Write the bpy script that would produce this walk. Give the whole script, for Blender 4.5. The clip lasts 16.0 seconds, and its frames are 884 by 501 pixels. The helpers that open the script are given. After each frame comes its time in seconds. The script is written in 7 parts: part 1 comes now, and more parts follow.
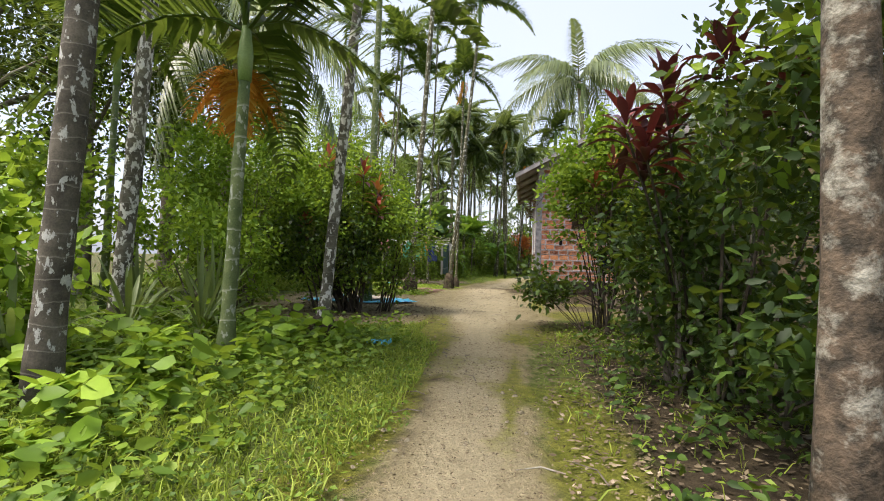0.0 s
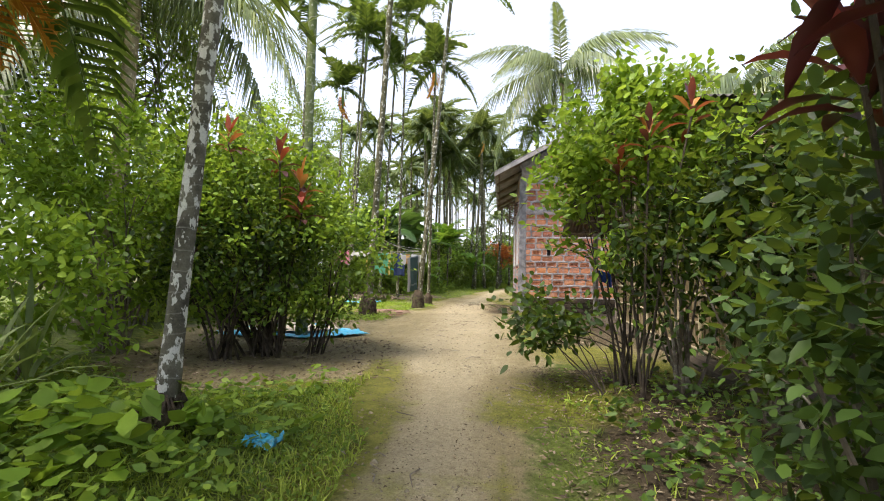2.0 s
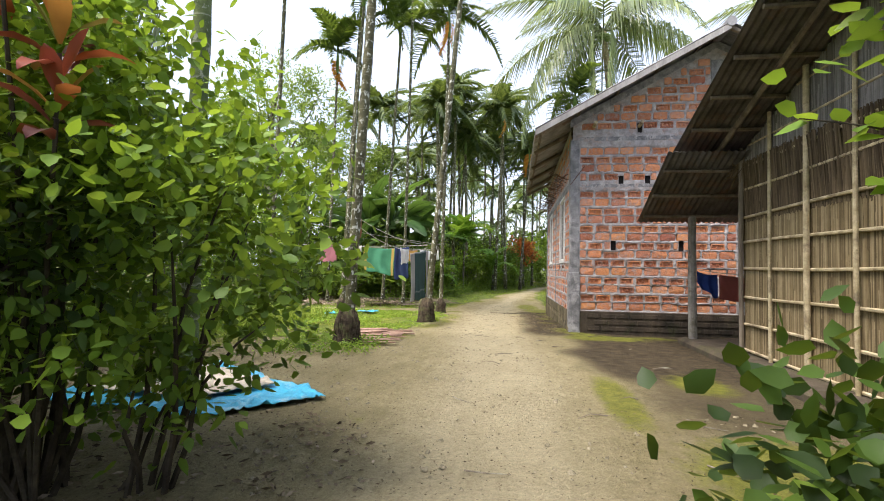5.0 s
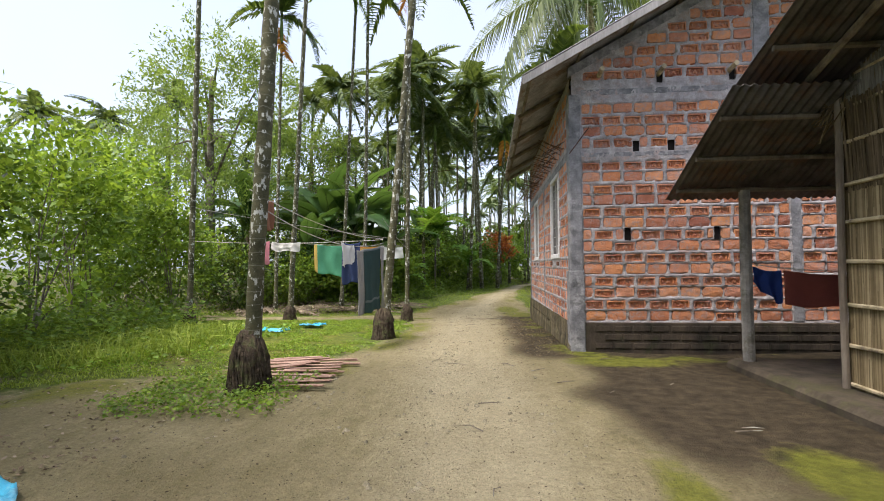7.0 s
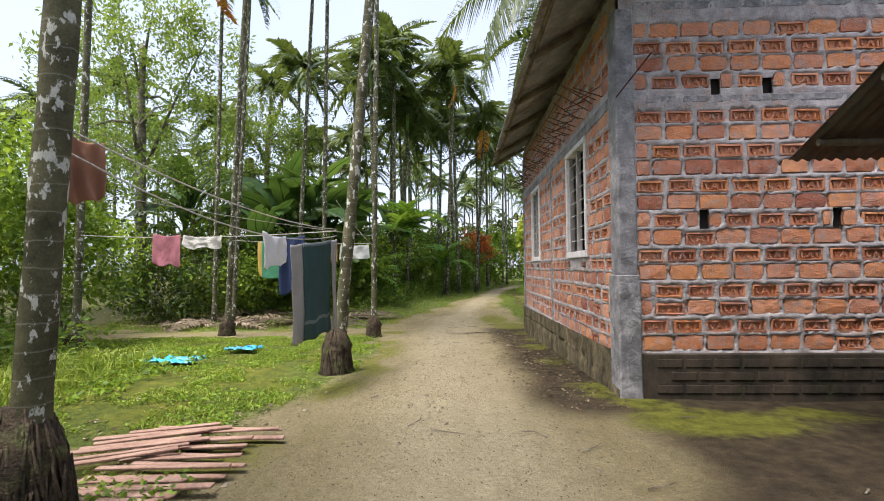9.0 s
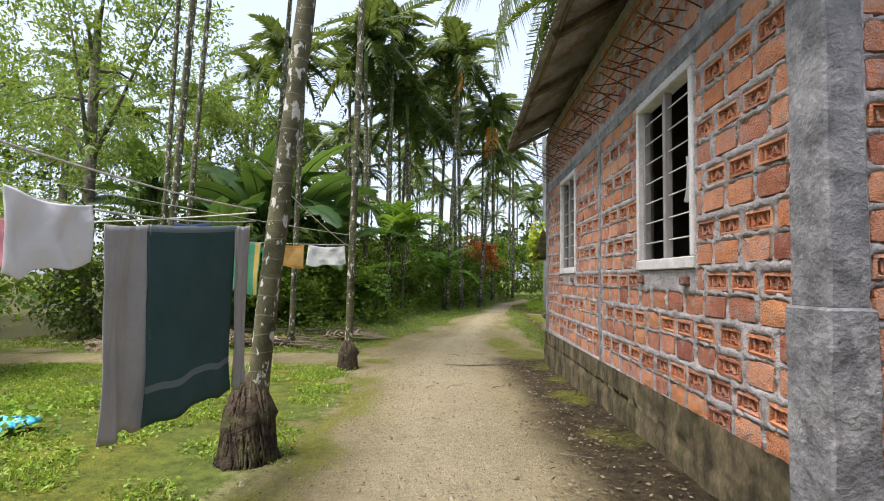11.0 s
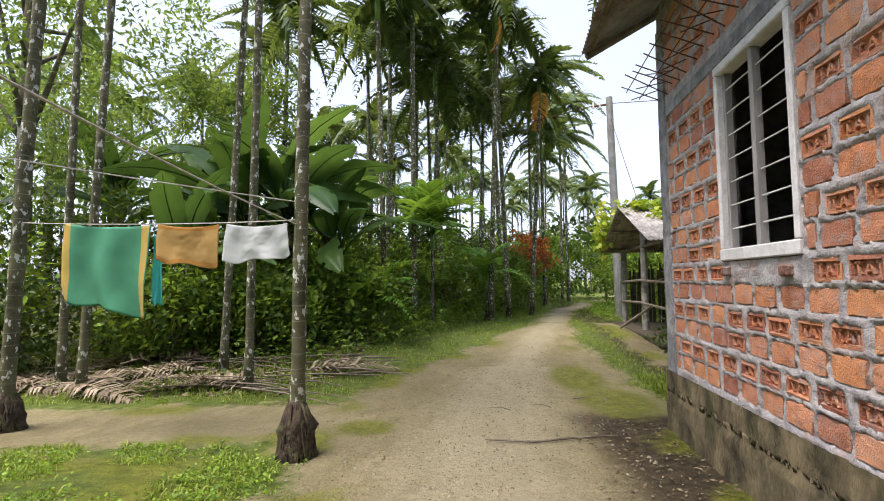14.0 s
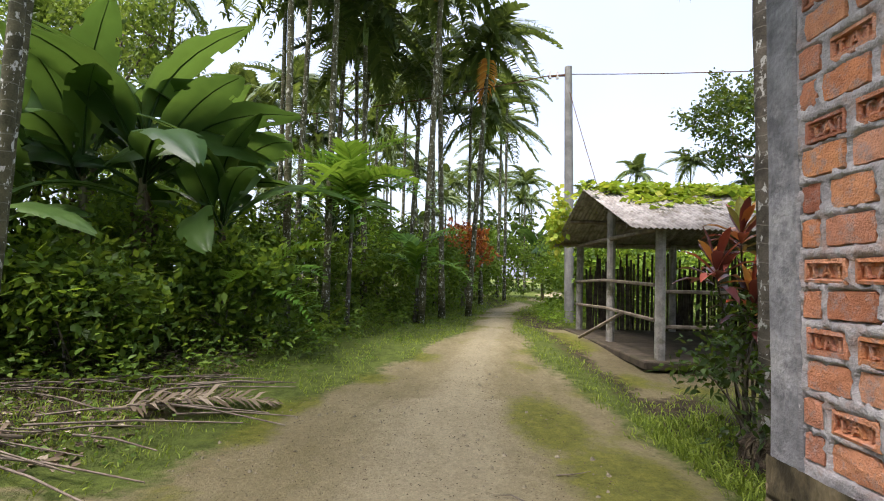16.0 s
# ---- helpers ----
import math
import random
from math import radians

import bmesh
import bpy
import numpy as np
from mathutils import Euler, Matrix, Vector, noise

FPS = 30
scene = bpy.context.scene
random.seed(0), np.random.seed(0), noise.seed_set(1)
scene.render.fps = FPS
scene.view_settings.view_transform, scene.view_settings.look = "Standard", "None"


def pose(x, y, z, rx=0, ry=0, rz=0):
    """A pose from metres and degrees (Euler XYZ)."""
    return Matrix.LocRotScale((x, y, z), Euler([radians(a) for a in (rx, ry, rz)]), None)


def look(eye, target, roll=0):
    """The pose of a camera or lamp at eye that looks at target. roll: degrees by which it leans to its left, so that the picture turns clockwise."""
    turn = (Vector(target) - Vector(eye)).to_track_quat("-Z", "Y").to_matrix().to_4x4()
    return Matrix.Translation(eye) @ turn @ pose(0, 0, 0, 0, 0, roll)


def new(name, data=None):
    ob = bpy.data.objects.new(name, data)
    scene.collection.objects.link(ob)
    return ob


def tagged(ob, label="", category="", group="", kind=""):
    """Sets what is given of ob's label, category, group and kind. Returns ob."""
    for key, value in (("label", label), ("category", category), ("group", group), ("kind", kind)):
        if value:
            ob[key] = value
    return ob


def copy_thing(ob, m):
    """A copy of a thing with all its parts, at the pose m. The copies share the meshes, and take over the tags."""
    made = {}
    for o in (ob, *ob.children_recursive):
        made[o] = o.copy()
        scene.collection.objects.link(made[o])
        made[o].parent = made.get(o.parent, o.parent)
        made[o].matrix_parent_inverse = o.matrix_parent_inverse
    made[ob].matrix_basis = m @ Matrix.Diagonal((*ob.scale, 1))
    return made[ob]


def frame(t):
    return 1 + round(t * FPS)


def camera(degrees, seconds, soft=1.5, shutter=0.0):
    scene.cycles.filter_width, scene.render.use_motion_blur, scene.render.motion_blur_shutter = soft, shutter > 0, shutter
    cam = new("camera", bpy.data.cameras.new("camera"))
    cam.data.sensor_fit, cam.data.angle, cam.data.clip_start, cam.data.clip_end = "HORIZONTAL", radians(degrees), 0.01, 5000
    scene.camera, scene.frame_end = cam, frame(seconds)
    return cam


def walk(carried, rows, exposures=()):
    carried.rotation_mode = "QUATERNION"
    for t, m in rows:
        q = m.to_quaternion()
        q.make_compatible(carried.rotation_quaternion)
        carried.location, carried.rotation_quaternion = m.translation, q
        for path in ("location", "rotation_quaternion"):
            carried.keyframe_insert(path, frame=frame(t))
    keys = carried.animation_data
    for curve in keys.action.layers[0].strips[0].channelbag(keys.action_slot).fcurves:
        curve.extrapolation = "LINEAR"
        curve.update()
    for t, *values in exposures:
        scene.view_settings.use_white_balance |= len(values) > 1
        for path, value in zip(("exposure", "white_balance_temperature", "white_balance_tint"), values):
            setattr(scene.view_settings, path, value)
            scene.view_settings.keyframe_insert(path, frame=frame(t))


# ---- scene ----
cam = camera(82.5, 16.0, 1.0)
PATH = [
    (0, (1.783, 0.661, 0.968), (1.465, 2.635, 1.01), 1.6),
    (0.5, (1.736, 1.393, 1.036), (1.425, 3.368, 1.086), 0.6),
    (1, (1.745, 2.048, 1.067), (1.445, 4.025, 1.141), 0.2),
    (1.5, (1.71, 2.71, 1.128), (1.446, 4.69, 1.232), 0.4),
    (2, (1.694, 3.324, 1.128), (1.459, 5.308, 1.209), 0.9),
    (2.5, (1.696, 3.954, 1.075), (1.367, 5.926, 1.113), 1.2),
    (3, (1.645, 4.489, 1.145), (1.16, 6.43, 1.165), 0.2),
    (3.5, (1.589, 5.24, 1.147), (1.043, 7.164, 1.171), -0.6),
    (4, (1.439, 5.949, 1.135), (0.937, 7.885, 1.16), 0.0),
    (4.5, (1.318, 6.715, 1.162), (0.921, 8.673, 1.245), 0.7),
    (5, (1.138, 7.435, 1.203), (0.849, 9.413, 1.273), 0.9),
    (5.2, (1.119, 7.693, 1.198), (0.876, 9.677, 1.257), 0.9),
    (7.3, (0.958, 10.436, 1.262), (0.782, 12.427, 1.322), -0.7),
    (7.5, (0.901, 10.721, 1.236), (0.747, 12.714, 1.303), -0.6),
    (8, (0.798, 11.335, 1.265), (0.645, 13.328, 1.325), -1.1),
    (8.5, (0.743, 11.923, 1.244), (0.624, 13.919, 1.311), -1.1),
    (8.7, (0.71, 12.186, 1.259), (0.628, 14.183, 1.326), -0.8),
    (10.8, (0.639, 14.941, 1.228), (0.56, 16.938, 1.294), 0.4),
    (11, (0.633, 15.208, 1.273), (0.551, 17.204, 1.381), 0.8),
    (11.5, (0.627, 15.912, 1.336), (0.517, 17.898, 1.538), 1.6),
    (12, (0.631, 16.582, 1.306), (0.523, 18.569, 1.508), 1.9),
    (12.5, (0.6, 17.207, 1.248), (0.484, 19.198, 1.398), 1.9),
    (13, (0.63, 17.905, 1.261), (0.458, 19.894, 1.38), 1.1),
    (13.5, (0.577, 18.55, 1.244), (0.301, 20.527, 1.367), 0.2),
    (14, (0.598, 19.242, 1.24), (0.34, 21.221, 1.362), -0.8),
    (14.5, (0.53, 19.93, 1.25), (0.373, 21.921, 1.366), -0.6),
    (15, (0.492, 20.631, 1.222), (0.457, 22.627, 1.344), 0.1),
    (15.5, (0.444, 21.341, 1.181), (0.452, 23.338, 1.3), 0.9),
    (16, (0.441, 22.005, 1.21), (0.458, 24.002, 1.311), 1.3),
]
walk(cam, [(t, look(eye, target, roll)) for t, eye, target, roll in PATH], exposures=[(0.0, 0.84, 6650, 18), (0.8, 1.12, 6650, 19), (2.5, 1.22, 6600, 19), (5.0, 1.20, 6450, 17), (7.3, 0.86, 6350, 18), (9.0, 0.86, 6350, 19), (11.5, 0.92, 6300, 18), (16.0, 1.02, 6350, 20)])

# ---- world and light: bright overcast afternoon ----
world = bpy.data.worlds.new("overcast")
scene.world = world
world.use_nodes = True
wn = world.node_tree.nodes
wl = world.node_tree.links
sky = wn.new("ShaderNodeTexSky")
sky.sky_type = "NISHITA"
sky.sun_disc = False
sky.sun_elevation = radians(68)
sky.sun_rotation = radians(233)
sky.air_density, sky.dust_density = 1.0, 4.0
sky_bg = wn["Background"]
sky_bg.inputs[1].default_value = 0.10
cloud_bg = wn.new("ShaderNodeBackground")
cloud_bg.inputs[1].default_value = 0.37
cn = wn.new("ShaderNodeTexNoise")
cn.inputs["Scale"].default_value, cn.inputs["Detail"].default_value = 1.6, 4
cr = wn.new("ShaderNodeValToRGB")
cr.color_ramp.elements[0].position, cr.color_ramp.elements[0].color = 0.3, (0.70, 0.82, 0.98, 1)
cr.color_ramp.elements[1].position, cr.color_ramp.elements[1].color = 0.7, (0.88, 0.94, 1.0, 1)
wl.new(cn.outputs["Fac"], cr.inputs["Fac"])
wl.new(cr.outputs["Color"], cloud_bg.inputs[0])
wl.new(sky.outputs[0], sky_bg.inputs[0])
add = wn.new("ShaderNodeAddShader")
wl.new(sky_bg.outputs[0], add.inputs[0])
wl.new(cloud_bg.outputs[0], add.inputs[1])
wl.new(add.outputs[0], wn["World Output"].inputs["Surface"])
sun = bpy.data.lights.new("sun", "SUN")
sun.energy, sun.angle, sun.color = 5.0, radians(32), (1.0, 0.96, 0.88)
sun_ob = new("sun", sun)
sun_ob.matrix_basis = look((-5.0, -3.8, 15.5), (0, 0, 0))


# ---- materials ----
def nodes_of(name):
    m = bpy.data.materials.new(name)
    m.use_nodes = True
    nt = m.node_tree
    return m, nt.nodes, nt.links, nt.nodes["Principled BSDF"]


def noise_node(n, l, scale, detail=5.0, vec=None, rough=0.6):
    t = n.new("ShaderNodeTexNoise")
    t.inputs["Scale"].default_value, t.inputs["Detail"].default_value = scale, detail
    t.inputs["Roughness"].default_value = rough
    if vec is not None:
        l.new(vec, t.inputs["Vector"])
    return t.outputs["Fac"]


def ramp(n, l, fac, stops):
    r = n.new("ShaderNodeValToRGB")
    e = r.color_ramp.elements
    while len(e) < len(stops):
        e.new(0.5)
    for k, (p, c) in enumerate(stops):
        e[k].position, e[k].color = p, (*c, 1) if len(c) == 3 else c
    l.new(fac, r.inputs["Fac"])
    return r.outputs["Color"]


def mixc(n, l, fac, a, b, mode="MIX"):
    m = n.new("ShaderNodeMix")
    m.data_type, m.blend_type = "RGBA", mode
    for sock, v in ((m.inputs[0], fac), (m.inputs[6], a), (m.inputs[7], b)):
        if isinstance(v, (int, float)):
            sock.default_value = v
        elif isinstance(v, tuple):
            sock.default_value = (*v, 1)
        else:
            l.new(v, sock)
    return m.outputs[2]


def mathn(n, l, op, a, b=0.0):
    m = n.new("ShaderNodeMath")
    m.operation = op
    for sock, v in ((m.inputs[0], a), (m.inputs[1], b)):
        if isinstance(v, (int, float)):
            sock.default_value = v
        else:
            l.new(v, sock)
    return m.outputs[0]


def coords(n):
    return n.new("ShaderNodeTexCoord").outputs["Object"]


def bump(n, l, p, height, strength=0.4, dist=0.02):
    b = n.new("ShaderNodeBump")
    b.inputs["Strength"].default_value, b.inputs["Distance"].default_value = strength, dist
    l.new(height, b.inputs["Height"])
    l.new(b.outputs[0], p.inputs["Normal"])


def stretch(n, l, vec, s):
    m = n.new("ShaderNodeMapping")
    m.inputs["Scale"].default_value = s
    l.new(vec, m.inputs["Vector"])
    return m.outputs[0]


def surface(name, c1, c2, scale=6.0, rough=0.8, relief=0.4, fine=60.0, c3=None, metal=0.0, squash=(1, 1, 1), spec=0.3, dist=0.01):
    """A two-scale procedural surface: broad patches between c1 and c2, stains of c3, fine grain."""
    m, n, l, p = nodes_of(name)
    v = stretch(n, l, coords(n), squash)
    broad = noise_node(n, l, scale, 5, v)
    grain = noise_node(n, l, fine, 3, v)
    col = ramp(n, l, broad, [(0.35, c1), (0.65, c2)])
    if c3:
        stain = noise_node(n, l, scale * 0.45 + 0.37, 6, v, 0.7)
        col = mixc(n, l, ramp(n, l, stain, [(0.52, (0, 0, 0)), (0.66, (1, 1, 1))]), col, c3)
    col = mixc(n, l, 0.35, col, ramp(n, l, grain, [(0.3, (0.35, 0.35, 0.35)), (0.7, (0.75, 0.75, 0.75))]), "OVERLAY")
    l.new(col, p.inputs["Base Color"])
    p.inputs["Roughness"].default_value, p.inputs["Metallic"].default_value = rough, metal
    p.inputs["Specular IOR Level"].default_value = spec
    bump(n, l, p, mathn(n, l, "ADD", broad, mathn(n, l, "MULTIPLY", grain, 0.5)), relief, dist)
    return m


def leafy(name, stops, rough=0.5, through_light=0.42, spec=0.22, fine=14.0, glow=(0.35, 0.45, 0.03)):
    """Leaves: colour differs leaf by leaf, light shines through."""
    m, n, l, p = nodes_of(name)
    rnd = n.new("ShaderNodeNewGeometry").outputs["Random Per Island"]
    inf = n.new("ShaderNodeObjectInfo").outputs["Random"]
    patch = noise_node(n, l, 1.3, 3, coords(n))
    f = mathn(n, l, "ADD", mathn(n, l, "MULTIPLY", rnd, 0.6), mathn(n, l, "MULTIPLY", patch, 0.4))
    f = mathn(n, l, "ADD", f, mathn(n, l, "MULTIPLY", mathn(n, l, "SUBTRACT", inf, 0.5), 0.25))
    col = ramp(n, l, f, stops)
    vein = noise_node(n, l, fine, 3, coords(n))
    col = mixc(n, l, 0.3, col, ramp(n, l, vein, [(0.3, (0.36, 0.36, 0.36)), (0.7, (0.66, 0.66, 0.66))]), "OVERLAY")
    l.new(col, p.inputs["Base Color"])
    p.inputs["Roughness"].default_value = rough
    p.inputs["Specular IOR Level"].default_value = spec
    tr = n.new("ShaderNodeBsdfTranslucent")
    l.new(mixc(n, l, 0.4, col, glow, "MIX"), tr.inputs["Color"])
    mx = n.new("ShaderNodeMixShader")
    mx.inputs[0].default_value = through_light
    l.new(p.outputs[0], mx.inputs[1])
    l.new(tr.outputs[0], mx.inputs[2])
    l.new(mx.outputs[0], n["Material Output"].inputs["Surface"])
    return m


def ground_material():
    m, n, l, p = nodes_of("ground")
    c = coords(n)

    def attr(name):
        a = n.new("ShaderNodeAttribute")
        a.attribute_name = name
        return a.outputs["Fac"]
    big, mid, fine = noise_node(n, l, 0.9, 5, c), noise_node(n, l, 7, 6, c), noise_node(n, l, 70, 4, c)
    sand = ramp(n, l, big, [(0.3, (0.19, 0.162, 0.088)), (0.7, (0.32, 0.282, 0.168))])
    sand = mixc(n, l, 0.5, sand, ramp(n, l, mid, [(0.3, (0.38, 0.37, 0.36)), (0.7, (0.62, 0.62, 0.60))]), "OVERLAY")
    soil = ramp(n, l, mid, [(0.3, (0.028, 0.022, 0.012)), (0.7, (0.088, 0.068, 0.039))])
    green = ramp(n, l, mid, [(0.3, (0.06, 0.085, 0.016)), (0.7, (0.14, 0.18, 0.035))])
    moss = ramp(n, l, mid, [(0.3, (0.085, 0.10, 0.010)), (0.75, (0.20, 0.205, 0.028))])
    tread = noise_node(n, l, 3.0, 5, stretch(n, l, c, (1.6, 0.5, 1)), 0.7)
    sand = mixc(n, l, ramp(n, l, tread, [(0.46, (0, 0, 0)), (0.66, (0.8, 0.8, 0.8))]), sand, (0.135, 0.116, 0.048))
    worn = ramp(n, l, mathn(n, l, "ADD", attr("tread"), mathn(n, l, "MULTIPLY", mathn(n, l, "SUBTRACT", mid, 0.5), 0.5)), [(0.15, (0, 0, 0)), (0.8, (1, 1, 1))])
    sand = mixc(n, l, worn, mixc(n, l, 0.5, sand, (0.225, 0.192, 0.098)), mixc(n, l, 0.6, sand, (0.37, 0.325, 0.21)))
    ragged = mathn(n, l, "MULTIPLY", mathn(n, l, "SUBTRACT", mid, 0.5), 0.9)

    def sharp(a, lo=0.35, hi=0.65):
        return ramp(n, l, mathn(n, l, "ADD", a, ragged), [(lo, (0, 0, 0)), (hi, (1, 1, 1))])
    col = mixc(n, l, sharp(attr("litter")), green, soil)
    col = mixc(n, l, sharp(attr("dirt")), col, sand)
    # dark soil colour where the mask holds damp earth and painted shade
    col = mixc(n, l, sharp(attr("damp_shade"), 0.25, 0.95), col, soil)
    col = mixc(n, l, mathn(n, l, "MULTIPLY", sharp(attr("moss"), 0.3, 0.75), 0.85), col, moss)
    crumbs = ramp(n, l, noise_node(n, l, 38, 2, c), [(0.27, (0.35, 0.33, 0.3)), (0.36, (1, 1, 1))])
    col = mixc(n, l, 0.7, col, crumbs, "MULTIPLY")
    pebbly = noise_node(n, l, 24, 6, c, 0.75)
    col = mixc(n, l, 0.38, col, ramp(n, l, pebbly, [(0.36, (0.28, 0.28, 0.28)), (0.64, (0.70, 0.70, 0.70))]), "OVERLAY")
    col = mixc(n, l, 0.25, col, ramp(n, l, fine, [(0.3, (0.25, 0.25, 0.25)), (0.7, (0.75, 0.75, 0.75))]), "OVERLAY")
    l.new(col, p.inputs["Base Color"])
    p.inputs["Roughness"].default_value = 0.9
    p.inputs["Specular IOR Level"].default_value = 0.15
    bump(n, l, p, mathn(n, l, "ADD", mathn(n, l, "ADD", mid, pebbly), mathn(n, l, "MULTIPLY", fine, 0.6)), 1.0, 0.045)
    return m


def brick_material():
    m, n, l, p = nodes_of("fired_clay_brick")
    rnd = n.new("ShaderNodeObjectInfo").outputs["Random"]
    isl = n.new("ShaderNodeNewGeometry").outputs["Random Per Island"]
    pick = mathn(n, l, "FRACT", mathn(n, l, "ADD", rnd, isl))
    g = n.new("ShaderNodeNewGeometry").outputs["Position"]
    fine, mid = noise_node(n, l, 90, 4, g), noise_node(n, l, 14, 5, g)
    col = ramp(n, l, pick, [(0.0, (0.33, 0.125, 0.075)), (0.2, (0.49, 0.225, 0.14)), (0.45, (0.54, 0.22, 0.10)), (0.65, (0.57, 0.285, 0.175)), (0.85, (0.58, 0.255, 0.11)), (1.0, (0.28, 0.10, 0.07))])
    col = mixc(n, l, 0.55, col, ramp(n, l, mid, [(0.3, (0.32, 0.32, 0.32)), (0.72, (0.68, 0.66, 0.64))]), "OVERLAY")
    smear = ramp(n, l, noise_node(n, l, 11, 8, g, 0.8), [(0.50, (0, 0, 0)), (0.62, (0.75, 0.75, 0.75))])
    col = mixc(n, l, smear, col, (0.33, 0.275, 0.255))
    l.new(col, p.inputs["Base Color"])
    p.inputs["Roughness"].default_value = 0.9
    p.inputs["Specular IOR Level"].default_value = 0.15
    bump(n, l, p, mathn(n, l, "ADD", mid, fine), 0.9, 0.014)
    return m


def trunk_material(name, c1, c2, lichen, ring=9.0, ringc=(0.5, 0.5, 0.42), cover=0.575):
    """Palm stem: leaf-scar rings, broad patches, pale lichen."""
    m, n, l, p = nodes_of(name)
    c = coords(n)
    sep = n.new("ShaderNodeSeparateXYZ")
    l.new(c, sep.inputs[0])
    wob = noise_node(n, l, 2.5, 3, c)
    z = mathn(n, l, "ADD", mathn(n, l, "MULTIPLY", sep.outputs[2], ring), mathn(n, l, "MULTIPLY", wob, 0.9))
    band = mathn(n, l, "FRACT", z)
    col = ramp(n, l, noise_node(n, l, 5, 5, c), [(0.35, c1), (0.65, c2)])
    col = mixc(n, l, ramp(n, l, band, [(0.0, (0.45, 0.45, 0.45)), (0.08, (0, 0, 0))]), col, ringc)
    spots = ramp(n, l, noise_node(n, l, 17, 4, stretch(n, l, c, (1, 1, 0.6)), 0.6), [(cover, (0, 0, 0)), (cover + 0.04, (0.9, 0.9, 0.9))])
    col = mixc(n, l, spots, col, lichen)
    col = mixc(n, l, 0.4, col, ramp(n, l, noise_node(n, l, 80, 3, c), [(0.3, (0.3, 0.3, 0.3)), (0.7, (0.7, 0.7, 0.7))]), "OVERLAY")
    l.new(col, p.inputs["Base Color"])
    p.inputs["Roughness"].default_value = 0.85
    p.inputs["Specular IOR Level"].default_value = 0.2
    bump(n, l, p, mathn(n, l, "ADD", band, noise_node(n, l, 40, 4, c)), 0.4, 0.01)
    return m


def cloth_material(name, base, stripe=None, axis=0, freq=3.0, width=0.15):
    m, n, l, p = nodes_of(name)
    c = coords(n)
    weave = noise_node(n, l, 160, 2, c)
    col = ramp(n, l, noise_node(n, l, 5, 4, c), [(0.3, tuple(0.85 * q for q in base)), (0.7, base)])
    if stripe:
        sep = n.new("ShaderNodeSeparateXYZ")
        l.new(n.new("ShaderNodeTexCoord").outputs["UV"], sep.inputs[0])
        f = mathn(n, l, "FRACT", mathn(n, l, "MULTIPLY", sep.outputs[axis], freq))
        col = mixc(n, l, mathn(n, l, "LESS_THAN", f, width), col, stripe)
    col = mixc(n, l, 0.25, col, ramp(n, l, weave, [(0.3, (0.35, 0.35, 0.35)), (0.7, (0.65, 0.65, 0.65))]), "OVERLAY")
    l.new(col, p.inputs["Base Color"])
    p.inputs["Roughness"].default_value = 0.9
    p.inputs["Specular IOR Level"].default_value = 0.1
    tr = n.new("ShaderNodeBsdfTranslucent")
    l.new(col, tr.inputs["Color"])
    mx = n.new("ShaderNodeMixShader")
    mx.inputs[0].default_value = 0.2
    l.new(p.outputs[0], mx.inputs[1])
    l.new(tr.outputs[0], mx.inputs[2])
    l.new(mx.outputs[0], n["Material Output"].inputs["Surface"])
    return m


# leaf tones; dark and light sets also carry shaded and sunlit parts of shrubs
G_DARK = [(0.15, (0.010, 0.022, 0.006)), (0.5, (0.024, 0.052, 0.010)), (0.85, (0.065, 0.12, 0.018))]
G_MID = [(0.15, (0.0385, 0.0775, 0.0132)), (0.5, (0.0963, 0.178, 0.024)), (0.85, (0.21, 0.31, 0.036))]
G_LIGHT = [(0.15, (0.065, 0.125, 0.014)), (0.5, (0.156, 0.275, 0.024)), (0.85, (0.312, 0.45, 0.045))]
M_LEAF_DARK = leafy("dark_leaves", G_DARK, through_light=0.25)
M_LEAF = leafy("leaves", G_MID)
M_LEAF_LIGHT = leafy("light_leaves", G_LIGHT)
M_FEATHER = leafy("feathery_leaves", [(0.2, (0.06, 0.11, 0.03)), (0.8, (0.19, 0.28, 0.06))])
M_PALM = leafy("palm_leaves", [(0.15, (0.03, 0.063, 0.018)), (0.5, (0.0675, 0.119, 0.0264)), (0.85, (0.15, 0.21, 0.042))], 0.4, 0.25, 0.4)
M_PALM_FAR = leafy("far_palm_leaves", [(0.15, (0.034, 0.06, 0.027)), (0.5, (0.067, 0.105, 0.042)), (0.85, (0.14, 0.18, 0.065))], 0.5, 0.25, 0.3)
M_COCO = leafy("coconut_leaves", [(0.15, (0.05, 0.075, 0.03)), (0.5, (0.105, 0.145, 0.058)), (0.85, (0.22, 0.26, 0.115))], 0.35, 0.25, 0.5)
M_SAPLING = leafy("young_palm_leaves", [(0.15, (0.045, 0.12, 0.014)), (0.5, (0.09, 0.22, 0.025)), (0.85, (0.18, 0.34, 0.045))], 0.4, 0.35)
M_DRYFROND = leafy("dry_orange_frond", [(0.15, (0.42, 0.16, 0.03)), (0.5, (0.62, 0.28, 0.04)), (0.85, (0.70, 0.42, 0.09))], 0.7, 0.35, glow=(0.6, 0.25, 0.04))
M_DEADFROND = leafy("dead_frond", [(0.15, (0.07, 0.052, 0.034)), (0.5, (0.15, 0.115, 0.075)), (0.85, (0.29, 0.24, 0.17))], 0.9, 0.1)
M_BANANA = leafy("banana_leaf", [(0.15, (0.022, 0.055, 0.014)), (0.5, (0.04, 0.095, 0.024)), (0.85, (0.11, 0.19, 0.04))], 0.4, 0.28, 0.35, 5.0, (0.22, 0.36, 0.04))
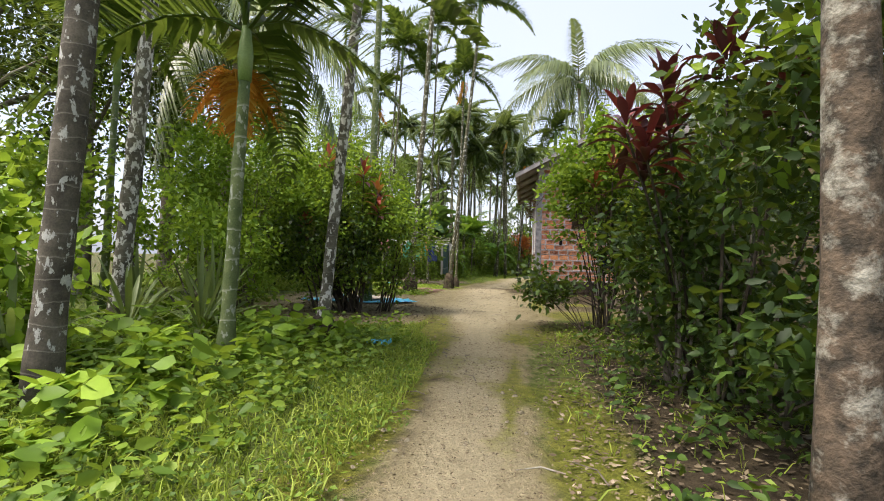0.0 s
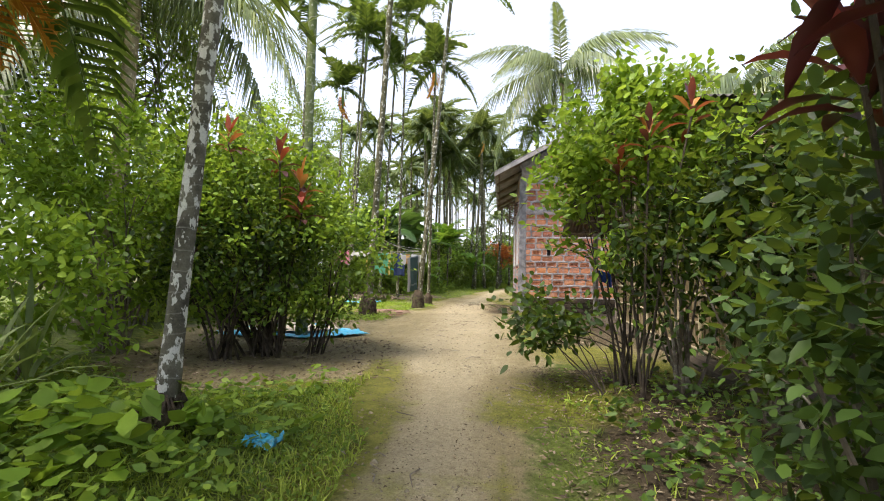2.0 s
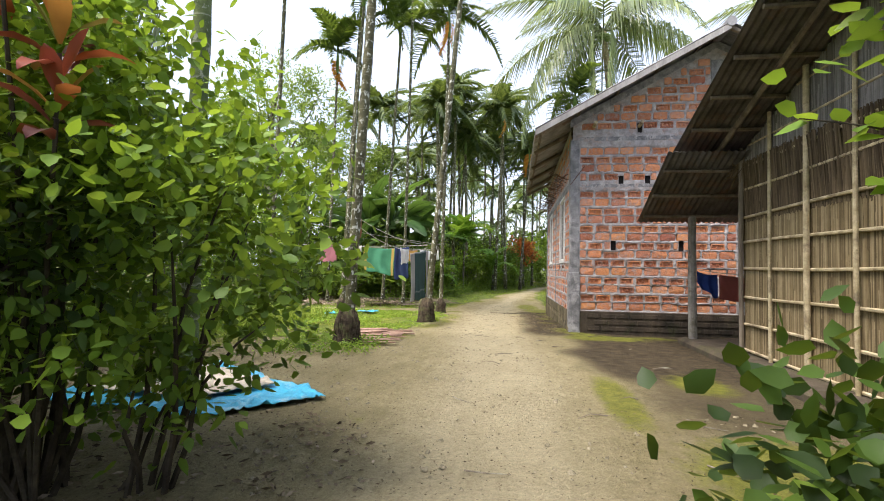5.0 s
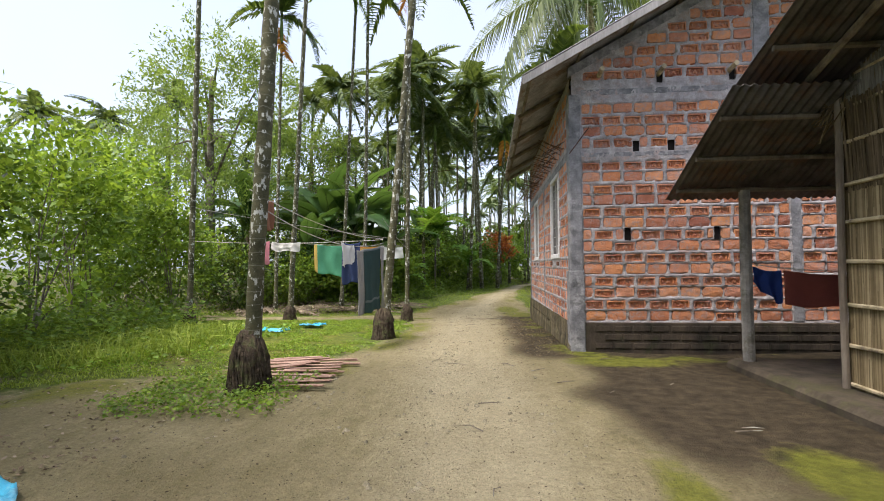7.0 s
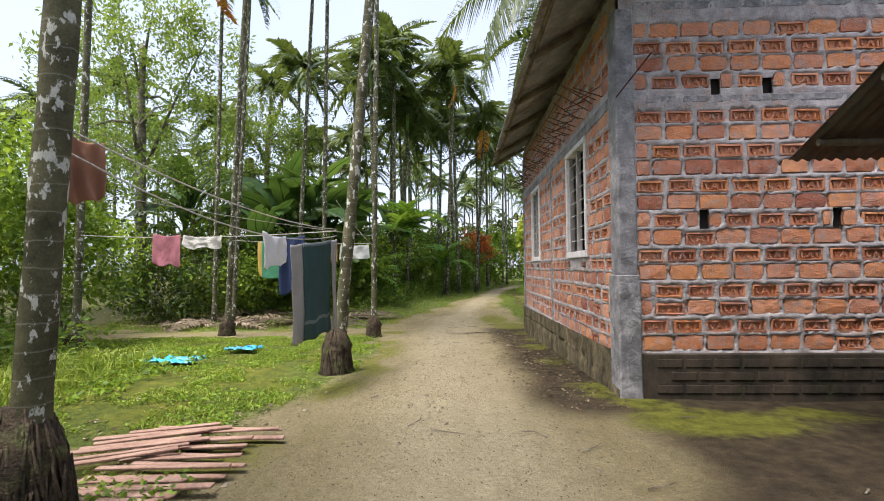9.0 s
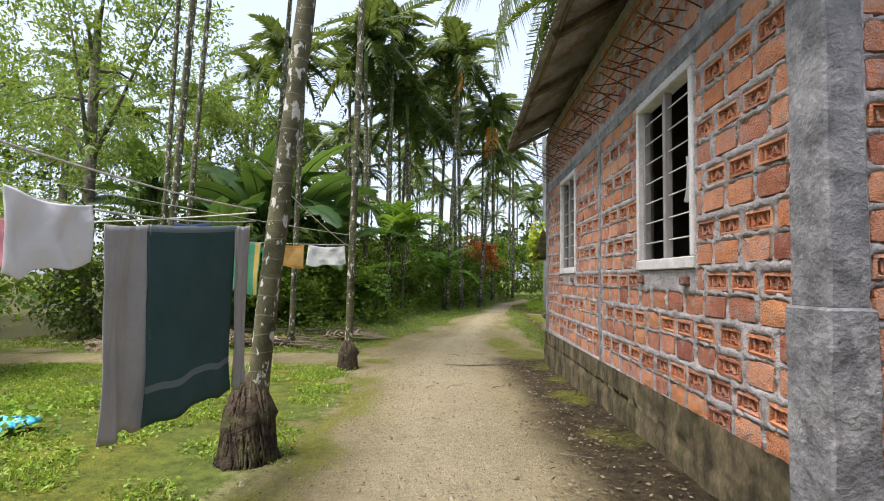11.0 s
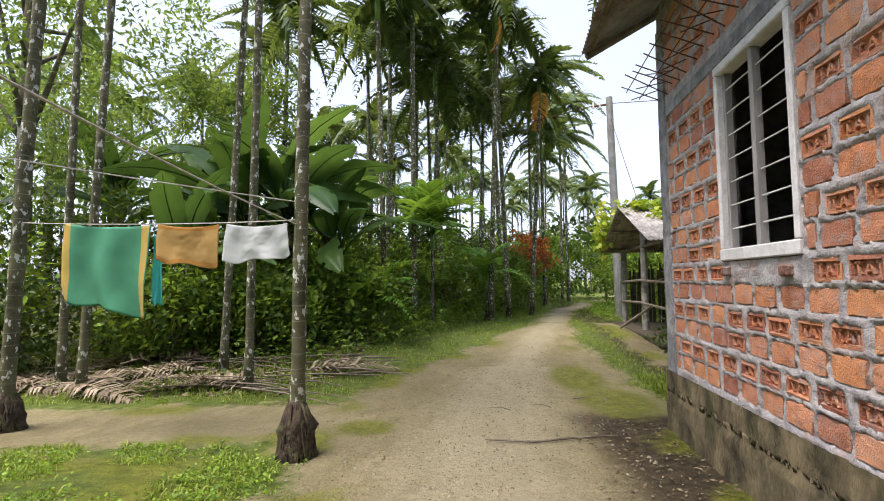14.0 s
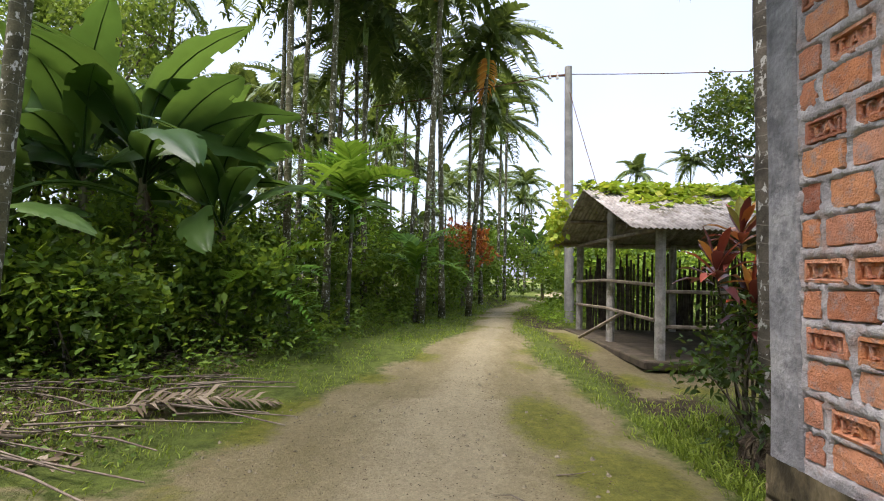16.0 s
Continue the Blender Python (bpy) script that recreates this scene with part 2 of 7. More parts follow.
M_RED = leafy("red_cordyline_leaf", [(0.1, (0.03, 0.014, 0.014)), (0.5, (0.085, 0.02, 0.02)), (0.9, (0.26, 0.05, 0.035))], 0.35, 0.15, 0.5, glow=(0.10, 0.015, 0.012))
M_REDGREEN = leafy("red_green_cordyline_leaf", [(0.1, (0.035, 0.014, 0.016)), (0.36, (0.09, 0.024, 0.024)), (0.52, (0.40, 0.08, 0.035)), (0.68, (0.52, 0.25, 0.05)), (0.88, (0.16, 0.20, 0.04))], 0.35, 0.2, 0.5, glow=(0.35, 0.08, 0.03))
M_ORANGE = leafy("orange_leaf", [(0.1, (0.24, 0.06, 0.02)), (0.5, (0.56, 0.15, 0.03)), (0.8, (0.60, 0.33, 0.04)), (0.95, (0.30, 0.32, 0.04))], 0.4, 0.25, glow=(0.35, 0.12, 0.03))
M_STRAP = leafy("strap_leaf", [(0.1, (0.06, 0.09, 0.03)), (0.5, (0.13, 0.18, 0.06)), (0.9, (0.26, 0.31, 0.13))], 0.45, 0.2)
M_GRASS = leafy("grass_blades", [(0.1, (0.08, 0.122, 0.017)), (0.5, (0.19, 0.26, 0.035)), (0.9, (0.34, 0.405, 0.068))], 0.6, 0.3)
M_LITTER = leafy("leaf_litter", [(0.1, (0.07, 0.052, 0.034)), (0.5, (0.18, 0.135, 0.085)), (0.9, (0.42, 0.36, 0.27))], 0.9, 0.0)
M_VINE = leafy("yellow_green_vine", [(0.1, (0.12, 0.20, 0.02)), (0.5, (0.26, 0.36, 0.03)), (0.9, (0.48, 0.46, 0.05))], 0.5, 0.35)
M_GROUND = ground_material()
M_BRICK = brick_material()
M_ARECA = trunk_material("areca_stem", (0.048, 0.048, 0.025), (0.125, 0.12, 0.065), (0.52, 0.53, 0.47), 7.5, (0.30, 0.30, 0.25))
M_ARECA_DARK = trunk_material("dark_areca_stem", (0.045, 0.04, 0.03), (0.12, 0.105, 0.08), (0.40, 0.40, 0.36), 6.5, (0.30, 0.28, 0.23))
M_ARECA_PALE = trunk_material("pale_lichen_areca_stem", (0.055, 0.05, 0.035), (0.15, 0.14, 0.10), (0.56, 0.55, 0.48), 6.5, (0.30, 0.29, 0.24), 0.525)
M_ARECA_GREEN = trunk_material("green_areca_stem", (0.07, 0.10, 0.035), (0.14, 0.17, 0.07), (0.30, 0.32, 0.25), 3.5)
M_COCOSTEM = trunk_material("coconut_stem", (0.195, 0.161, 0.108), (0.375, 0.308, 0.204), (0.57, 0.504, 0.372), 9.0, (0.15, 0.126, 0.084))
M_SHAFT = surface("green_crownshaft", (0.10, 0.17, 0.045), (0.18, 0.25, 0.08), 3, 0.5, 0.2)
M_BARK = surface("bark", (0.07, 0.058, 0.042), (0.16, 0.135, 0.10), 7, 0.9, 0.6, 50, (0.25, 0.25, 0.20))
M_STEM = surface("dark_shrub_stem", (0.028, 0.022, 0.015), (0.075, 0.06, 0.042), 9, 0.9, 0.5, 60)
M_BARK_PALE = surface("blotched_bark", (0.03, 0.026, 0.018), (0.13, 0.095, 0.062), 13, 0.9, 0.9, 60, (0.30, 0.29, 0.23), dist=0.012)
M_ROOTS = surface("palm_root_mound", (0.028, 0.021, 0.013), (0.085, 0.063, 0.04), 14, 0.95, 1.0, 70, (0.075, 0.085, 0.03), dist=0.03)
M_BANSTEM = surface("banana_stem", (0.065, 0.065, 0.028), (0.16, 0.15, 0.07), 5, 0.6, 0.3, 40, (0.12, 0.075, 0.04), squash=(1, 1, 0.25))
M_MORTAR = surface("rough_cement_mortar", (0.24, 0.225, 0.22), (0.40, 0.38, 0.37), 9, 0.95, 0.9, 70, (0.32, 0.235, 0.20), dist=0.02)
M_CONCRETE = surface("raw_concrete", (0.12, 0.12, 0.122), (0.25, 0.25, 0.252), 7, 0.92, 1.0, 38, (0.33, 0.325, 0.32), dist=0.02)
# mossy brick, darkened further in colour for the shadow under the awning
M_PLINTH = surface("damp_mossy_shaded_plinth", (0.02, 0.017, 0.012), (0.065, 0.05, 0.034), 4.5, 0.95, 0.7, 40, (0.04, 0.045, 0.018), squash=(1, 1, 0.6))
M_PLASTER = surface("stained_plinth_plaster", (0.036, 0.030, 0.016), (0.165, 0.132, 0.072), 5, 0.95, 1.0, 40, (0.045, 0.044, 0.016), squash=(1, 1, 0.5))
M_WINFRAME = surface("whitewashed_window_frame", (0.50, 0.49, 0.47), (0.66, 0.65, 0.63), 8, 0.8, 0.3, 60)
M_WOODGREY = surface("grey_window_timber", (0.20, 0.19, 0.18), (0.32, 0.305, 0.29), 6, 0.8, 0.4, 50, squash=(1, 1, 0.2))
M_BARS = surface("pale_painted_iron_bar", (0.50, 0.50, 0.48), (0.66, 0.66, 0.64), 20, 0.5, 0.1, metal=0.0)
M_REBAR = surface("rusty_iron", (0.055, 0.03, 0.02), (0.14, 0.07, 0.04), 20, 0.9, 0.4)
# inner wall colour darkened so that the room looks unlit
M_INSIDE = surface("shade_dark_plaster", (0.10, 0.085, 0.07), (0.17, 0.145, 0.12), 3, 0.95, 0.3)
M_TIN = surface("weathered_tin", (0.17, 0.17, 0.17), (0.34, 0.335, 0.33), 3, 0.55, 0.15, 40, (0.16, 0.11, 0.08), metal=0.35, spec=0.4)
M_TIN_SHED = surface("lichen_grey_tin", (0.17, 0.155, 0.14), (0.36, 0.34, 0.31), 6, 0.8, 0.3, 40, (0.12, 0.10, 0.075), metal=0.1)
M_TIN_OLD = surface("old_tin_dark", (0.05, 0.045, 0.04), (0.13, 0.12, 0.11), 3, 0.7, 0.2, 40, (0.12, 0.07, 0.045), metal=0.25)
M_WOOD = surface("weathered_wood", (0.10, 0.08, 0.06), (0.22, 0.185, 0.14), 6, 0.85, 0.5, 50, squash=(1, 1, 0.2))
M_POSTC = surface("cement_post", (0.16, 0.152, 0.132), (0.30, 0.285, 0.255), 6, 0.9, 0.5, 50, (0.10, 0.095, 0.06))
M_BAMBOO = surface("dry_bamboo", (0.30, 0.245, 0.14), (0.52, 0.44, 0.28), 7, 0.6, 0.3, 50, (0.15, 0.12, 0.08))
M_REED = leafy("dry_reeds", [(0.1, (0.09, 0.066, 0.032)), (0.45, (0.22, 0.17, 0.09)), (0.9, (0.40, 0.325, 0.19))], 0.8, 0.0, 0.2)
M_REED_GREY = leafy("grey_reeds", [(0.1, (0.10, 0.095, 0.085)), (0.5, (0.19, 0.18, 0.165)), (0.9, (0.30, 0.285, 0.26))], 0.85, 0.0, 0.2)
M_THATCH = leafy("brown_thatch", [(0.1, (0.045, 0.032, 0.018)), (0.5, (0.105, 0.078, 0.045)), (0.9, (0.20, 0.155, 0.095))], 0.9, 0.0, 0.2)
M_THATCH_SOLID = surface("matted_straw", (0.10, 0.075, 0.045), (0.20, 0.155, 0.09), 12, 0.95, 0.6, 60, squash=(1, 1, 0.2))
M_MUD = surface("mud_floor", (0.035, 0.028, 0.018), (0.08, 0.064, 0.043), 4, 0.95, 0.5, 50, (0.06, 0.055, 0.025))
M_TARP = surface("blue_tarpaulin", (0.02, 0.26, 0.42), (0.05, 0.42, 0.60), 9, 0.4, 0.5, 40, (0.30, 0.50, 0.56), spec=0.5)
M_GRAIN = surface("drying_grain", (0.36, 0.31, 0.23), (0.52, 0.46, 0.36), 10, 0.9, 0.5, 120)
M_ROPE = surface("rope", (0.30, 0.29, 0.25), (0.45, 0.43, 0.38), 30, 0.8, 0.2)
M_STICK = surface("split_areca_slats", (0.20, 0.115, 0.08), (0.37, 0.25, 0.185), 8, 0.85, 0.4, 60, (0.15, 0.09, 0.065))
M_DEADSTICK = surface("dead_stick", (0.09, 0.07, 0.052), (0.20, 0.165, 0.125), 8, 0.9, 0.4)
M_POLE = surface("spun_concrete_pole", (0.15, 0.15, 0.142), (0.25, 0.25, 0.235), 3, 0.85, 0.3, 50)


# ---- building helpers ----
rng = np.random.default_rng(7)


class Build:
    """Collects vertices and faces of one mesh."""

    def __init__(self):
        self.v, self.f = [], []

    def add(self, verts, faces):
        k = len(self.v)
        self.v += [tuple(p) for p in verts]
        self.f += [tuple(i + k for i in q) for q in faces]
        return self

    def box(self, x0, x1, y0, y1, z0, z1, ch=0.0):
        """A box with chamfered edges along its sides."""
        if ch <= 0:
            vs = [(x, y, z) for z in (z0, z1) for x, y in ((x0, y0), (x1, y0), (x1, y1), (x0, y1))]
            return self.add(vs, [(3, 2, 1, 0), (4, 5, 6, 7), (0, 1, 5, 4), (1, 2, 6, 5), (2, 3, 7, 6), (3, 0, 4, 7)])
        rings = []
        for z, i in ((z0, ch), (z0 + ch, 0), (z1 - ch, 0), (z1, ch)):
            a, b, c, d = x0 + i, x1 - i, y0 + i, y1 - i
            rings.append([(a + ch, c, z), (b - ch, c, z), (b, c + ch, z), (b, d - ch, z), (b - ch, d, z), (a + ch, d, z), (a, d - ch, z), (a, c + ch, z)])
        vs = sum(rings, [])
        fs = [tuple(range(7, -1, -1)), tuple(range(24, 32))]
        for r in range(3):
            for i in range(8):
                j = (i + 1) % 8
                fs.append((8 * r + i, 8 * r + j, 8 * r + 8 + j, 8 * r + 8 + i))
        return self.add(vs, fs)

    def tube(self, pts, radii, sides=8, lumpy=0.0):
        """A tapered round bar along pts."""
        pts = [Vector(p) for p in pts]
        if isinstance(radii, (int, float)):
            radii = [radii] * len(pts)
        vs, fs = [], []
        for i, p in enumerate(pts):
            d = (pts[min(i + 1, len(pts) - 1)] - pts[max(i - 1, 0)]).normalized()
            u = d.cross(Vector((0.31, 0.95, 0.02)) if abs(d.y) < 0.9 else Vector((1, 0, 0.1))).normalized()
            w = d.cross(u)
            for s in range(sides):
                a = 2 * math.pi * s / sides
                r = radii[i] * (1 + lumpy * noise.noise(p * 9 + u * math.cos(a) * 2 + w * math.sin(a) * 2))
                vs.append(p + u * (r * math.cos(a)) + w * (r * math.sin(a)))
        for i in range(len(pts) - 1):
            for s in range(sides):
                t = (s + 1) % sides
                fs.append((i * sides + s, i * sides + t, (i + 1) * sides + t, (i + 1) * sides + s))
        n = len(vs)
        fs += [tuple(range(sides - 1, -1, -1)), tuple(range(n - sides, n))]
        return self.add(vs, fs)

    def mesh(self, name, smooth=False):
        me = bpy.data.meshes.new(name)
        me.from_pydata(self.v, [], self.f)
        if smooth:
            me.shade_smooth()
        me.update()
        return me


def tri_mesh(name, v, f):
    me = bpy.data.meshes.new(name)
    me.vertices.add(len(v))
    me.vertices.foreach_set("co", np.ascontiguousarray(v, dtype=np.float32).ravel())
    me.loops.add(3 * len(f))
    me.loops.foreach_set("vertex_index", np.ascontiguousarray(f, dtype=np.int32).ravel())
    me.polygons.add(len(f))
    me.polygons.foreach_set("loop_start", np.arange(0, 3 * len(f), 3, dtype=np.int32))
    me.update(calc_edges=True)
    return me


def part(name, data, material, parent=None, label=""):
    """Links a mesh (or a Build) as one object under a thing, at its world place."""
    me = data.mesh(name) if isinstance(data, Build) else data
    if material and not me.materials:
        me.materials.append(material)
    ob = new(name, me)
    if parent:
        ob.parent = parent
        base = parent if parent.type == "EMPTY" else None
        if base:
            ob.matrix_parent_inverse = base.matrix_basis.inverted()
    if label:
        tagged(ob, label)
    return ob


def thing(name, at, label, category, group="", kind=""):
    e = new(name)
    e.empty_display_size = 0.1
    e.matrix_basis = Matrix.Translation(at)
    return tagged(e, label, category, group, kind)


def unit(a):
    return a / np.maximum(np.linalg.norm(a, axis=-1, keepdims=True), 1e-6)


def leaves(P, D, L, W, fold=0.25, droop=0.15, full=False):
    """Ovate leaves, each folded along its midrib: bases P, directions D."""
    n = len(P)
    L, W = np.broadcast_to(L, n)[:, None], np.broadcast_to(W, n)[:, None]
    D = unit(D)
    S = unit(np.cross(D, unit(np.array([0, 0, 1.0]) + 0.6 * rng.normal(size=(n, 3)))))
    N = np.cross(S, D)
    N = N * np.sign(N[:, 2:3] + 1e-6)
    dz = np.array([0, 0, -1.0])
    b, t = P, P + D * L + dz * droop * L
    if full:
        c1, c2 = P + D * L * 0.28 - N * fold * W * 0.3, P + D * L * 0.66 - N * fold * W * 0.3 + dz * droop * L * 0.4
        a1, a2 = D * L * 0.25, D * L * 0.62 + dz * droop * L * 0.4
        v = np.stack([b, P + a1 + S * W * 0.47, P + a1 - S * W * 0.47, c1, P + a2 + S * W * 0.4, P + a2 - S * W * 0.4, c2, t], 1).reshape(-1, 3)
        k = 8 * np.arange(n)[:, None]
        q = ((0, 2, 3), (0, 3, 1), (2, 5, 6), (2, 6, 3), (3, 6, 4), (3, 4, 1), (5, 7, 6), (6, 7, 4))
        return v, np.concatenate([k + np.array(i) for i in q])
    c = P + D * L * 0.5 - N * fold * W * 0.5
    lft, rgt = P + D * L * 0.42 + S * W / 2, P + D * L * 0.42 - S * W / 2
    v = np.stack([b, lft, rgt, c, t], 1).reshape(-1, 3)
    k = 5 * np.arange(n)[:, None]
    f = np.concatenate([k + np.array([0, 2, 3]), k + np.array([0, 3, 1]), k + np.array([2, 4, 3]), k + np.array([3, 4, 1])])
    return v, f


def blades(P, D, L, W, bend=0.35):
    """Long narrow blades that bend over: three faces each."""
    n = len(P)
    L, W = np.broadcast_to(L, n)[:, None], np.broadcast_to(W, n)[:, None]
    D = unit(D)
    S = unit(np.cross(D, rng.normal(size=(n, 3))))
    out = D * np.array([1, 1, 0]) + 0.2 * rng.normal(size=(n, 3)) * np.array([1, 1, 0])
    m = P + D * L * 0.55
    t = P + D * L * 0.9 + out * bend * L + np.array([0, 0, -1.0]) * bend * 0.5 * L
    v = np.stack([P - S * W / 2, P + S * W / 2, m - S * W * 0.4, m + S * W * 0.4, t], 1).reshape(-1, 3)
    k = 5 * np.arange(n)[:, None]
    f = np.concatenate([k + np.array([0, 1, 3]), k + np.array([0, 3, 2]), k + np.array([2, 3, 4])])
    return v, f


def joined(*vf):
    vs, fs, k = [], [], 0
    for v, f in vf:
        vs.append(v)
        fs.append(f + k)
        k += len(v)
    return np.concatenate(vs), np.concatenate(fs)


def smooth01(a, b, x):
    t = np.clip((np.asarray(x, float) - a) / (b - a), 0, 1)
    return t * t * (3 - 2 * t)


# ---- ground ----
ROAD_Y = np.array([-40, 2, 5, 7, 9, 11, 14, 17, 19, 22, 25, 27.5, 30, 33, 37, 41, 46, 60, 120])
ROAD_X = np.array([2.2, 1.55, 1.4, 1.25, 1.15, 1.1, 1.1, 0.75, 0.72, 0.65, 0.4, 0.6, 1.05, 1.6, 2.2, 3.0, 4.8, 9.5, 30])
ROAD_H = np.array([0.5, 0.5, 0.5, 0.6, 0.92, 1.6, 2.3, 1.75, 1.3, 1.45, 2.0, 1.8, 1.0, 0.55, 0.5, 0.55, 0.6, 0.6, 0.6])


def road_edge(x, y):
    """Distance past the edge of the bare earth, negative on it."""
    d = np.abs(x - np.interp(y, ROAD_Y, ROAD_X)) - np.interp(y, ROAD_Y, ROAD_H)
    side = np.where(x < 0.5, np.abs(y - np.interp(x, [-30, -8, -2.5, 0.5], [21, 23.6, 24.4, 25])) - 0.8, 9.0)
    yard = np.maximum(np.abs(x - 2.8) - 1.9, np.abs(y - 13.6) - 3.6)
    under = np.hypot((x + 2.0) / 2.3, (y - 12.6) / 3.2) * 1.8 - 1.8
    shade = np.hypot((x + 1.4) / 1.8, (y - 9.3) / 1.25) * 1.8 - 1.8
    apron = np.maximum(np.abs(x - 5.4) - 2.4, np.abs(y - 31.2) - 2.9)
    return np.minimum(np.minimum(np.minimum(d, side), apron), np.minimum(np.minimum(yard, under), shade))


def ground_z(x, y):
    dip = -0.27 * smooth01(17.5, 25.5, y) * (1 - smooth01(26.5, 32.5, y))
    return dip - 0.13 * (1 - smooth01(5.5, 11, y)) + 0.012 * np.sin(1.7 * x + 0.6 * y) * np.sin(0.9 * y - 0.4 * x) + 0.05 * smooth01(0.2, 1.5, road_edge(x, y))


def blob(x, y, cx, cy, rx, ry):
    return np.clip(1.5 - np.hypot((x - cx) / rx, (y - cy) / ry), 0, 1)


def make_ground():
    xs = np.concatenate([-np.geomspace(400, 8.4, 22), np.arange(-8, 8, 0.12), np.geomspace(8.4, 400, 22)])
    ys = np.concatenate([-np.geomspace(300, 1.2, 14), np.arange(-1, 44, 0.12), np.geomspace(44.4, 600, 24)])
    X, Y = np.meshgrid(xs, ys)
    e = road_edge(X, Y)
    rough = np.array([[noise.noise((x * 3.1, y * 3.1, 0)) for x in xs] for y in ys])
    small = np.array([[noise.noise((x * 1.1, y * 1.1, 4)) for x in xs] for y in ys])
    Z = ground_z(X, Y) + np.where((np.abs(X) < 9) & (Y < 46), 0.010 * rough + 0.015 * small, 0)
    ruts = np.exp(-((X - 2.05) / 0.13) ** 2) + 0.8 * np.exp(-((X - 0.85) / 0.12) ** 2)
    Z -= 0.03 * ruts * (Y < 9) * (Y > 0)
    n, k = len(ys), len(xs)
    v = np.stack([X, Y, Z], -1).reshape(-1, 3)
    i = (np.arange(n - 1)[:, None] * k + np.arange(k - 1)[None, :]).ravel()
    f = np.concatenate([np.stack([i, i + 1, i + k + 1], 1), np.stack([i, i + k + 1, i + k], 1)])
    me = tri_mesh("ground", v, f)
    me.shade_smooth()
    dirt = np.clip(0.5 - (e + 0.25 * small) / 0.7, 0, 1)
    dirt = np.maximum(dirt, 0.75 * smooth01(0.0, 0.45, small + 0.3 * rough) * (Y > 14) * (Y < 25.5) * (e < 3.5))
    moss = np.zeros_like(X)
    for cx, cy, rx, ry in ((0.8, 4.0, 0.24, 1.5), (0.62, 6.8, 0.27, 1.5), (1.75, 5.2, 0.07, 1.6), (2.2, 3.8, 0.26, 1.8), (2.35, 8.4, 0.55, 0.9), (0.35, 8.4, 0.3, 1.3),
                           (2.9, 10.6, 0.7, 0.8), (3.6, 9.6, 0.6, 0.8), (2.7, 16.7, 0.7, 0.35), (2.1, 12.4, 0.18, 1.0), (3.1, 13.2, 0.3, 0.5), (1.6, 27.2, 0.4, 1.0), (-0.9, 24.4, 0.3, 0.3), (1.9, 25.8, 0.5, 0.8)):
        moss = np.maximum(moss, blob(X, Y, cx, cy, rx, ry))
    moss = np.maximum(moss, 0.9 * np.clip(1 - np.abs(e + 0.15) / 0.6, 0, 1) * smooth01(-0.2, 0.4, small))
    moss = np.maximum(moss, (0.35 + 0.5 * smooth01(-0.4, 0.5, small)) * (X < -0.6) * (X > -5) * (Y > 15.5) * (Y < 24) * smooth01(0.0, 0.5, e))
    # strip along the house: damp soil and eave shadow, both as colour
    damp_shade = np.clip(1.6 - np.abs(X - 2.1 + 0.15 * small) / 0.66, 0, 1) * smooth01(16.4, 17.4, Y) * (1 - smooth01(24.8, 25.6, Y)) * 1.25
    # shadow under the awning painted into the soil at the gable foot
    damp_shade = np.maximum(damp_shade, np.clip(1.6 - np.abs(Y - 17) / 0.7, 0, 1) * smooth01(2.2, 2.9, X) * 1.25)
    damp_shade = np.maximum(damp_shade, 0.75 * smooth01(3.0, 3.7, X) * smooth01(12.0, 13.5, Y) * (1 - smooth01(16.9, 17.4, Y)))
    # muddy patches on both sides of the track
    damp_shade = np.maximum(damp_shade, 1.1 * np.clip(1.25 - np.abs(X - 0.85 - 0.12 * small) / 0.36, 0, 1) * (Y < 5.6) * (Y > 1.2) * smooth01(-0.25, 0.2, rough))
    damp_shade = np.maximum(damp_shade, 0.9 * np.clip(1.2 - np.abs(X - 2.35 - 0.15 * small) / 0.35, 0, 1) * (Y < 7.6) * (Y > 1.2) * smooth01(-0.2, 0.3, rough))
    # yard before the awning: darker earth, its shade included in the colour
    damp_shade = np.maximum(damp_shade, 0.85 * smooth01(1.5, 3.0, X + 0.5 * small) * smooth01(10.0, 12.0, Y) * (1 - smooth01(16.6, 17.2, Y)))
    # darker ground by the hut, the right-hand verge and the big shrub's foot
    damp_shade = np.maximum(damp_shade, 0.55 * smooth01(2.4, 3.6, X + 0.5 * small) * smooth01(8.5, 9.5, Y) * (1 - smooth01(11.5, 12.5, Y)))
    damp_shade = np.maximum(damp_shade, 0.85 * smooth01(2.3, 2.9, X + 0.4 * small) * (Y > 0.5) * (1 - smooth01(8.2, 9.2, Y)))
    damp_shade = np.maximum(damp_shade, 0.7 * np.clip(1.3 - np.hypot((X + 1.5) / 1.7, (Y - 9.0) / 1.4), 0, 1) * smooth01(-0.3, 0.4, small + 0.5 * rough))
    # dark earth round the shed, gloom under its roof painted in
    damp_shade = np.maximum(damp_shade, 0.8 * np.clip(1.4 - np.hypot((X - 5.0) / 2.4, (Y - 30.8) / 3.0), 0, 1))
    # damp mud and awning shade together, darkest towards the gable
    damp_shade = np.maximum(damp_shade, 1.25 * smooth01(1.6, 2.5, X + 0.4 * small) * smooth01(12.2, 14.0, Y) * (1 - smooth01(17.0, 17.5, Y)))
    damp_shade *= 1 - smooth01(np.where(Y < 9.5, 4.6, 8.6), np.where(Y < 9.5, 6.0, 10.5), X)
    litter = np.clip(np.maximum.reduce([1.4 - np.abs(X - 3.2) / 0.9 - 0.4 * (Y > 9.5), 0.22 * blob(X, Y, -1.4, 9.6, 1.5, 1.9), blob(X, Y, -4.6, 27.6, 2.6, 1.6), 0.55 * (X < -2.6) * (Y > 26)]), 0, 1)
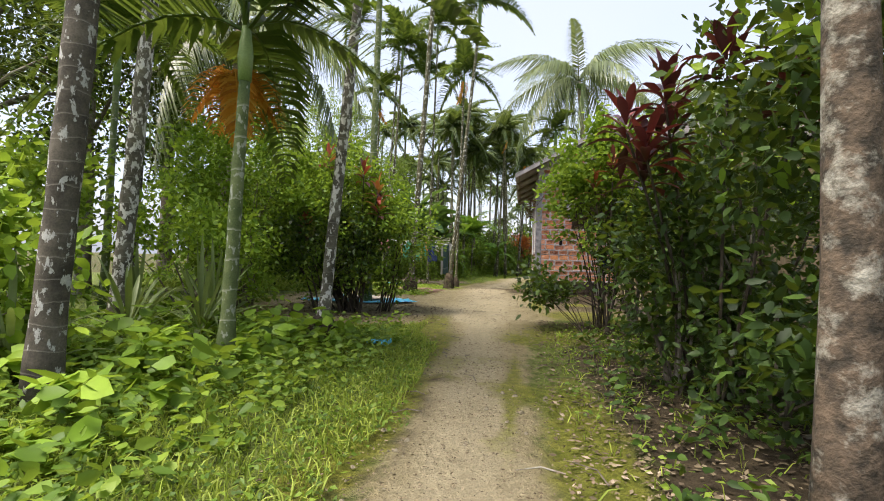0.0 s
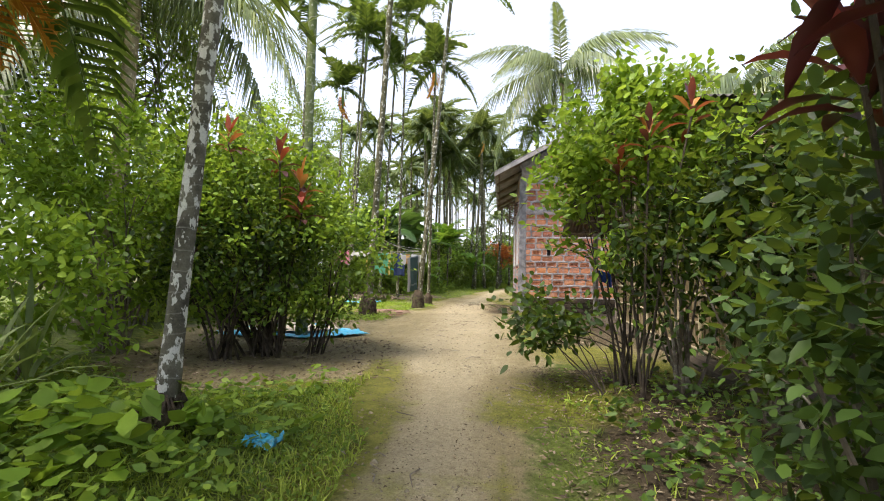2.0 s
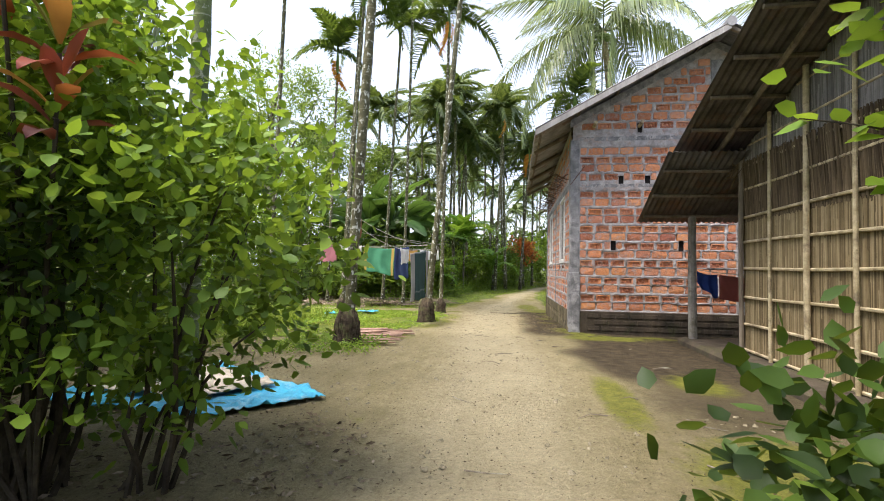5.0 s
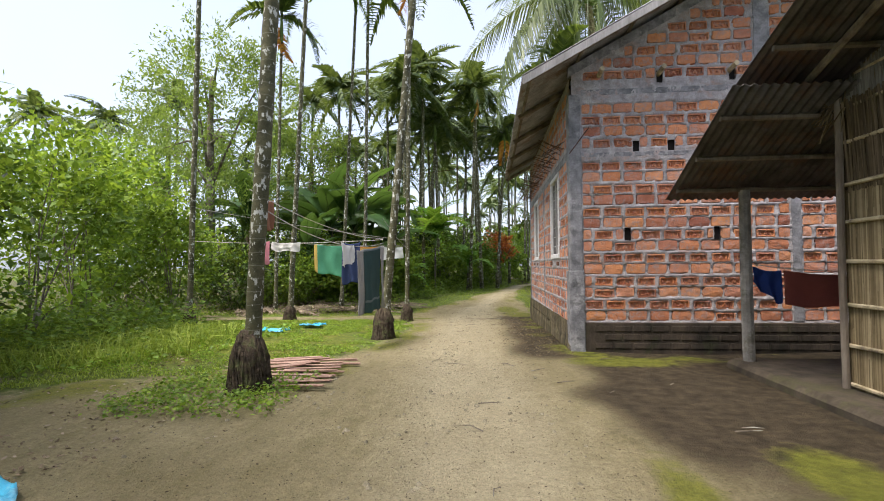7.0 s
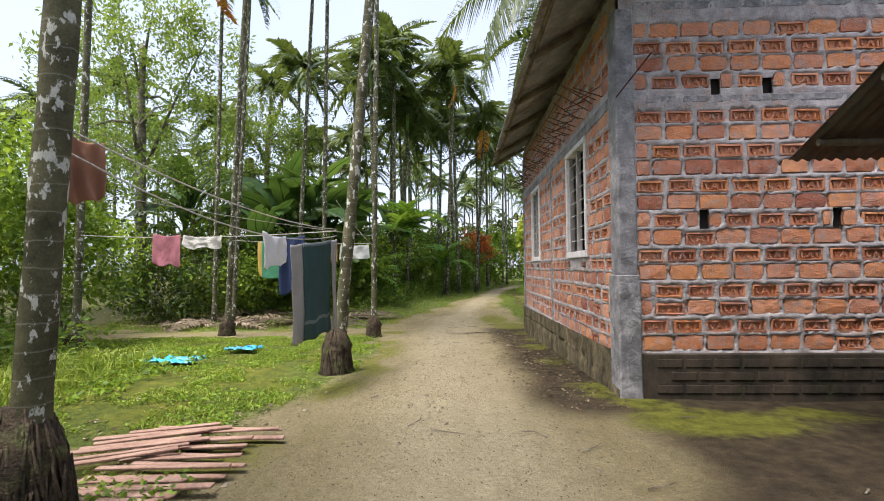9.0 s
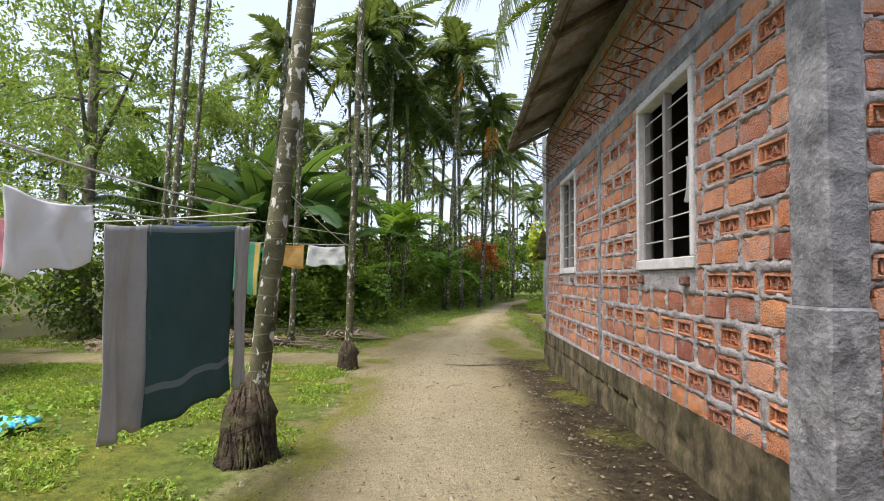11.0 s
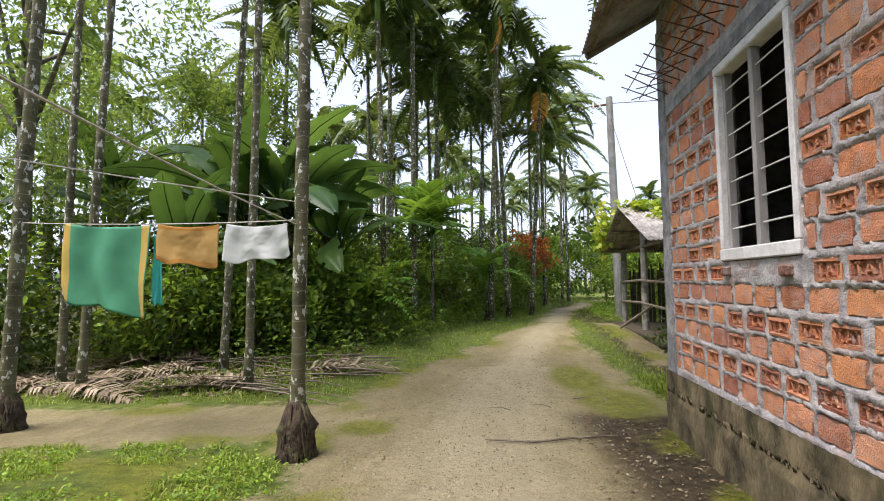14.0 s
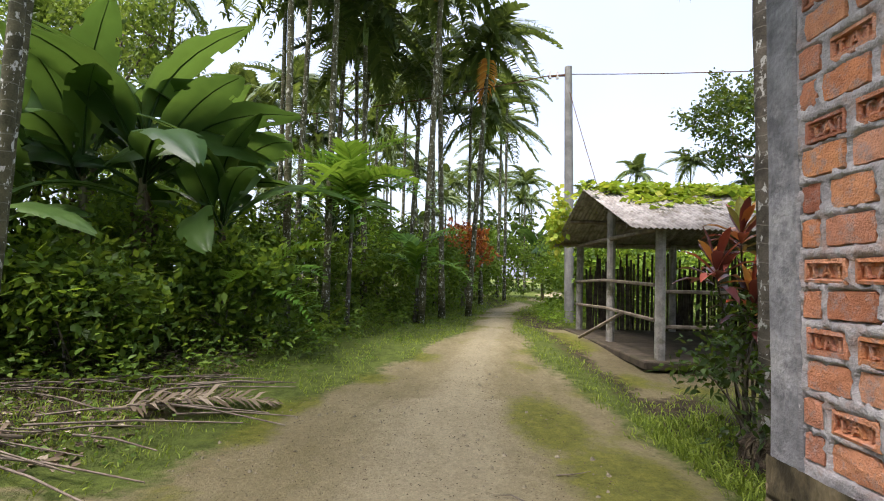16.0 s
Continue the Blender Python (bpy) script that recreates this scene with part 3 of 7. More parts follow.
    centre = np.interp(Y, ROAD_Y, ROAD_X) - 0.15 * (Y > 9) * (Y < 24)
    tread = np.exp(-((X - centre) / np.where((Y > 9) & (Y < 28), 0.75, 0.38)) ** 2)
    for name, a in (("tread", tread), ("dirt", dirt), ("moss", moss), ("damp_shade", damp_shade), ("litter", litter)):
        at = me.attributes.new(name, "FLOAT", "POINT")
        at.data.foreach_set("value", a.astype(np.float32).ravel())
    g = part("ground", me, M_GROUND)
    tagged(g, "trodden sandy earth track with moss and grass", "ground", kind="structure")


make_ground()


# ---- brick house ----
WX, GY, FY, RX = 2.2, 17.42, 24.62, 4.85      # path wall, gable, far end, ridge
EX = 2 * RX - WX                                # east wall
EAVE_X, EAVE_Z, SLOPE = 1.48, 3.80, 0.54
ROOF_Y0, ROOF_Y1 = 16.78, 25.05
PL = 0.44
WINDOWS = ((18.64, 19.73), (22.20, 23.23))
WZ0, WZ1 = 1.36, 2.82
HOLES = ((2.98, 1.60), (4.20, 1.60), (3.12, 2.86), (3.61, 2.86), (3.46, 3.86), (4.45, 3.86))


def roof_z(x):
    return EAVE_Z + SLOPE * (min(x, 2 * RX - x) - EAVE_X)


PLAIN_H, FROG_H, COURSE, BRICK_STEP = 0.143, 0.122, 0.1655, 0.296


def mortar_sheet(u0, u1, v0, v1, step, skip, point, top=None, rows=()):
    """Rough mortar face with real lumps: it stands proud in the joints, laps over the
    brick edges and falls back behind the brick faces; skip(u, v) leaves openings."""
    nu, nv = int((u1 - u0) / step) + 1, int((v1 - v0) / step) + 1
    us, vs = np.linspace(u0, u1, nu), np.linspace(v0, v1, nv)
    bins = {}
    for u, z, ln, frog in rows:
        q = (u - ln / 2, u + ln / 2, z, z + (FROG_H if frog else PLAIN_H))
        for c in {int(q[0] / 0.3), int(u / 0.3), int(q[1] / 0.3)}:
            for w in {int(q[2] / 0.15), int((q[2] + q[3]) / 0.3), int(q[3] / 0.15)}:
                bins.setdefault((c, w), []).append(q)
    idx, verts, faces = {}, [], []
    for i in range(nu - 1):
        for j in range(nv - 1):
            uc, vc = (us[i] + us[i + 1]) / 2, (vs[j] + vs[j + 1]) / 2
            if skip(uc, vc) or (top and vc > top(uc)):
                continue
            q = []
            for a, b in ((i, j), (i + 1, j), (i + 1, j + 1), (i, j + 1)):
                if (a, b) not in idx:
                    u, v = us[a], vs[b]
                    h = 0.011 * noise.noise((u * 9, v * 9, 1.0)) + 0.009 * noise.noise((u * 31, v * 31, 5.0)) + 0.004
                    if rows:
                        ins = max((min(u - q0, q1 - u, v - q2, q3 - v) for q0, q1, q2, q3 in bins.get((int(u / 0.3), int(v / 0.15)), ())), default=-1.0)
                        ins += 0.020 * noise.noise((u * 24, v * 24, 8.0)) - 0.003
                        t = min(1.0, max(0.0, ins / 0.014))
                        h = h + 0.012 - (0.05 + h) * t
                    idx[a, b] = len(verts)
                    verts.append(point(u, v, h))
                q.append(idx[a, b])
            faces.append(tuple(q))
    b = Build()
    b.add(verts, faces)
    return b


def brick_mesh(kind, seed):
    """Face towards -x, 0.25 along y, base at z = 0."""
    r = random.Random(seed)
    h = PLAIN_H if kind == "plain" else FROG_H
    j = lambda a=0.006: r.uniform(-a, a)
    b = Build()
    if kind == "plain":
        out = [(-0.117, 0.004), (-0.06, 0.0), (0.0, 0.001), (0.06, 0.0), (0.117, 0.004), (0.125, h / 2), (0.117, h - 0.004), (0.06, h), (0.0, h), (-0.06, h), (-0.117, h - 0.004), (-0.125, h / 2)]
        out = [(y + j(0.008), z + j(0.006)) for y, z in out]
        vs = [(0.03, y, z) for y, z in out] + [(-0.004 + j(0.004), y * 0.95, h / 2 + (z - h / 2) * 0.88) for y, z in out] + [(-0.009 + j(0.003), j(0.03), h / 2)]
        b.add(vs, [(s, (s + 1) % 12, 12 + (s + 1) % 12, 12 + s) for s in range(12)] + [(12 + s, 12 + (s + 1) % 12, 24) for s in range(12)])
    else:
        def ring(x, i):
            return [(x + j(0.002), -0.125 + i + j(), i + j()), (x + j(0.002), 0.125 - i + j(), i + j()), (x + j(0.002), 0.125 - i + j(), h - i + j()), (x + j(0.002), -0.125 + i + j(), h - i + j())]
        rings = [ring(0.03, 0), ring(-0.006, 0.003), ring(-0.008, 0.021), ring(0.020, 0.025)]
        vs = sum(rings, [])
        fs = [(4 * k + s, 4 * k + (s + 1) % 4, 4 * k + 4 + (s + 1) % 4, 4 * k + 4 + s) for k in range(3) for s in range(4)]
        b.add(vs, fs + [(12, 13, 14, 15)])
    if kind != "plain":
        # raised stamp strokes, as plain bars
        for y0, z0, y1, z1 in ((-0.072, 0.032, -0.072, 0.09), (-0.096, 0.088, -0.048, 0.088), (-0.032, 0.032, -0.006, 0.09), (0.02, 0.032, -0.006, 0.09), (-0.02, 0.052, 0.008, 0.052), (0.075, 0.088, 0.068, 0.034), (0.05, 0.088, 0.095, 0.088), (0.068, 0.034, 0.044, 0.04)):
            d = Vector((0, y1 - y0, z1 - z0)).normalized()
            w = Vector((0, -d.z, d.y)) * 0.0055
            p, q = Vector((0.003, y0, z0)), Vector((0.003, y1, z1))
            o = Vector((0.018, 0, 0))
            b.add([p - w, p + w, q + w, q - w, p - w + o, p + w + o, q + w + o, q - w + o], [(0, 1, 2, 3), (0, 4, 5, 1), (1, 5, 6, 2), (2, 6, 7, 3), (3, 7, 4, 0)])
    me = b.mesh("brick")
    me.materials.append(M_BRICK)
    return me


def courses(segments, z0, z1, seed):
    """Rows of bricks: (centre, z, length, frogged) for the free segments of each row."""
    r = random.Random(seed)
    out = []
    row, z = 0, z0
    while z + 0.13 < z1:
        frog = row % 2 == 1
        for a, b in segments(z, z + 0.13):
            u = a + (0.0 if row % 4 < 2 else -0.14) + r.uniform(-0.02, 0.02)
            while u < b - 0.05:
                s, e = max(u, a), min(u + (BRICK_STEP - 0.045 if frog else BRICK_STEP - 0.026) + r.uniform(-0.014, 0.010), b)
                if e - s > 0.07:
                    out.append(((s + e) / 2, z + r.uniform(-0.005, 0.005), e - s, (frog != (r.random() < 0.045)) and e - s > 0.2))
                u += BRICK_STEP
        z += COURSE
        row += 1
    return out


house = thing("brick_house", (WX, GY, 0), "unplastered red brick house with tin gable roof beside the track", "house")


def cut(segs, holes):
    for a, b in holes:
        nxt = []
        for s, e in segs:
            if b <= s or a >= e:
                nxt.append((s, e))
            else:
                nxt += [(s, a)] if a > s else []
                nxt += [(b, e)] if b < e else []
        segs = nxt
    return segs


def seg_long(z0, z1):
    s = [(GY + 0.235, 20.925), (21.035, FY - 0.205)]
    if z1 > 2.84 and z0 < 2.94:
        return []
    if z1 > WZ0 - 0.02 and z0 < WZ1:
        s = cut(s, [(a - 0.012, b + 0.012) for a, b in WINDOWS])
    return s


def seg_gable(z0, z1):
    if (z1 > 2.79 and z0 < 2.88) or (z1 > 3.69 and z0 < 3.80):
        return []
    lim = EX if z1 < 3.6 else 2 * RX - (EAVE_X + (z1 + 0.22 - EAVE_Z) / SLOPE)
    lo = WX + 0.162 if z1 < 3.7 else max(WX + 0.162, EAVE_X + (z1 + 0.22 - EAVE_Z) / SLOPE)
    if lo >= lim:
        return []
    s = [(lo, lim)]
    if z0 > 2.9:
        s = cut(s, [(RX - 0.12, RX + 0.12)])
    elif z0 < 2.8:
        s = cut(s, [(5.17, 5.33)])
    return cut(s, [(hx - 0.055, hx + 0.055) for hx, hz in HOLES if z1 > hz and z0 < hz + 0.17])


ROWS_LONG, ROWS_GABLE = courses(seg_long, PL - 0.055, 3.9, 1), courses(seg_gable, PL + 0.015, 5.4, 2)


# long wall facing the track
def skip_long(y, z):
    return any(a < y < b for a, b in WINDOWS) and WZ0 < z < WZ1


wall_body = Build()
for y0, y1, z0, z1 in ((GY + 0.1, FY, 0.3, WZ0), (GY + 0.1, FY, WZ1, 3.95), (GY + 0.1, WINDOWS[0][0], WZ0, WZ1), (WINDOWS[0][1], WINDOWS[1][0], WZ0, WZ1), (WINDOWS[1][1], FY, WZ0, WZ1)):
    wall_body.box(WX + 0.065, WX + 0.125, y0, y1, z0, z1)
wall_long = part("wall", wall_body, M_MORTAR, house, "rough red brick wall with thick grey mortar")
part("mortar", mortar_sheet(GY, FY, PL - 0.14, 3.95, 0.0195, skip_long, lambda u, v, h: (WX + 0.006 - h, u, v), None, ROWS_LONG).mesh("mortar", True), M_MORTAR, wall_long)

gable_top = lambda x: roof_z(x) - 0.1


def skip_gable(x, z):
    return any(abs(x - hx) < 0.05 and hz < z < hz + 0.17 for hx, hz in HOLES)


gb = Build()
gb.add([(WX + 0.05, GY + 0.16, 0.3), (EX, GY + 0.16, 0.3), (EX, GY + 0.16, gable_top(EX)), (RX, GY + 0.16, gable_top(RX)), (WX + 0.05, GY + 0.16, gable_top(WX + 0.05)),
        (WX + 0.05, GY + 0.07, 0.3), (EX, GY + 0.07, 0.3), (EX, GY + 0.07, gable_top(EX)), (RX, GY + 0.07, gable_top(RX)), (WX + 0.05, GY + 0.07, gable_top(WX + 0.05))],
       [(4, 3, 2, 1, 0), (5, 6, 7, 8, 9), (0, 1, 6, 5), (1, 2, 7, 6), (2, 3, 8, 7), (3, 4, 9, 8), (4, 0, 5, 9)])
wall_gable = part("gable_wall", gb, M_MORTAR, house, "brick gable wall with small vent holes")
part("mortar", mortar_sheet(WX + 0.02, EX, PL - 0.02, 5.6, 0.023, skip_gable, lambda u, v, h: (u, GY + 0.006 - h, v), gable_top, ROWS_GABLE).mesh("mortar", True), M_MORTAR, wall_gable)
# near-black plates set into the vents stand for the shade inside them
M_HOLE_SHADE = surface("hole_shade", (0.008, 0.007, 0.006), (0.014, 0.012, 0.01), 5)
for hx, hz in HOLES:
    part("vent_hole", Build().box(hx - 0.055, hx + 0.055, GY + 0.045, GY + 0.058, hz - 0.01, hz + 0.18), M_HOLE_SHADE, wall_gable)

# far gable and east wall, plain
fb = Build()
fb.add([(x, y, z) for y in (FY - 0.02, FY - 0.12) for x, z in ((WX + 0.02, 0.3), (EX, 0.3), (EX, gable_top(EX)), (RX, gable_top(RX)), (WX + 0.02, gable_top(WX)))],
       [(0, 1, 2, 3, 4), (9, 8, 7, 6, 5), (0, 5, 6, 1), (1, 6, 7, 2), (2, 7, 8, 3), (3, 8, 9, 4), (4, 9, 5, 0)])
part("far_gable_wall", fb, M_MORTAR, house)
eb = Build()
for y0, y1, z0, z1 in ((GY + 0.1, FY - 0.1, 0.3, 1.2), (GY + 0.1, FY - 0.1, 2.5, 3.9), (GY + 0.1, 19.6, 1.2, 2.5), (20.6, FY - 0.1, 1.2, 2.5)):
    eb.box(EX - 0.12, EX, y0, y1, z0, z1)
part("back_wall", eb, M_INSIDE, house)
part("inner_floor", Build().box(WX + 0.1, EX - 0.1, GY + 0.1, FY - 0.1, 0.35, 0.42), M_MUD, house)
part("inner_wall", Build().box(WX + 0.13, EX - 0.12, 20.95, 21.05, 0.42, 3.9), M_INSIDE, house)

# plinth, columns, bands
pl = Build()
pl.box(WX + 0.10, EX + 0.03, GY - 0.03, GY + 0.12, -0.2, PL - 0.01, 0.012)
part("plinth", pl, M_PLINTH, house, "damp brick plinth with awning shade in its dark colour")
sheet = mortar_sheet(GY - 0.03, FY + 0.03, -0.4, PL - 0.01, 0.03, lambda u, v: False, lambda u, v, h: (WX - 0.03 - 1.2 * h - (0.012 if v < 0.12 else 0), u, v - 0.10 * (u - GY) / (FY - GY) * (v > 0.2)))
sheet.box(WX - 0.005, WX + 0.10, GY - 0.03, FY + 0.03, -0.4, PL - 0.12, 0.004)
part("plinth", sheet.mesh("plinth", True), M_PLASTER, house, "rough stained plinth plaster")
for i, z in enumerate((0.06, 0.18, 0.30)):
    pb = Build()
    x = WX + 0.3 + 0.13 * (i % 2)
    while x < EX - 0.3:
        pb.box(x, x + 0.235, GY - 0.040, GY - 0.02, z, z + 0.085, 0.008)
        x += 0.262
    tagged(part("plinth_brickwork", pb, M_PLINTH, house), kind="stuff")


def column(x0, x1, y0, y1, z0, z1, name="column"):
    b = Build().box(x0, x1, y0, y1, z0, z1, 0.012)
    bm = bmesh.new()
    bm.from_mesh(b.mesh("c"))
    bmesh.ops.subdivide_edges(bm, edges=[e for e in bm.edges if e.calc_length() > 0.3], cuts=14, use_grid_fill=True)
    for v in bm.verts:
        v.co += Vector((noise.noise(v.co * 7), noise.noise(v.co * 7 + Vector((9, 0, 0))), 0)) * 0.008
    me = bpy.data.meshes.new(name)
    bm.to_mesh(me)
    bm.free()
    return part(name, me, M_CONCRETE, house, "raw grey concrete column")


column(WX - 0.025, WX + 0.15, GY - 0.025, GY + 0.23, 1.16, 3.72)
column(WX - 0.045, WX + 0.165, GY - 0.045, GY + 0.245, -0.1, 1.17)
column(WX - 0.022, WX + 0.2, FY - 0.2, FY + 0.02, -0.4, 3.8)
column(WX - 0.02, WX + 0.06, 20.93, 21.03, -0.35, 2.86)
column(RX - 0.11, RX + 0.11, GY - 0.02, GY + 0.1, 3.0, 5.2)
column(5.18, 5.32, GY - 0.02, GY + 0.1, PL, 2.84)
part("lintel_band", Build().box(WX - 0.018, WX + 0.1, GY + 0.23, FY - 0.2, 2.83, 2.95, 0.01), M_CONCRETE, house, "grey concrete lintel band")
part("lintel_band", Build().box(WX + 0.15, EX, GY - 0.012, GY + 0.08, 2.80, 2.87, 0.008), M_CONCRETE, house)
part("tie_beam", Build().box(WX + 0.15, EX, GY - 0.012, GY + 0.08, 3.70, 3.79, 0.008), M_CONCRETE, house)
for sgn in (1, -1):
    rb = Build()
    x0, x1 = WX - 0.02, RX
    q = []
    for x, d in ((x0, 0.20), (x1, 0.20), (x1, 0.06), (x0, 0.06)):
        xx = x if sgn > 0 else 2 * RX - x
        q.append((xx, roof_z(x) - d))
    rb.add([(x, GY - 0.015, z) for x, z in q] + [(x, GY + 0.1, z) for x, z in q], [(0, 1, 2, 3), (7, 6, 5, 4), (0, 4, 5, 1), (1, 5, 6, 2), (2, 6, 7, 3), (3, 7, 4, 0)])
    part("raking_beam", rb, M_CONCRETE, house)


def corrugated(origin, along, down, nu, pitch, length, depth=0.012, seg=3, material=None, parent=None, label="", name="roof_sheet"):
    """A corrugated sheet: waves across 'along', running down the slope."""
    o, a, d = Vector(origin), Vector(along).normalized(), Vector(down).normalized()
    nrm = a.cross(d).normalized()
    if nrm.z < 0:
        nrm = -nrm
    v, f = [], []
    steps = nu * 6
    for i in range(steps + 1):
        u = i * pitch / 6
        w = depth * math.sin(2 * math.pi * i / 6)
        for s in range(seg + 1):
            wav = 0.006 * noise.noise((u * 1.7, s * 2.1, 3))
            v.append(o + a * u + d * (length * s / seg + (0.012 * noise.noise((u * 0.9, 0, 7)) if s == seg else 0)) + nrm * (w + wav))
    for i in range(steps):
        for s in range(seg):
            k = i * (seg + 1) + s
            f.append((k, k + 1, k + seg + 2, k + seg + 1))
    me = Build().add(v, f).mesh(name, True)
    ob = part(name, me, material, parent, label)
    sol = ob.modifiers.new("thickness", "SOLIDIFY")
    sol.thickness = 0.004
    return ob


ry = ROOF_Y1 - ROOF_Y0
ldn = Vector((-(RX - EAVE_X), 0, -SLOPE * (RX - EAVE_X)))
corrugated((RX, ROOF_Y0, roof_z(RX)), (0, 1, 0), ldn, int(ry / 0.085), 0.085, ldn.length, 0.012, 3, M_TIN, house, "grey corrugated tin roof sheet")
rdn = Vector((RX - EAVE_X, 0, -SLOPE * (RX - EAVE_X)))
corrugated((RX, ROOF_Y0, roof_z(RX)), (0, 1, 0), rdn, int(ry / 0.085), 0.085, rdn.length, 0.012, 3, M_TIN, house)
rc = Build()
rc.tube([(RX, ROOF_Y0 - 0.03, roof_z(RX) + 0.0), (RX, ROOF_Y1, roof_z(RX) + 0.0)], 0.09, 10)
part("ridge_cap", rc, M_TIN, house)
for y in (ROOF_Y0 + 0.06, 18.6, 20.3, 22.0, 23.7, ROOF_Y1 - 0.08):
    b = Build()
    for sgn in (1, -1):
        p0, p1 = (EAVE_X + 0.05, roof_z(EAVE_X + 0.05) - 0.075), (RX, roof_z(RX) - 0.075)
        xs_ = [p0[0], p1[0]] if sgn > 0 else [2 * RX - p0[0], RX]
        b.tube([(xs_[0], y, p0[1]), (xs_[1], y, p1[1])], 0.045, 6)
    part("rafter", b, M_WOOD, house, "dark wooden rafter")
for k in range(5):
    x = EAVE_X + 0.12 + k * 0.72
    part("purlin", Build().tube([(x, ROOF_Y0 + 0.02, roof_z(x) - 0.035), (x, ROOF_Y1 - 0.02, roof_z(x) - 0.035)], 0.025, 6), M_WOOD, house)
bb = Build()
bb.add([(x, y, z) for y in (ROOF_Y0 - 0.02, ROOF_Y0 + 0.005) for x, z in ((EAVE_X, roof_z(EAVE_X) - 0.13), (RX, roof_z(RX) - 0.13), (RX, roof_z(RX) - 0.02), (EAVE_X, roof_z(EAVE_X) - 0.02))],
       [(0, 1, 2, 3), (7, 6, 5, 4), (0, 4, 5, 1), (1, 5, 6, 2), (2, 6, 7, 3), (3, 7, 4, 0)])
part("barge_board", bb, M_WOODGREY, house)
for x, z in ((3.46, 3.98), (4.42, 3.98), (2.62, 3.98)):
    part("bamboo_purlin_end", Build().tube([(x, GY - 0.22, z + 0.03), (x, GY + 0.1, z)], 0.035, 8), M_BAMBOO, house)

M_STUB = surface("dark_brick_stub", (0.10, 0.05, 0.035), (0.24, 0.12, 0.08), 25, 0.95, 0.7, 90, (0.28, 0.25, 0.23), dist=0.02)
# windows
for a, b in WINDOWS:
    win = part("window", Build().box(WX - 0.035, WX + 0.09, a, b, WZ0, WZ0 + 0.085, 0.008), M_WINFRAME, house, "whitewashed window with iron bars and no glass")
    fr = Build()
    fr.box(WX - 0.03, WX + 0.09, a, b, WZ1 - 0.07, WZ1, 0.008)
    fr.box(WX - 0.03, WX + 0.09, a, a + 0.052, WZ0 + 0.085, WZ1 - 0.07, 0.008)
    fr.box(WX - 0.03, WX + 0.09, b - 0.052, b, WZ0 + 0.085, WZ1 - 0.07, 0.008)
    part("window_frame", fr, M_WINFRAME, win)
    for y in (a + 0.052, b - 0.087):
        part("timber_lining", Build().box(WX + 0.015, WX + 0.075, y, y + 0.035, WZ0 + 0.085, WZ1 - 0.07, 0.006), M_WOODGREY, win)
    part("mullion", Build().box(WX + 0.0, WX + 0.06, (a + b) / 2 - 0.025, (a + b) / 2 + 0.025, WZ0 + 0.085, WZ1 - 0.07, 0.006), M_WOODGREY, win)
    for k in range(7):
        z = WZ0 + 0.085 + (k + 0.85) * 0.172
        part("window_bar", Build().tube([(WX + 0.03, a + 0.052, z), (WX + 0.03, b - 0.052, z)], 0.0055, 6), M_BARS, win)
for y, z in ((18.72, 1.24), (19.58, 1.25), (22.3, 1.24), (23.1, 1.25)):
    part("brick_stub", Build().box(WX - 0.05, WX + 0.05, y, y + 0.105, z, z + 0.07, 0.012), M_STUB, house)

# iron rods left standing out above the lintel
r = random.Random(4)
y = GY + 0.5
while y < FY + 0.1:
    b = Build()
    x1 = WX - r.uniform(0.28, 0.42)
    z = 3.06 + r.uniform(-0.03, 0.03)
    b.tube([(WX + 0.02, y, z), (x1, y + r.uniform(-0.05, 0.05), z + r.uniform(0.08, 0.26))], 0.006, 5)
    b.tube([(WX + 0.02, y + 0.02, z + 0.15), (x1 + 0.06, y - r.uniform(0.12, 0.26), z + r.uniform(-0.1, 0.05))], 0.005, 5)
    part("iron_rod", b, M_REBAR, house)
    y += r.uniform(0.17, 0.24)
for x, z in ((WX - 0.2, 3.14), (WX - 0.33, 3.22)):
    part("iron_rod", Build().tube([(x, GY + 0.4, z), (x - 0.02, 20.5, z + 0.03), (x + 0.02, FY + 0.1, z)], 0.005, 5), M_REBAR, house)
part("iron_rod", Build().tube([(WX - 0.02, GY - 0.02, 2.86), (WX + 0.2, GY - 0.35, 3.15)], 0.008, 5), M_REBAR, house)

# bricks: pieces of the two walls that the track passes
BR = {k: [brick_mesh(k, 10 * s + (k == "frog")) for s in range(4)] for k in ("plain", "frog")}


def lay(rows, place, parent, near, limit=300):
    """Separate bricks where near() holds, the rest joined."""
    rows = sorted(rows, key=near)
    r = random.Random(9)
    rest = Build()
    for i, (u, z, ln, frog) in enumerate(rows):
        me = r.choice(BR["frog" if frog else "plain"])
        m = place(u, z) @ Matrix.Rotation(radians(r.uniform(-0.8, 0.8)), 4, "X") @ Matrix.Translation((r.uniform(-0.006, 0.005), 0, 0)) @ Matrix.Diagonal((1, ln / 0.25, 1, 1))
        if i < limit:
            ob = new("brick", me)
            ob.parent = parent
            ob.matrix_basis = m
        else:
            rest.add([m @ v.co for v in me.vertices], [tuple(p.vertices) for p in me.polygons])
    tagged(part("brickwork", rest, M_BRICK, parent), "rows of red bricks", kind="stuff")


lay(ROWS_LONG, lambda u, z: pose(WX, u, z), wall_long, lambda q: q[0] + 0.0 * q[1] + (4 if q[1] > 3 else 0))


lay(ROWS_GABLE, lambda u, z: pose(u, GY, z, 0, 0, 90), wall_gable, lambda q: q[0] * 1.0 + (3 if q[1] > 2.9 else 0))


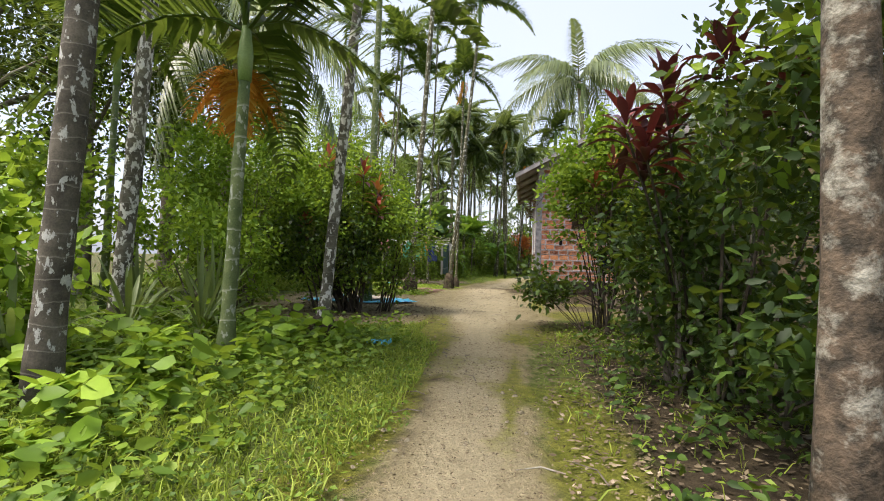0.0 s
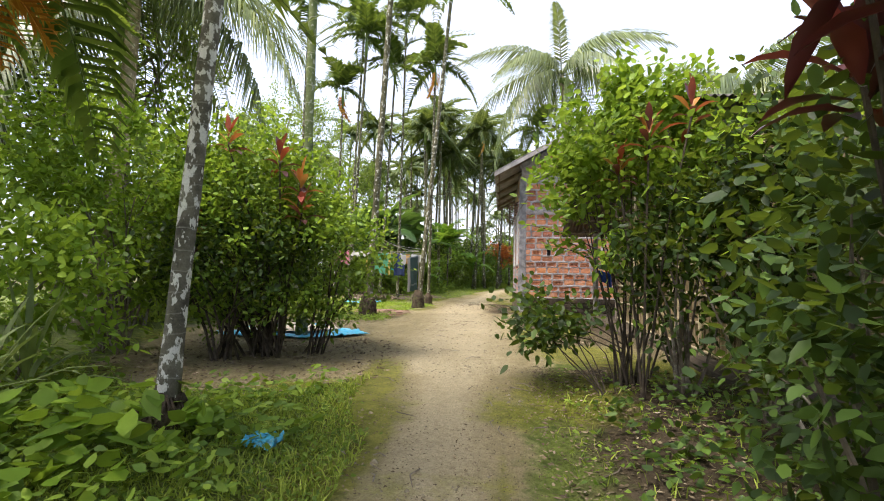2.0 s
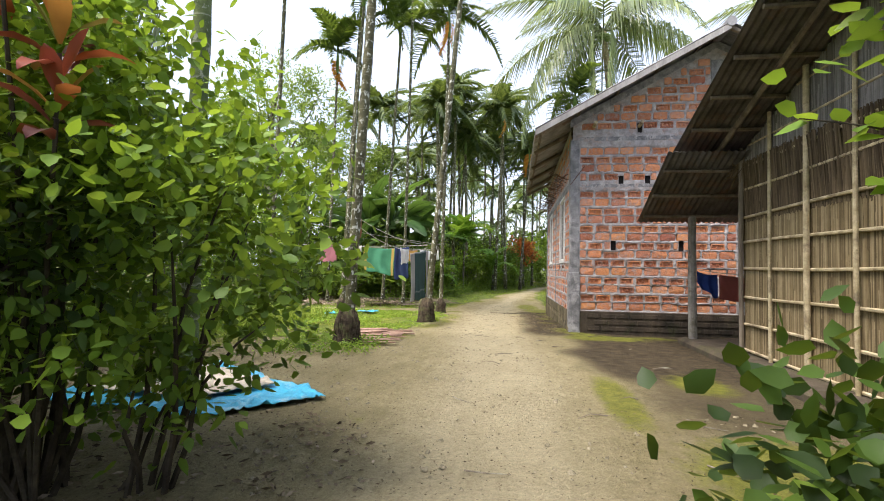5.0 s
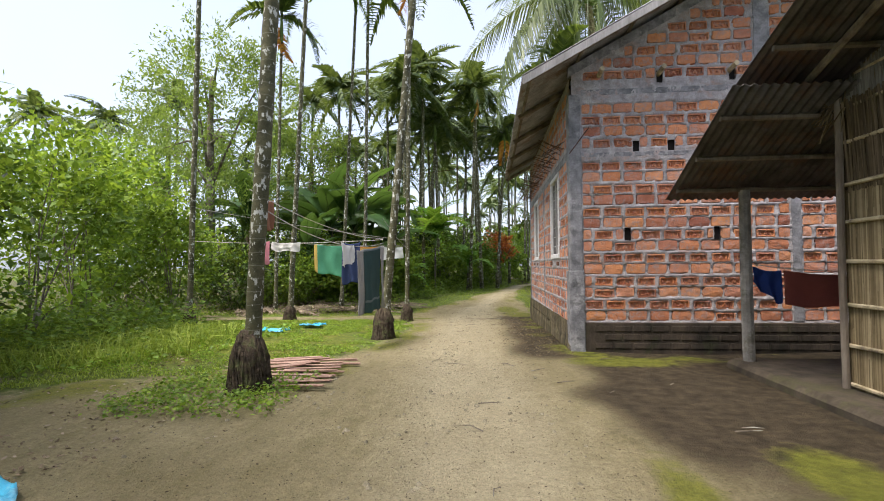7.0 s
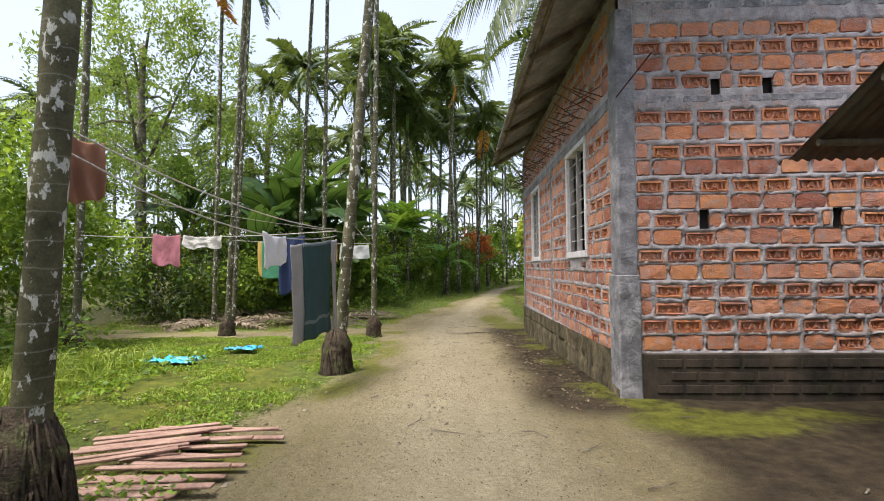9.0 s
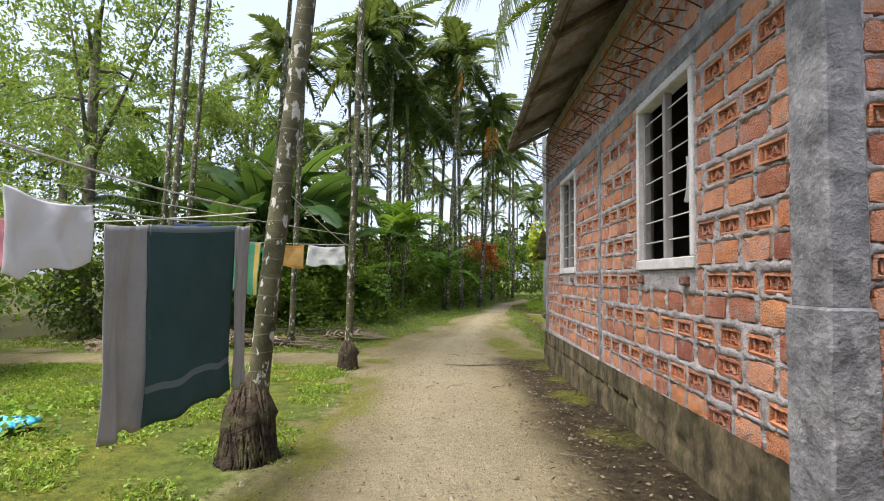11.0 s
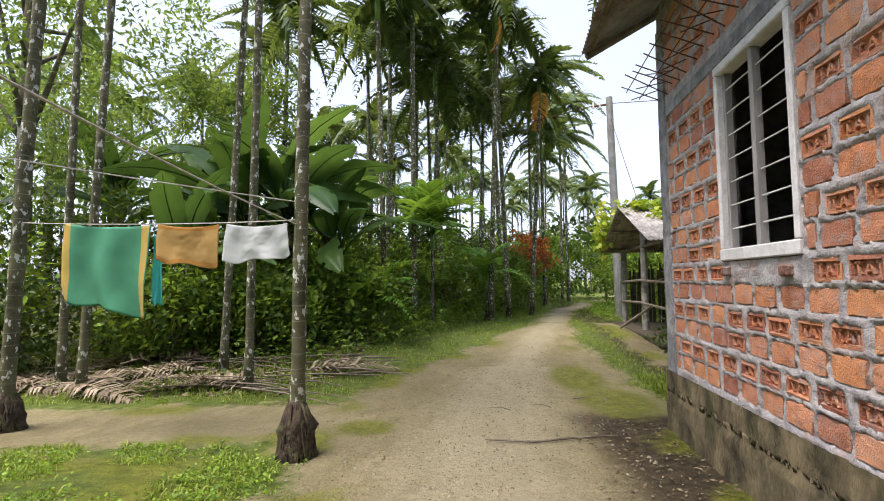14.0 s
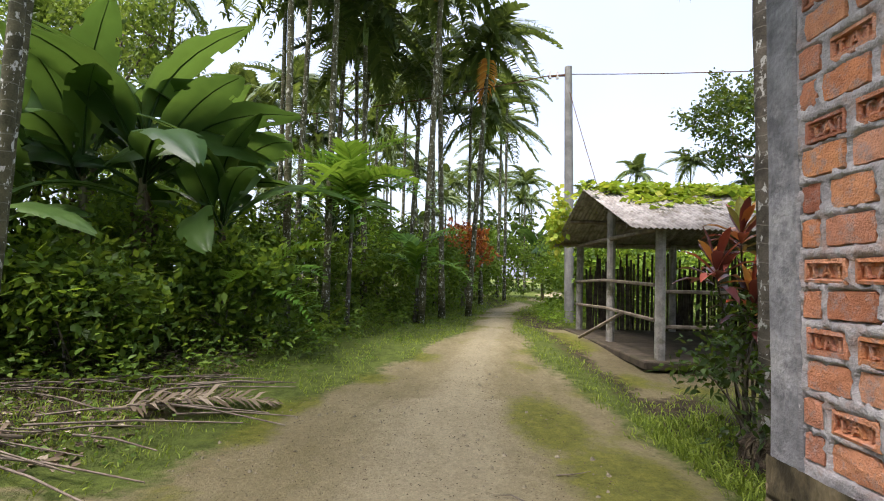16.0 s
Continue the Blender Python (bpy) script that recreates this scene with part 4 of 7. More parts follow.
# ---- reed hut with tin roof and open awning ----
HX, HY0, HY1, HRY = 4.32, 8.2, 15.0, 11.9
HRZ, HEZ = 4.02, 2.90
hut = thing("reed_hut", (HX, HY1, 0), "reed-walled bamboo hut with a corrugated tin roof", "hut")


def hut_z(y):
    return HRZ - (HRZ - HEZ) / (15.3 - HRY) * abs(y - HRY)


def reed_panel(x, y0, y1, z0, ztop, count, mat, name, lab, hang=0.0):
    """Upright reeds packed side by side, each slightly off true."""
    n = count
    ys = np.linspace(y0, y1, n) + rng.normal(size=n) * 0.008
    P = np.stack([x - rng.uniform(0, 0.02, n), ys, np.full(n, z0) + rng.uniform(0, 0.03, n)], 1)
    top = np.array([ztop(y) for y in ys]) - rng.uniform(0, 0.06, n)
    T = np.stack([x - rng.uniform(0, 0.02, n) - hang * rng.uniform(0, 1, n), ys + rng.normal(size=n) * 0.03, top], 1)
    W = rng.uniform(0.006, 0.013, n)[:, None]
    e, o = np.array([0, 1.0, 0]), np.array([-1.0, 0, 0])
    v = np.stack([P - e * W, P + o * W, P + e * W, T - e * W, T + o * W, T + e * W], 1).reshape(-1, 3)
    k = 6 * np.arange(n)[:, None]
    f = np.concatenate([k + np.array(q) for q in ((0, 1, 4), (0, 4, 3), (1, 2, 5), (1, 5, 4))])
    return tagged(part(name, tri_mesh(name, v, f), mat, hut, lab), kind="stuff")


core = Build()
core.add([(x, y, z) for x in (HX + 0.01, HX + 0.05) for y, z in ((HY0, 0), (HY1, 0), (HY1, hut_z(HY1) - 0.05), (HRY, HRZ - 0.05), (HY0, hut_z(HY0) - 0.05))],
         [(0, 1, 2, 3, 4), (9, 8, 7, 6, 5), (0, 5, 6, 1), (1, 6, 7, 2), (2, 7, 8, 3), (3, 8, 9, 4), (4, 9, 5, 0)])
part("wall_matting", core, M_THATCH_SOLID, hut)
reed_panel(HX, HY0, HY1, 0.08, lambda y: min(1.95, hut_z(y)), 1500, M_REED, "reed_wall", "upright dry straw-coloured reeds")
reed_panel(HX - 0.005, HY0, HY1, 1.9, lambda y: min(2.75, hut_z(y) - 0.05), 1300, M_THATCH, "thatch_band", "brown drooping thatch band", 0.06)
reed_panel(HX - 0.012, HY0, HY1, 2.62, lambda y: hut_z(y) - 0.08, 1100, M_REED_GREY, "grey_reed_gable", "weathered grey reed gable")
for z in (0.14, 0.5, 0.88, 1.26, 1.62, 1.98, 2.36, 2.66):
    b = Build()
    pts = [(HX - 0.040 + 0.004 * math.sin(3 * y), y, z + 0.012 * math.sin(1.3 * y + z * 5)) for y in np.linspace(HY0 - 0.05, HY1 + 0.04, 12)]
    b.tube(pts, 0.019, 6)
    part("bamboo_batten", b, M_BAMBOO, hut)
for i in range(3):
    z0 = 2.95 + i * 0.4
    w = (HRZ - z0) / 0.334 - 0.3
    if w > 0.3:
        part("bamboo_batten", Build().tube([(HX - 0.035, HRY - w, z0), (HX - 0.035, HRY + w, z0)], 0.013, 6), M_BAMBOO, hut)
y = HY1 - 0.03
k = 0
while y > HY0:
    part("bamboo_post", Build().tube([(HX - 0.075, y, -0.05), (HX - 0.072, y + 0.02, 1.3), (HX - 0.07, y, hut_z(y) - 0.06)], 0.032 if k % 2 == 0 else 0.022, 8, 0.15), M_BAMBOO if k else M_WOOD, hut, "upright bamboo post")
    y -= 0.8
    k += 1
# end wall towards the awning, and the back
ew = Build()
ew.box(HX + 0.3, 8.6, HY1 - 0.75, HY1 - 0.7, 0, hut_z(HY1) - 0.05)
ew.box(8.55, 8.6, HY0, HY1, 0, 2.7)
ew.box(HX + 0.02, 8.6, HY0, HY0 + 0.05, 0, hut_z(HY0) - 0.05)
part("end_wall", ew, M_THATCH_SOLID, hut)
# roof
for sgn in (1, -1):
    ylen = 15.3 - HRY
    dn = Vector((0, sgn * ylen, -(HRZ - HEZ)))
    corrugated((3.4, HRY, HRZ), (1, 0, 0), dn, 60, 0.085, dn.length, 0.013, 4, M_TIN_OLD, hut, "dark weathered corrugated tin roof", "roof_sheet")
for i in range(6):
    y = HRY + i * 0.66
    part("roof_pole", Build().tube([(3.46, y, hut_z(y) - 0.05), (8.6, y, hut_z(y) - 0.05)], 0.028, 6), M_WOOD, hut)
part("roof_pole", Build().tube([(3.95, HRY, HRZ - 0.1), (3.95, 15.25, HEZ - 0.09)], 0.035, 6), M_WOOD, hut)
AY0, AZ0, AY1, AZ1 = 14.75, 2.86, 16.55, 2.05
dn = Vector((0, AY1 - AY0, AZ1 - AZ0))
corrugated((3.22, AY0, AZ0), (1, 0, 0), dn, 62, 0.085, dn.length, 0.013, 3, M_TIN_OLD, hut, "dark corrugated tin awning", "awning_sheet")
for y in (15.1, 15.7, 16.28):
    z = AZ0 + (AZ1 - AZ0) * (y - AY0) / (AY1 - AY0) - 0.045
    part("awning_pole", Build().tube([(3.26, y, z), (8.6, y, z)], 0.028, 6), M_WOOD, hut)
part("awning_post", Build().tube([(4.04, 16.28, -0.1), (4.03, 16.28, 1.0), (4.03, 16.28, 2.12)], [0.068, 0.065, 0.06], 10, 0.1), M_POSTC, hut, "pale round cement post")
part("awning_post", Build().tube([(6.7, 16.28, -0.1), (6.7, 16.28, 2.12)], 0.06, 8), M_WOOD, hut)
pf = Build()
pf.box(3.86, 8.7, 12.6, 16.5, -0.2, 0.11, 0.05)
pf.box(4.05, 8.7, HY0 - 0.2, 12.7, -0.2, 0.10, 0.05)
part("mud_platform", pf, M_MUD, hut, "low packed mud platform")
hang = Build()
for i in range(26):
    y0 = HY1 - 0.05 + random.uniform(-0.05, 0.08)
    hang.tube([(HX - 0.04, y0, 2.7 + random.uniform(-0.2, 0.25)), (HX - 0.12 - random.random() * 0.1, y0 + random.uniform(-0.1, 0.25), 2.6 + random.uniform(-0.25, 0.15))], 0.005, 4)
part("loose_straw", hang, M_THATCH, hut)


# ---- cloth and lines ----
def cloth(name, a, b, drop_a, drop_b, mat, label, folds=3, depth=0.04, slant=0.0, sag=0.03):
    """A cloth pinned from a to b that hangs in folds; its far edge may hang lower."""
    a, b = Vector(a), Vector(b)
    run = b - a
    nrm = run.cross(Vector((0, 0, 1))).normalized()
    nu, nv = 40, 32
    me = bpy.data.meshes.new(name)
    vs, uv = [], []
    for j in range(nv + 1):
        v = j / nv
        for i in range(nu + 1):
            u = i / nu
            dr = drop_a + (drop_b - drop_a) * u + 0.02 * math.sin(9 * u) + 0.03 * noise.noise((u * 4, drop_a * 9, 1))
            w = depth * (0.25 + 0.75 * v) * math.sin(folds * math.pi * 2 * u + 1.2 * math.sin(3 * v)) + 0.010 * noise.noise((u * 5, v * 3, dr * 7)) + 0.003 * noise.noise((u * 13 + 3 * v, v * 9, dr * 7)) + 0.007 * v * math.sin(17 * u + 2 * v)
            p = a + run * (u + slant * v * (0.5 - u)) + nrm * w + Vector((0, 0, -dr * v - sag * math.sin(math.pi * u)))
            vs.append(p)
            uv.append((u, v))
    fs = [(j * (nu + 1) + i, j * (nu + 1) + i + 1, (j + 1) * (nu + 1) + i + 1, (j + 1) * (nu + 1) + i) for j in range(nv) for i in range(nu)]
    me.from_pydata(vs, [], fs)
    lay_uv = me.uv_layers.new(name="UVMap")
    for lp in me.loops:
        lay_uv.data[lp.index].uv = uv[lp.vertex_index]
    me.shade_smooth()
    me.materials.append(mat)
    ob = new(name, me)
    s = ob.modifiers.new("thickness", "SOLIDIFY")
    s.thickness = 0.004
    return tagged(ob, label, "laundry", "laundry on the lines")


def rope(a, b, sag, label="thin clothes line tied between palm trunks", rad=0.006, mat=None, name="clothes_line", cat="clothes line"):
    a, b = Vector(a), Vector(b)
    pts = [a.lerp(b, i / 16) + Vector((0, 0, -sag * 4 * (i / 16) * (1 - i / 16))) for i in range(17)]
    return tagged(part(name, Build().tube(pts, rad, 5), mat or M_ROPE), label, cat)


T1, T2, T3, E1, E2 = (-1.42, 14.95), (-0.85, 18.74), (-1.21, 23.4), (-5.6, 20.6), (-4.7, 24.0)
rope((*T1, 1.95), (*T2, 1.66), 0.22)
rope((*T1, 2.05), (*T2, 1.74), 0.12)
rope((*T2, 1.72), (*E1, 1.85), 0.06)
rope((*T2, 2.1), (*T3, 1.75), 0.05)
rope((*T3, 1.79), (*E2, 1.94), 0.03)
rope((*T3, 1.95), (*E1, 2.6), 0.05)
wrap = thing("cotton_wrap", (-0.87, 17.9, 1.6), "dark green cotton wrap with grey borders, hung to dry", "laundry", "laundry on the lines")
M_DARKCLOTH = cloth_material("dark_green_cotton", (0.055, 0.105, 0.10), (0.16, 0.20, 0.20), 1, 1.25, 0.045)
M_GREYCLOTH = cloth_material("grey_cotton_border", (0.40, 0.395, 0.365))
for nm, u0, u1, d0, d1, mt, fd in (("border", 0.0, 0.24, 0.96, 0.99, M_GREYCLOTH, 1), ("panel", 0.22, 0.87, 0.98, 1.03, M_DARKCLOTH, 0.5), ("border", 0.855, 1.0, 1.02, 1.03, M_GREYCLOTH, 0.4)):
    pa, pb_ = Vector((-0.955, 17.37, 1.49)), Vector((-0.79, 18.50, 1.605))
    pc = cloth(nm, pa.lerp(pb_, u0), pa.lerp(pb_, u1), d0, d1, mt, "", fd, 0.03, 0, 0.01)
    pc.parent = wrap
    pc.matrix_parent_inverse = wrap.matrix_basis.inverted()
    for key in ("category", "group"):
        del pc[key]
cloth("towel", (-1.08, 17.0, 1.60), (-0.99, 17.34, 1.57), 0.33, 0.24, cloth_material("white_towel", (0.78, 0.78, 0.76)), "crumpled white towel hung on the line", 2, 0.03)
cloth("pink_towel", (-3.85, 19.85, 1.80), (-3.35, 19.7, 1.77), 0.44, 0.44, cloth_material("pink_towel", (0.42, 0.17, 0.20)), "pink towel hung on the line", 1, 0.02)
cloth("white_cloth", (-3.3, 19.68, 1.76), (-2.6, 19.4, 1.73), 0.16, 0.14, cloth_material("white_cotton", (0.55, 0.54, 0.50)), "narrow white cotton cloth on the line", 3, 0.02)
cloth("green_scarf", (-3.93, 23.87, 1.89), (-2.80, 23.67, 1.82), 0.76, 0.88, cloth_material("green_yellow_scarf", (0.09, 0.31, 0.18), (0.50, 0.36, 0.10), 0, 1.12, 0.10), "green scarf with yellow borders on the line", 2, 0.05, 0.08)
cloth("mustard_towel", (-2.72, 23.66, 1.825), (-2.02, 23.54, 1.79), 0.34, 0.38, cloth_material("mustard_towel", (0.46, 0.29, 0.10), (0.40, 0.20, 0.05), 1, 1.15, 0.12), "mustard towel with a frayed edge on the line", 1, 0.02)
cloth("turquoise_strip", (-2.80, 23.72, 1.74), (-2.69, 23.70, 1.73), 0.66, 0.66, cloth_material("turquoise_cotton", (0.06, 0.42, 0.36)), "narrow turquoise cotton strip on the line", 1, 0.02)
cloth("white_shirt", (-1.94, 23.53, 1.79), (-1.31, 23.42, 1.77), 0.34, 0.27, cloth_material("white_shirt", (0.56, 0.58, 0.56)), "white shirt hung on the line by its hem", 2, 0.02, -0.1)
cloth("navy_shirt", (-1.72, 19.211, 1.70), (-1.35, 19.096, 1.70), 0.75, 0.7, cloth_material("navy_print", (0.03, 0.045, 0.10)), "navy printed shirt on the line", 2, 0.04)
cloth("orange_rag", (-1.46, 15.22, 2.02), (-1.38, 15.42, 2.0), 0.38, 0.30, cloth_material("orange_rag", (0.38, 0.20, 0.13)), "faded orange rag hanging from the line", 2, 0.03)
rope((4.04, 16.28, 1.25), (6.7, 16.28, 1.3), 0.12, "line strung under the awning")
cloth("blue_cloth", (4.1, 16.28, 1.22), (4.42, 16.28, 1.17), 0.18, 0.38, cloth_material("blue_cotton", (0.03, 0.06, 0.22)), "dark blue cloth under the awning", 2, 0.03)
cloth("red_cloth", (4.44, 16.28, 1.17), (5.4, 16.28, 1.12), 0.40, 0.36, cloth_material("faded_red_cotton", (0.33, 0.10, 0.08)), "faded red cloth hung under the awning", 2, 0.03)
cloth("curtain_cloth", (2.36, 18.98, 2.30), (2.36, 19.16, 2.24), 0.46, 0.30, cloth_material("pale_cloth", (0.60, 0.58, 0.54)), "pale cloth hanging inside the window", 2, 0.02)


# ---- blue tarpaulin with drying grain, scraps ----
def sheet_on_ground(name, corners, lift, mat, label, cat, n=34, wr=0.03):
    c = [Vector((*q, 0)) for q in corners]
    vs, fs = [], []
    for j in range(n + 1):
        for i in range(n + 1):
            u, v = i / n, j / n
            p = c[0].lerp(c[1], u).lerp(c[3].lerp(c[2], u), v)
            e = min(u, v, 1 - u, 1 - v)
            w = wr * (0.4 + 1.6 * max(0, 0.25 - e) / 0.25)
            p += Vector((noise.noise((u * 4, v * 4, 1)), noise.noise((u * 4, v * 4, 8)), 0)) * 0.09
            p.z = float(ground_z(np.array(p.x), np.array(p.y))) + lift + abs(w * noise.noise((u * 9, v * 9, 3)) + 0.5 * w * noise.noise((u * 23, v * 23, 6)))
            vs.append(p)
    for j in range(n):
        for i in range(n):
            k = j * (n + 1) + i
            fs.append((k, k + 1, k + n + 2, k + n + 1))
    b = Build()
    b.add(vs, fs)
    ob = part(name, b.mesh(name, True), mat)
    s = ob.modifiers.new("thickness", "SOLIDIFY")
    s.thickness = 0.006
    return tagged(ob, label, cat)


sheet_on_ground("tarpaulin", [(-3.1, 11.3), (-1.25, 11.0), (-0.55, 11.85), (-2.4, 13.1)], 0.03, M_TARP, "crumpled blue tarpaulin spread on the earth", "tarpaulin", 40, 0.045)
sheet_on_ground("drying_grain", [(-2.8, 11.55), (-1.5, 11.4), (-1.1, 12.0), (-2.3, 12.75)], 0.075, M_GRAIN, "pale grain spread to dry on the tarpaulin", "grain", 26, 0.03)
sheet_on_ground("tarp_scrap", [(-3.35, 18.85), (-2.75, 18.8), (-2.7, 19.2), (-3.2, 19.25)], 0.06, M_TARP, "crumpled scrap of blue plastic on grass", "plastic scrap", 16, 0.05)
sheet_on_ground("tarp_scrap", [(-2.9, 20.1), (-2.45, 20.05), (-2.4, 20.35), (-2.8, 20.4)], 0.06, M_TARP, "crumpled scrap of blue plastic on grass", "plastic scrap", 14, 0.05)
sheet_on_ground("tarp_scrap", [(-0.05, 6.55), (0.2, 6.5), (0.22, 6.7), (0.0, 6.75)], 0.05, M_TARP, "small scrap of blue plastic in the grass", "plastic scrap", 12, 0.05)

# split slats drying on the ground beside the palm
r = random.Random(12)
for i in range(24):
    b = Build()
    fan = i >= 17
    ln = r.uniform(0.55, 0.95)
    w = r.uniform(0.018, 0.034)
    b.box(-ln / 2, ln / 2, -w, w, 0, 0.014, 0.003)
    me = b.mesh("slat")
    me.materials.append(M_STICK)
    ob = new("split_slat", me)
    lay_y = 15.62 + 0.1 * (i - 17) if fan else 14.98 + 1.42 * i / 17
    lay_x = -1.52 + 0.02 * (i - 17) if fan else -1.05 + r.uniform(-0.14, 0.10)
    ob.matrix_basis = pose(lay_x, lay_y, 0.05 + (0.03 if fan else 0) + r.uniform(0, 0.02) + 0.014 * (i % 2), r.uniform(-2, 2), r.uniform(-2, 2), r.uniform(18, 30) if fan else r.uniform(-3, 8))
    tagged(ob, "split reddish areca slat laid out to dry", "slat", "slats drying on the ground")


# ---- cattle shed ----
shed = thing("cattle_shed", (5.5, 31.7, 0), "open cattle shed with a vine-grown tin roof", "shed")
SX0, SX1, SY0, SY1, SRY, SRZ, SEZ = 3.25, 8.4, 29.25, 34.2, 31.75, 2.95, 1.97
for sgn, y1 in ((1, SY1), (-1, SY0)):
    dn = Vector((0, y1 - SRY, SEZ - SRZ))
    corrugated((SX0, SRY, SRZ), (1, 0, 0), dn, 60, 0.085, dn.length, 0.013, 3, M_TIN_SHED, shed, "lichen-grey corrugated tin roof", "roof_sheet")
for x in (3.8, 6.0, 8.2):
    for y, h in ((29.6, 2.05), (31.75, 2.85), (33.9, 2.05)):
        part("post", Build().tube([(x, y, -0.1), (x + 0.02, y, h)], 0.078, 10, 0.12), M_POSTC, shed, "grey shed post")
for y, z in ((29.6, 2.03), (31.75, 2.86), (33.9, 2.03), (30.6, 2.45), (32.9, 2.45)):
    part("roof_pole", Build().tube([(SX0 + 0.05, y, z), (SX1, y, z)], 0.04, 6), M_WOOD, shed)
part("tie_pole", Build().tube([(3.78, 29.4, 2.0), (3.78, 34.0, 2.0)], 0.04, 6), M_WOOD, shed)
for z in (0.62, 1.15):
    part("rail", Build().tube([(3.72, 29.6, z), (3.70, 31.8, z + 0.05), (3.75, 34.0, z)], 0.03, 6), M_WOOD, shed)
    part("rail", Build().tube([(3.8, 29.62, z - 0.1), (8.3, 29.66, z - 0.1)], 0.03, 6), M_WOOD, shed)
part("rail", Build().tube([(3.3, 32.1, 0.05), (3.75, 30.9, 0.65)], 0.03, 6), M_WOOD, shed)
# back fence; its dark colour carries the gloom under the shed roof
for i in range(90):
    x = 4.0 + i * 0.048 + random.uniform(-0.04, 0.04)
    part("fence_stake", Build().tube([(x, 34.0, 0), (x + random.uniform(-0.06, 0.06), 33.98, random.uniform(1.3, 1.9))], 0.026, 5), M_STEM, shed)
# side row added to shut out brightness and darken the shed's inside
for i in range(60):
    y = 29.6 + i * 0.074 + random.uniform(-0.03, 0.03)
    part("fence_stake", Build().tube([(8.2, y, 0), (8.2, y + random.uniform(-0.05, 0.05), random.uniform(1.5, 2.0))], 0.036, 5), M_STEM, shed)
part("earth_floor", Build().box(3.5, 8.4, 29.4, 34.1, -0.1, 0.03, 0.02), M_MUD, shed)

# ---- power pole and wires ----
pole = thing("utility_pole", (4.05, 35.5, 0), "grey concrete power pole beside the track", "utility pole")
part("shaft", Build().tube([(4.0, 35.5, -0.2), (3.95, 35.5, 3.5), (3.9, 35.5, 7.0)], [0.135, 0.12, 0.10], 12), M_POLE, pole)
part("cross_arm", Build().tube([(3.35, 35.5, 6.72), (3.9, 35.5, 6.78)], 0.035, 6), M_REBAR, pole)
for x in (3.4, 3.6):
    part("insulator", Build().tube([(x, 35.5, 6.66), (x, 35.5, 6.86)], [0.045, 0.03], 8), M_WINFRAME, pole)
rope((3.4, 35.5, 6.75), (-8, 40, 6.6), 0.25, "overhead wire running from the pole", 0.014, M_REBAR, "power_wire", "wire")
rope((3.9, 35.5, 6.8), (22, 30, 6.6), 0.4, "overhead wire running from the pole", 0.012, M_REBAR, "power_wire", "wire")
rope((3.9, 35.45, 6.4), (4.7, 33.6, 1.6), 0.1, "stay wire of the pole", 0.01, M_REBAR, "stay_wire", "wire")


# ---- plants ----
def frond_mesh(L, pairs, leaf, width, rise, fall, droop, seed, vee=0.35, start=0.12):
    """A feather frond from the origin along +x: arched rachis, leaflets on both sides."""
    rr = np.random.default_rng(seed)
    s = np.linspace(0, 1, 9)
    rx = L * (s - 0.12 * fall * s ** 3)
    rz = L * (rise * s - (rise + fall) * s ** 2.1)
    b = Build()
    b.tube([(x, 0, z) for x, z in zip(rx, rz)], [0.022 * (1 - 0.85 * q) * (L / 2) ** 0.5 for q in s], 3)
    tv = np.array(b.v)
    tf = []
    for q in b.f:
        for k in range(1, len(q) - 1):
            tf.append((q[0], q[k], q[k + 1]))
    t = np.repeat(np.linspace(start, 1.0, pairs), 2)
    side = np.tile([1.0, -1.0], pairs)
    t = np.clip(t + rr.normal(size=2 * pairs) * 0.006, 0, 1)
    P = np.stack([np.interp(t, s, rx), 0 * t, np.interp(t, s, rz)], 1)
    env = np.sin(np.pi * np.clip(0.18 + 0.8 * t, 0, 1)) ** 0.6
    ll = leaf * env * rr.uniform(0.85, 1.1, 2 * pairs)
    fw = 0.35 + 0.75 * t
    D = unit(np.stack([fw, side * 1.0, vee * (1 - t) + rr.normal(size=2 * pairs) * 0.12], 1))
    m = P + D * (ll * 0.5)[:, None]
    T = P + D * (ll * 0.92)[:, None] + np.array([0, 0, -1.0]) * (droop * ll * rr.uniform(0.6, 1.3, 2 * pairs))[:, None]
    W = (width * (0.6 + 0.4 * env))[:, None]
    S = np.tile(np.array([[1.0, 0, 0]]), (2 * pairs, 1))
    S = unit(S - D * np.sum(S * D, 1, keepdims=True))
    v = np.stack([P - S * W * 0.3, P + S * W * 0.3, m - S * W * 0.5, m + S * W * 0.5, T], 1).reshape(-1, 3)
    k = 5 * np.arange(2 * pairs)[:, None]
    f = np.concatenate([k + np.array(q) for q in ((0, 1, 3), (0, 3, 2), (2, 3, 4))])
    v, f = joined((tv, np.array(tf)), (v, f))
    return tri_mesh("frond", v, f)


def fronds_of(n, mat, *a, **kw):
    out = []
    for i in range(n):
        me = frond_mesh(*a, seed=31 + i, **kw)
        me.materials.append(mat)
        out.append(me)
    return out


ARECA_F = fronds_of(3, M_PALM, 1.9, 40, 0.62, 0.095, 0.55, 0.55, 0.35) + fronds_of(2, M_PALM, 1.8, 38, 0.6, 0.085, 0.2, 0.9, 0.5)
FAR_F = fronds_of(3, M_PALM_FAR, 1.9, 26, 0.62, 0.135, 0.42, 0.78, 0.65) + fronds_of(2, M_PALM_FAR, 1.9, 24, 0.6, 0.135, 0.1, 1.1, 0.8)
YOUNG_F = fronds_of(3, M_SAPLING, 1.5, 26, 0.5, 0.07, 0.85, 0.35, 0.25)
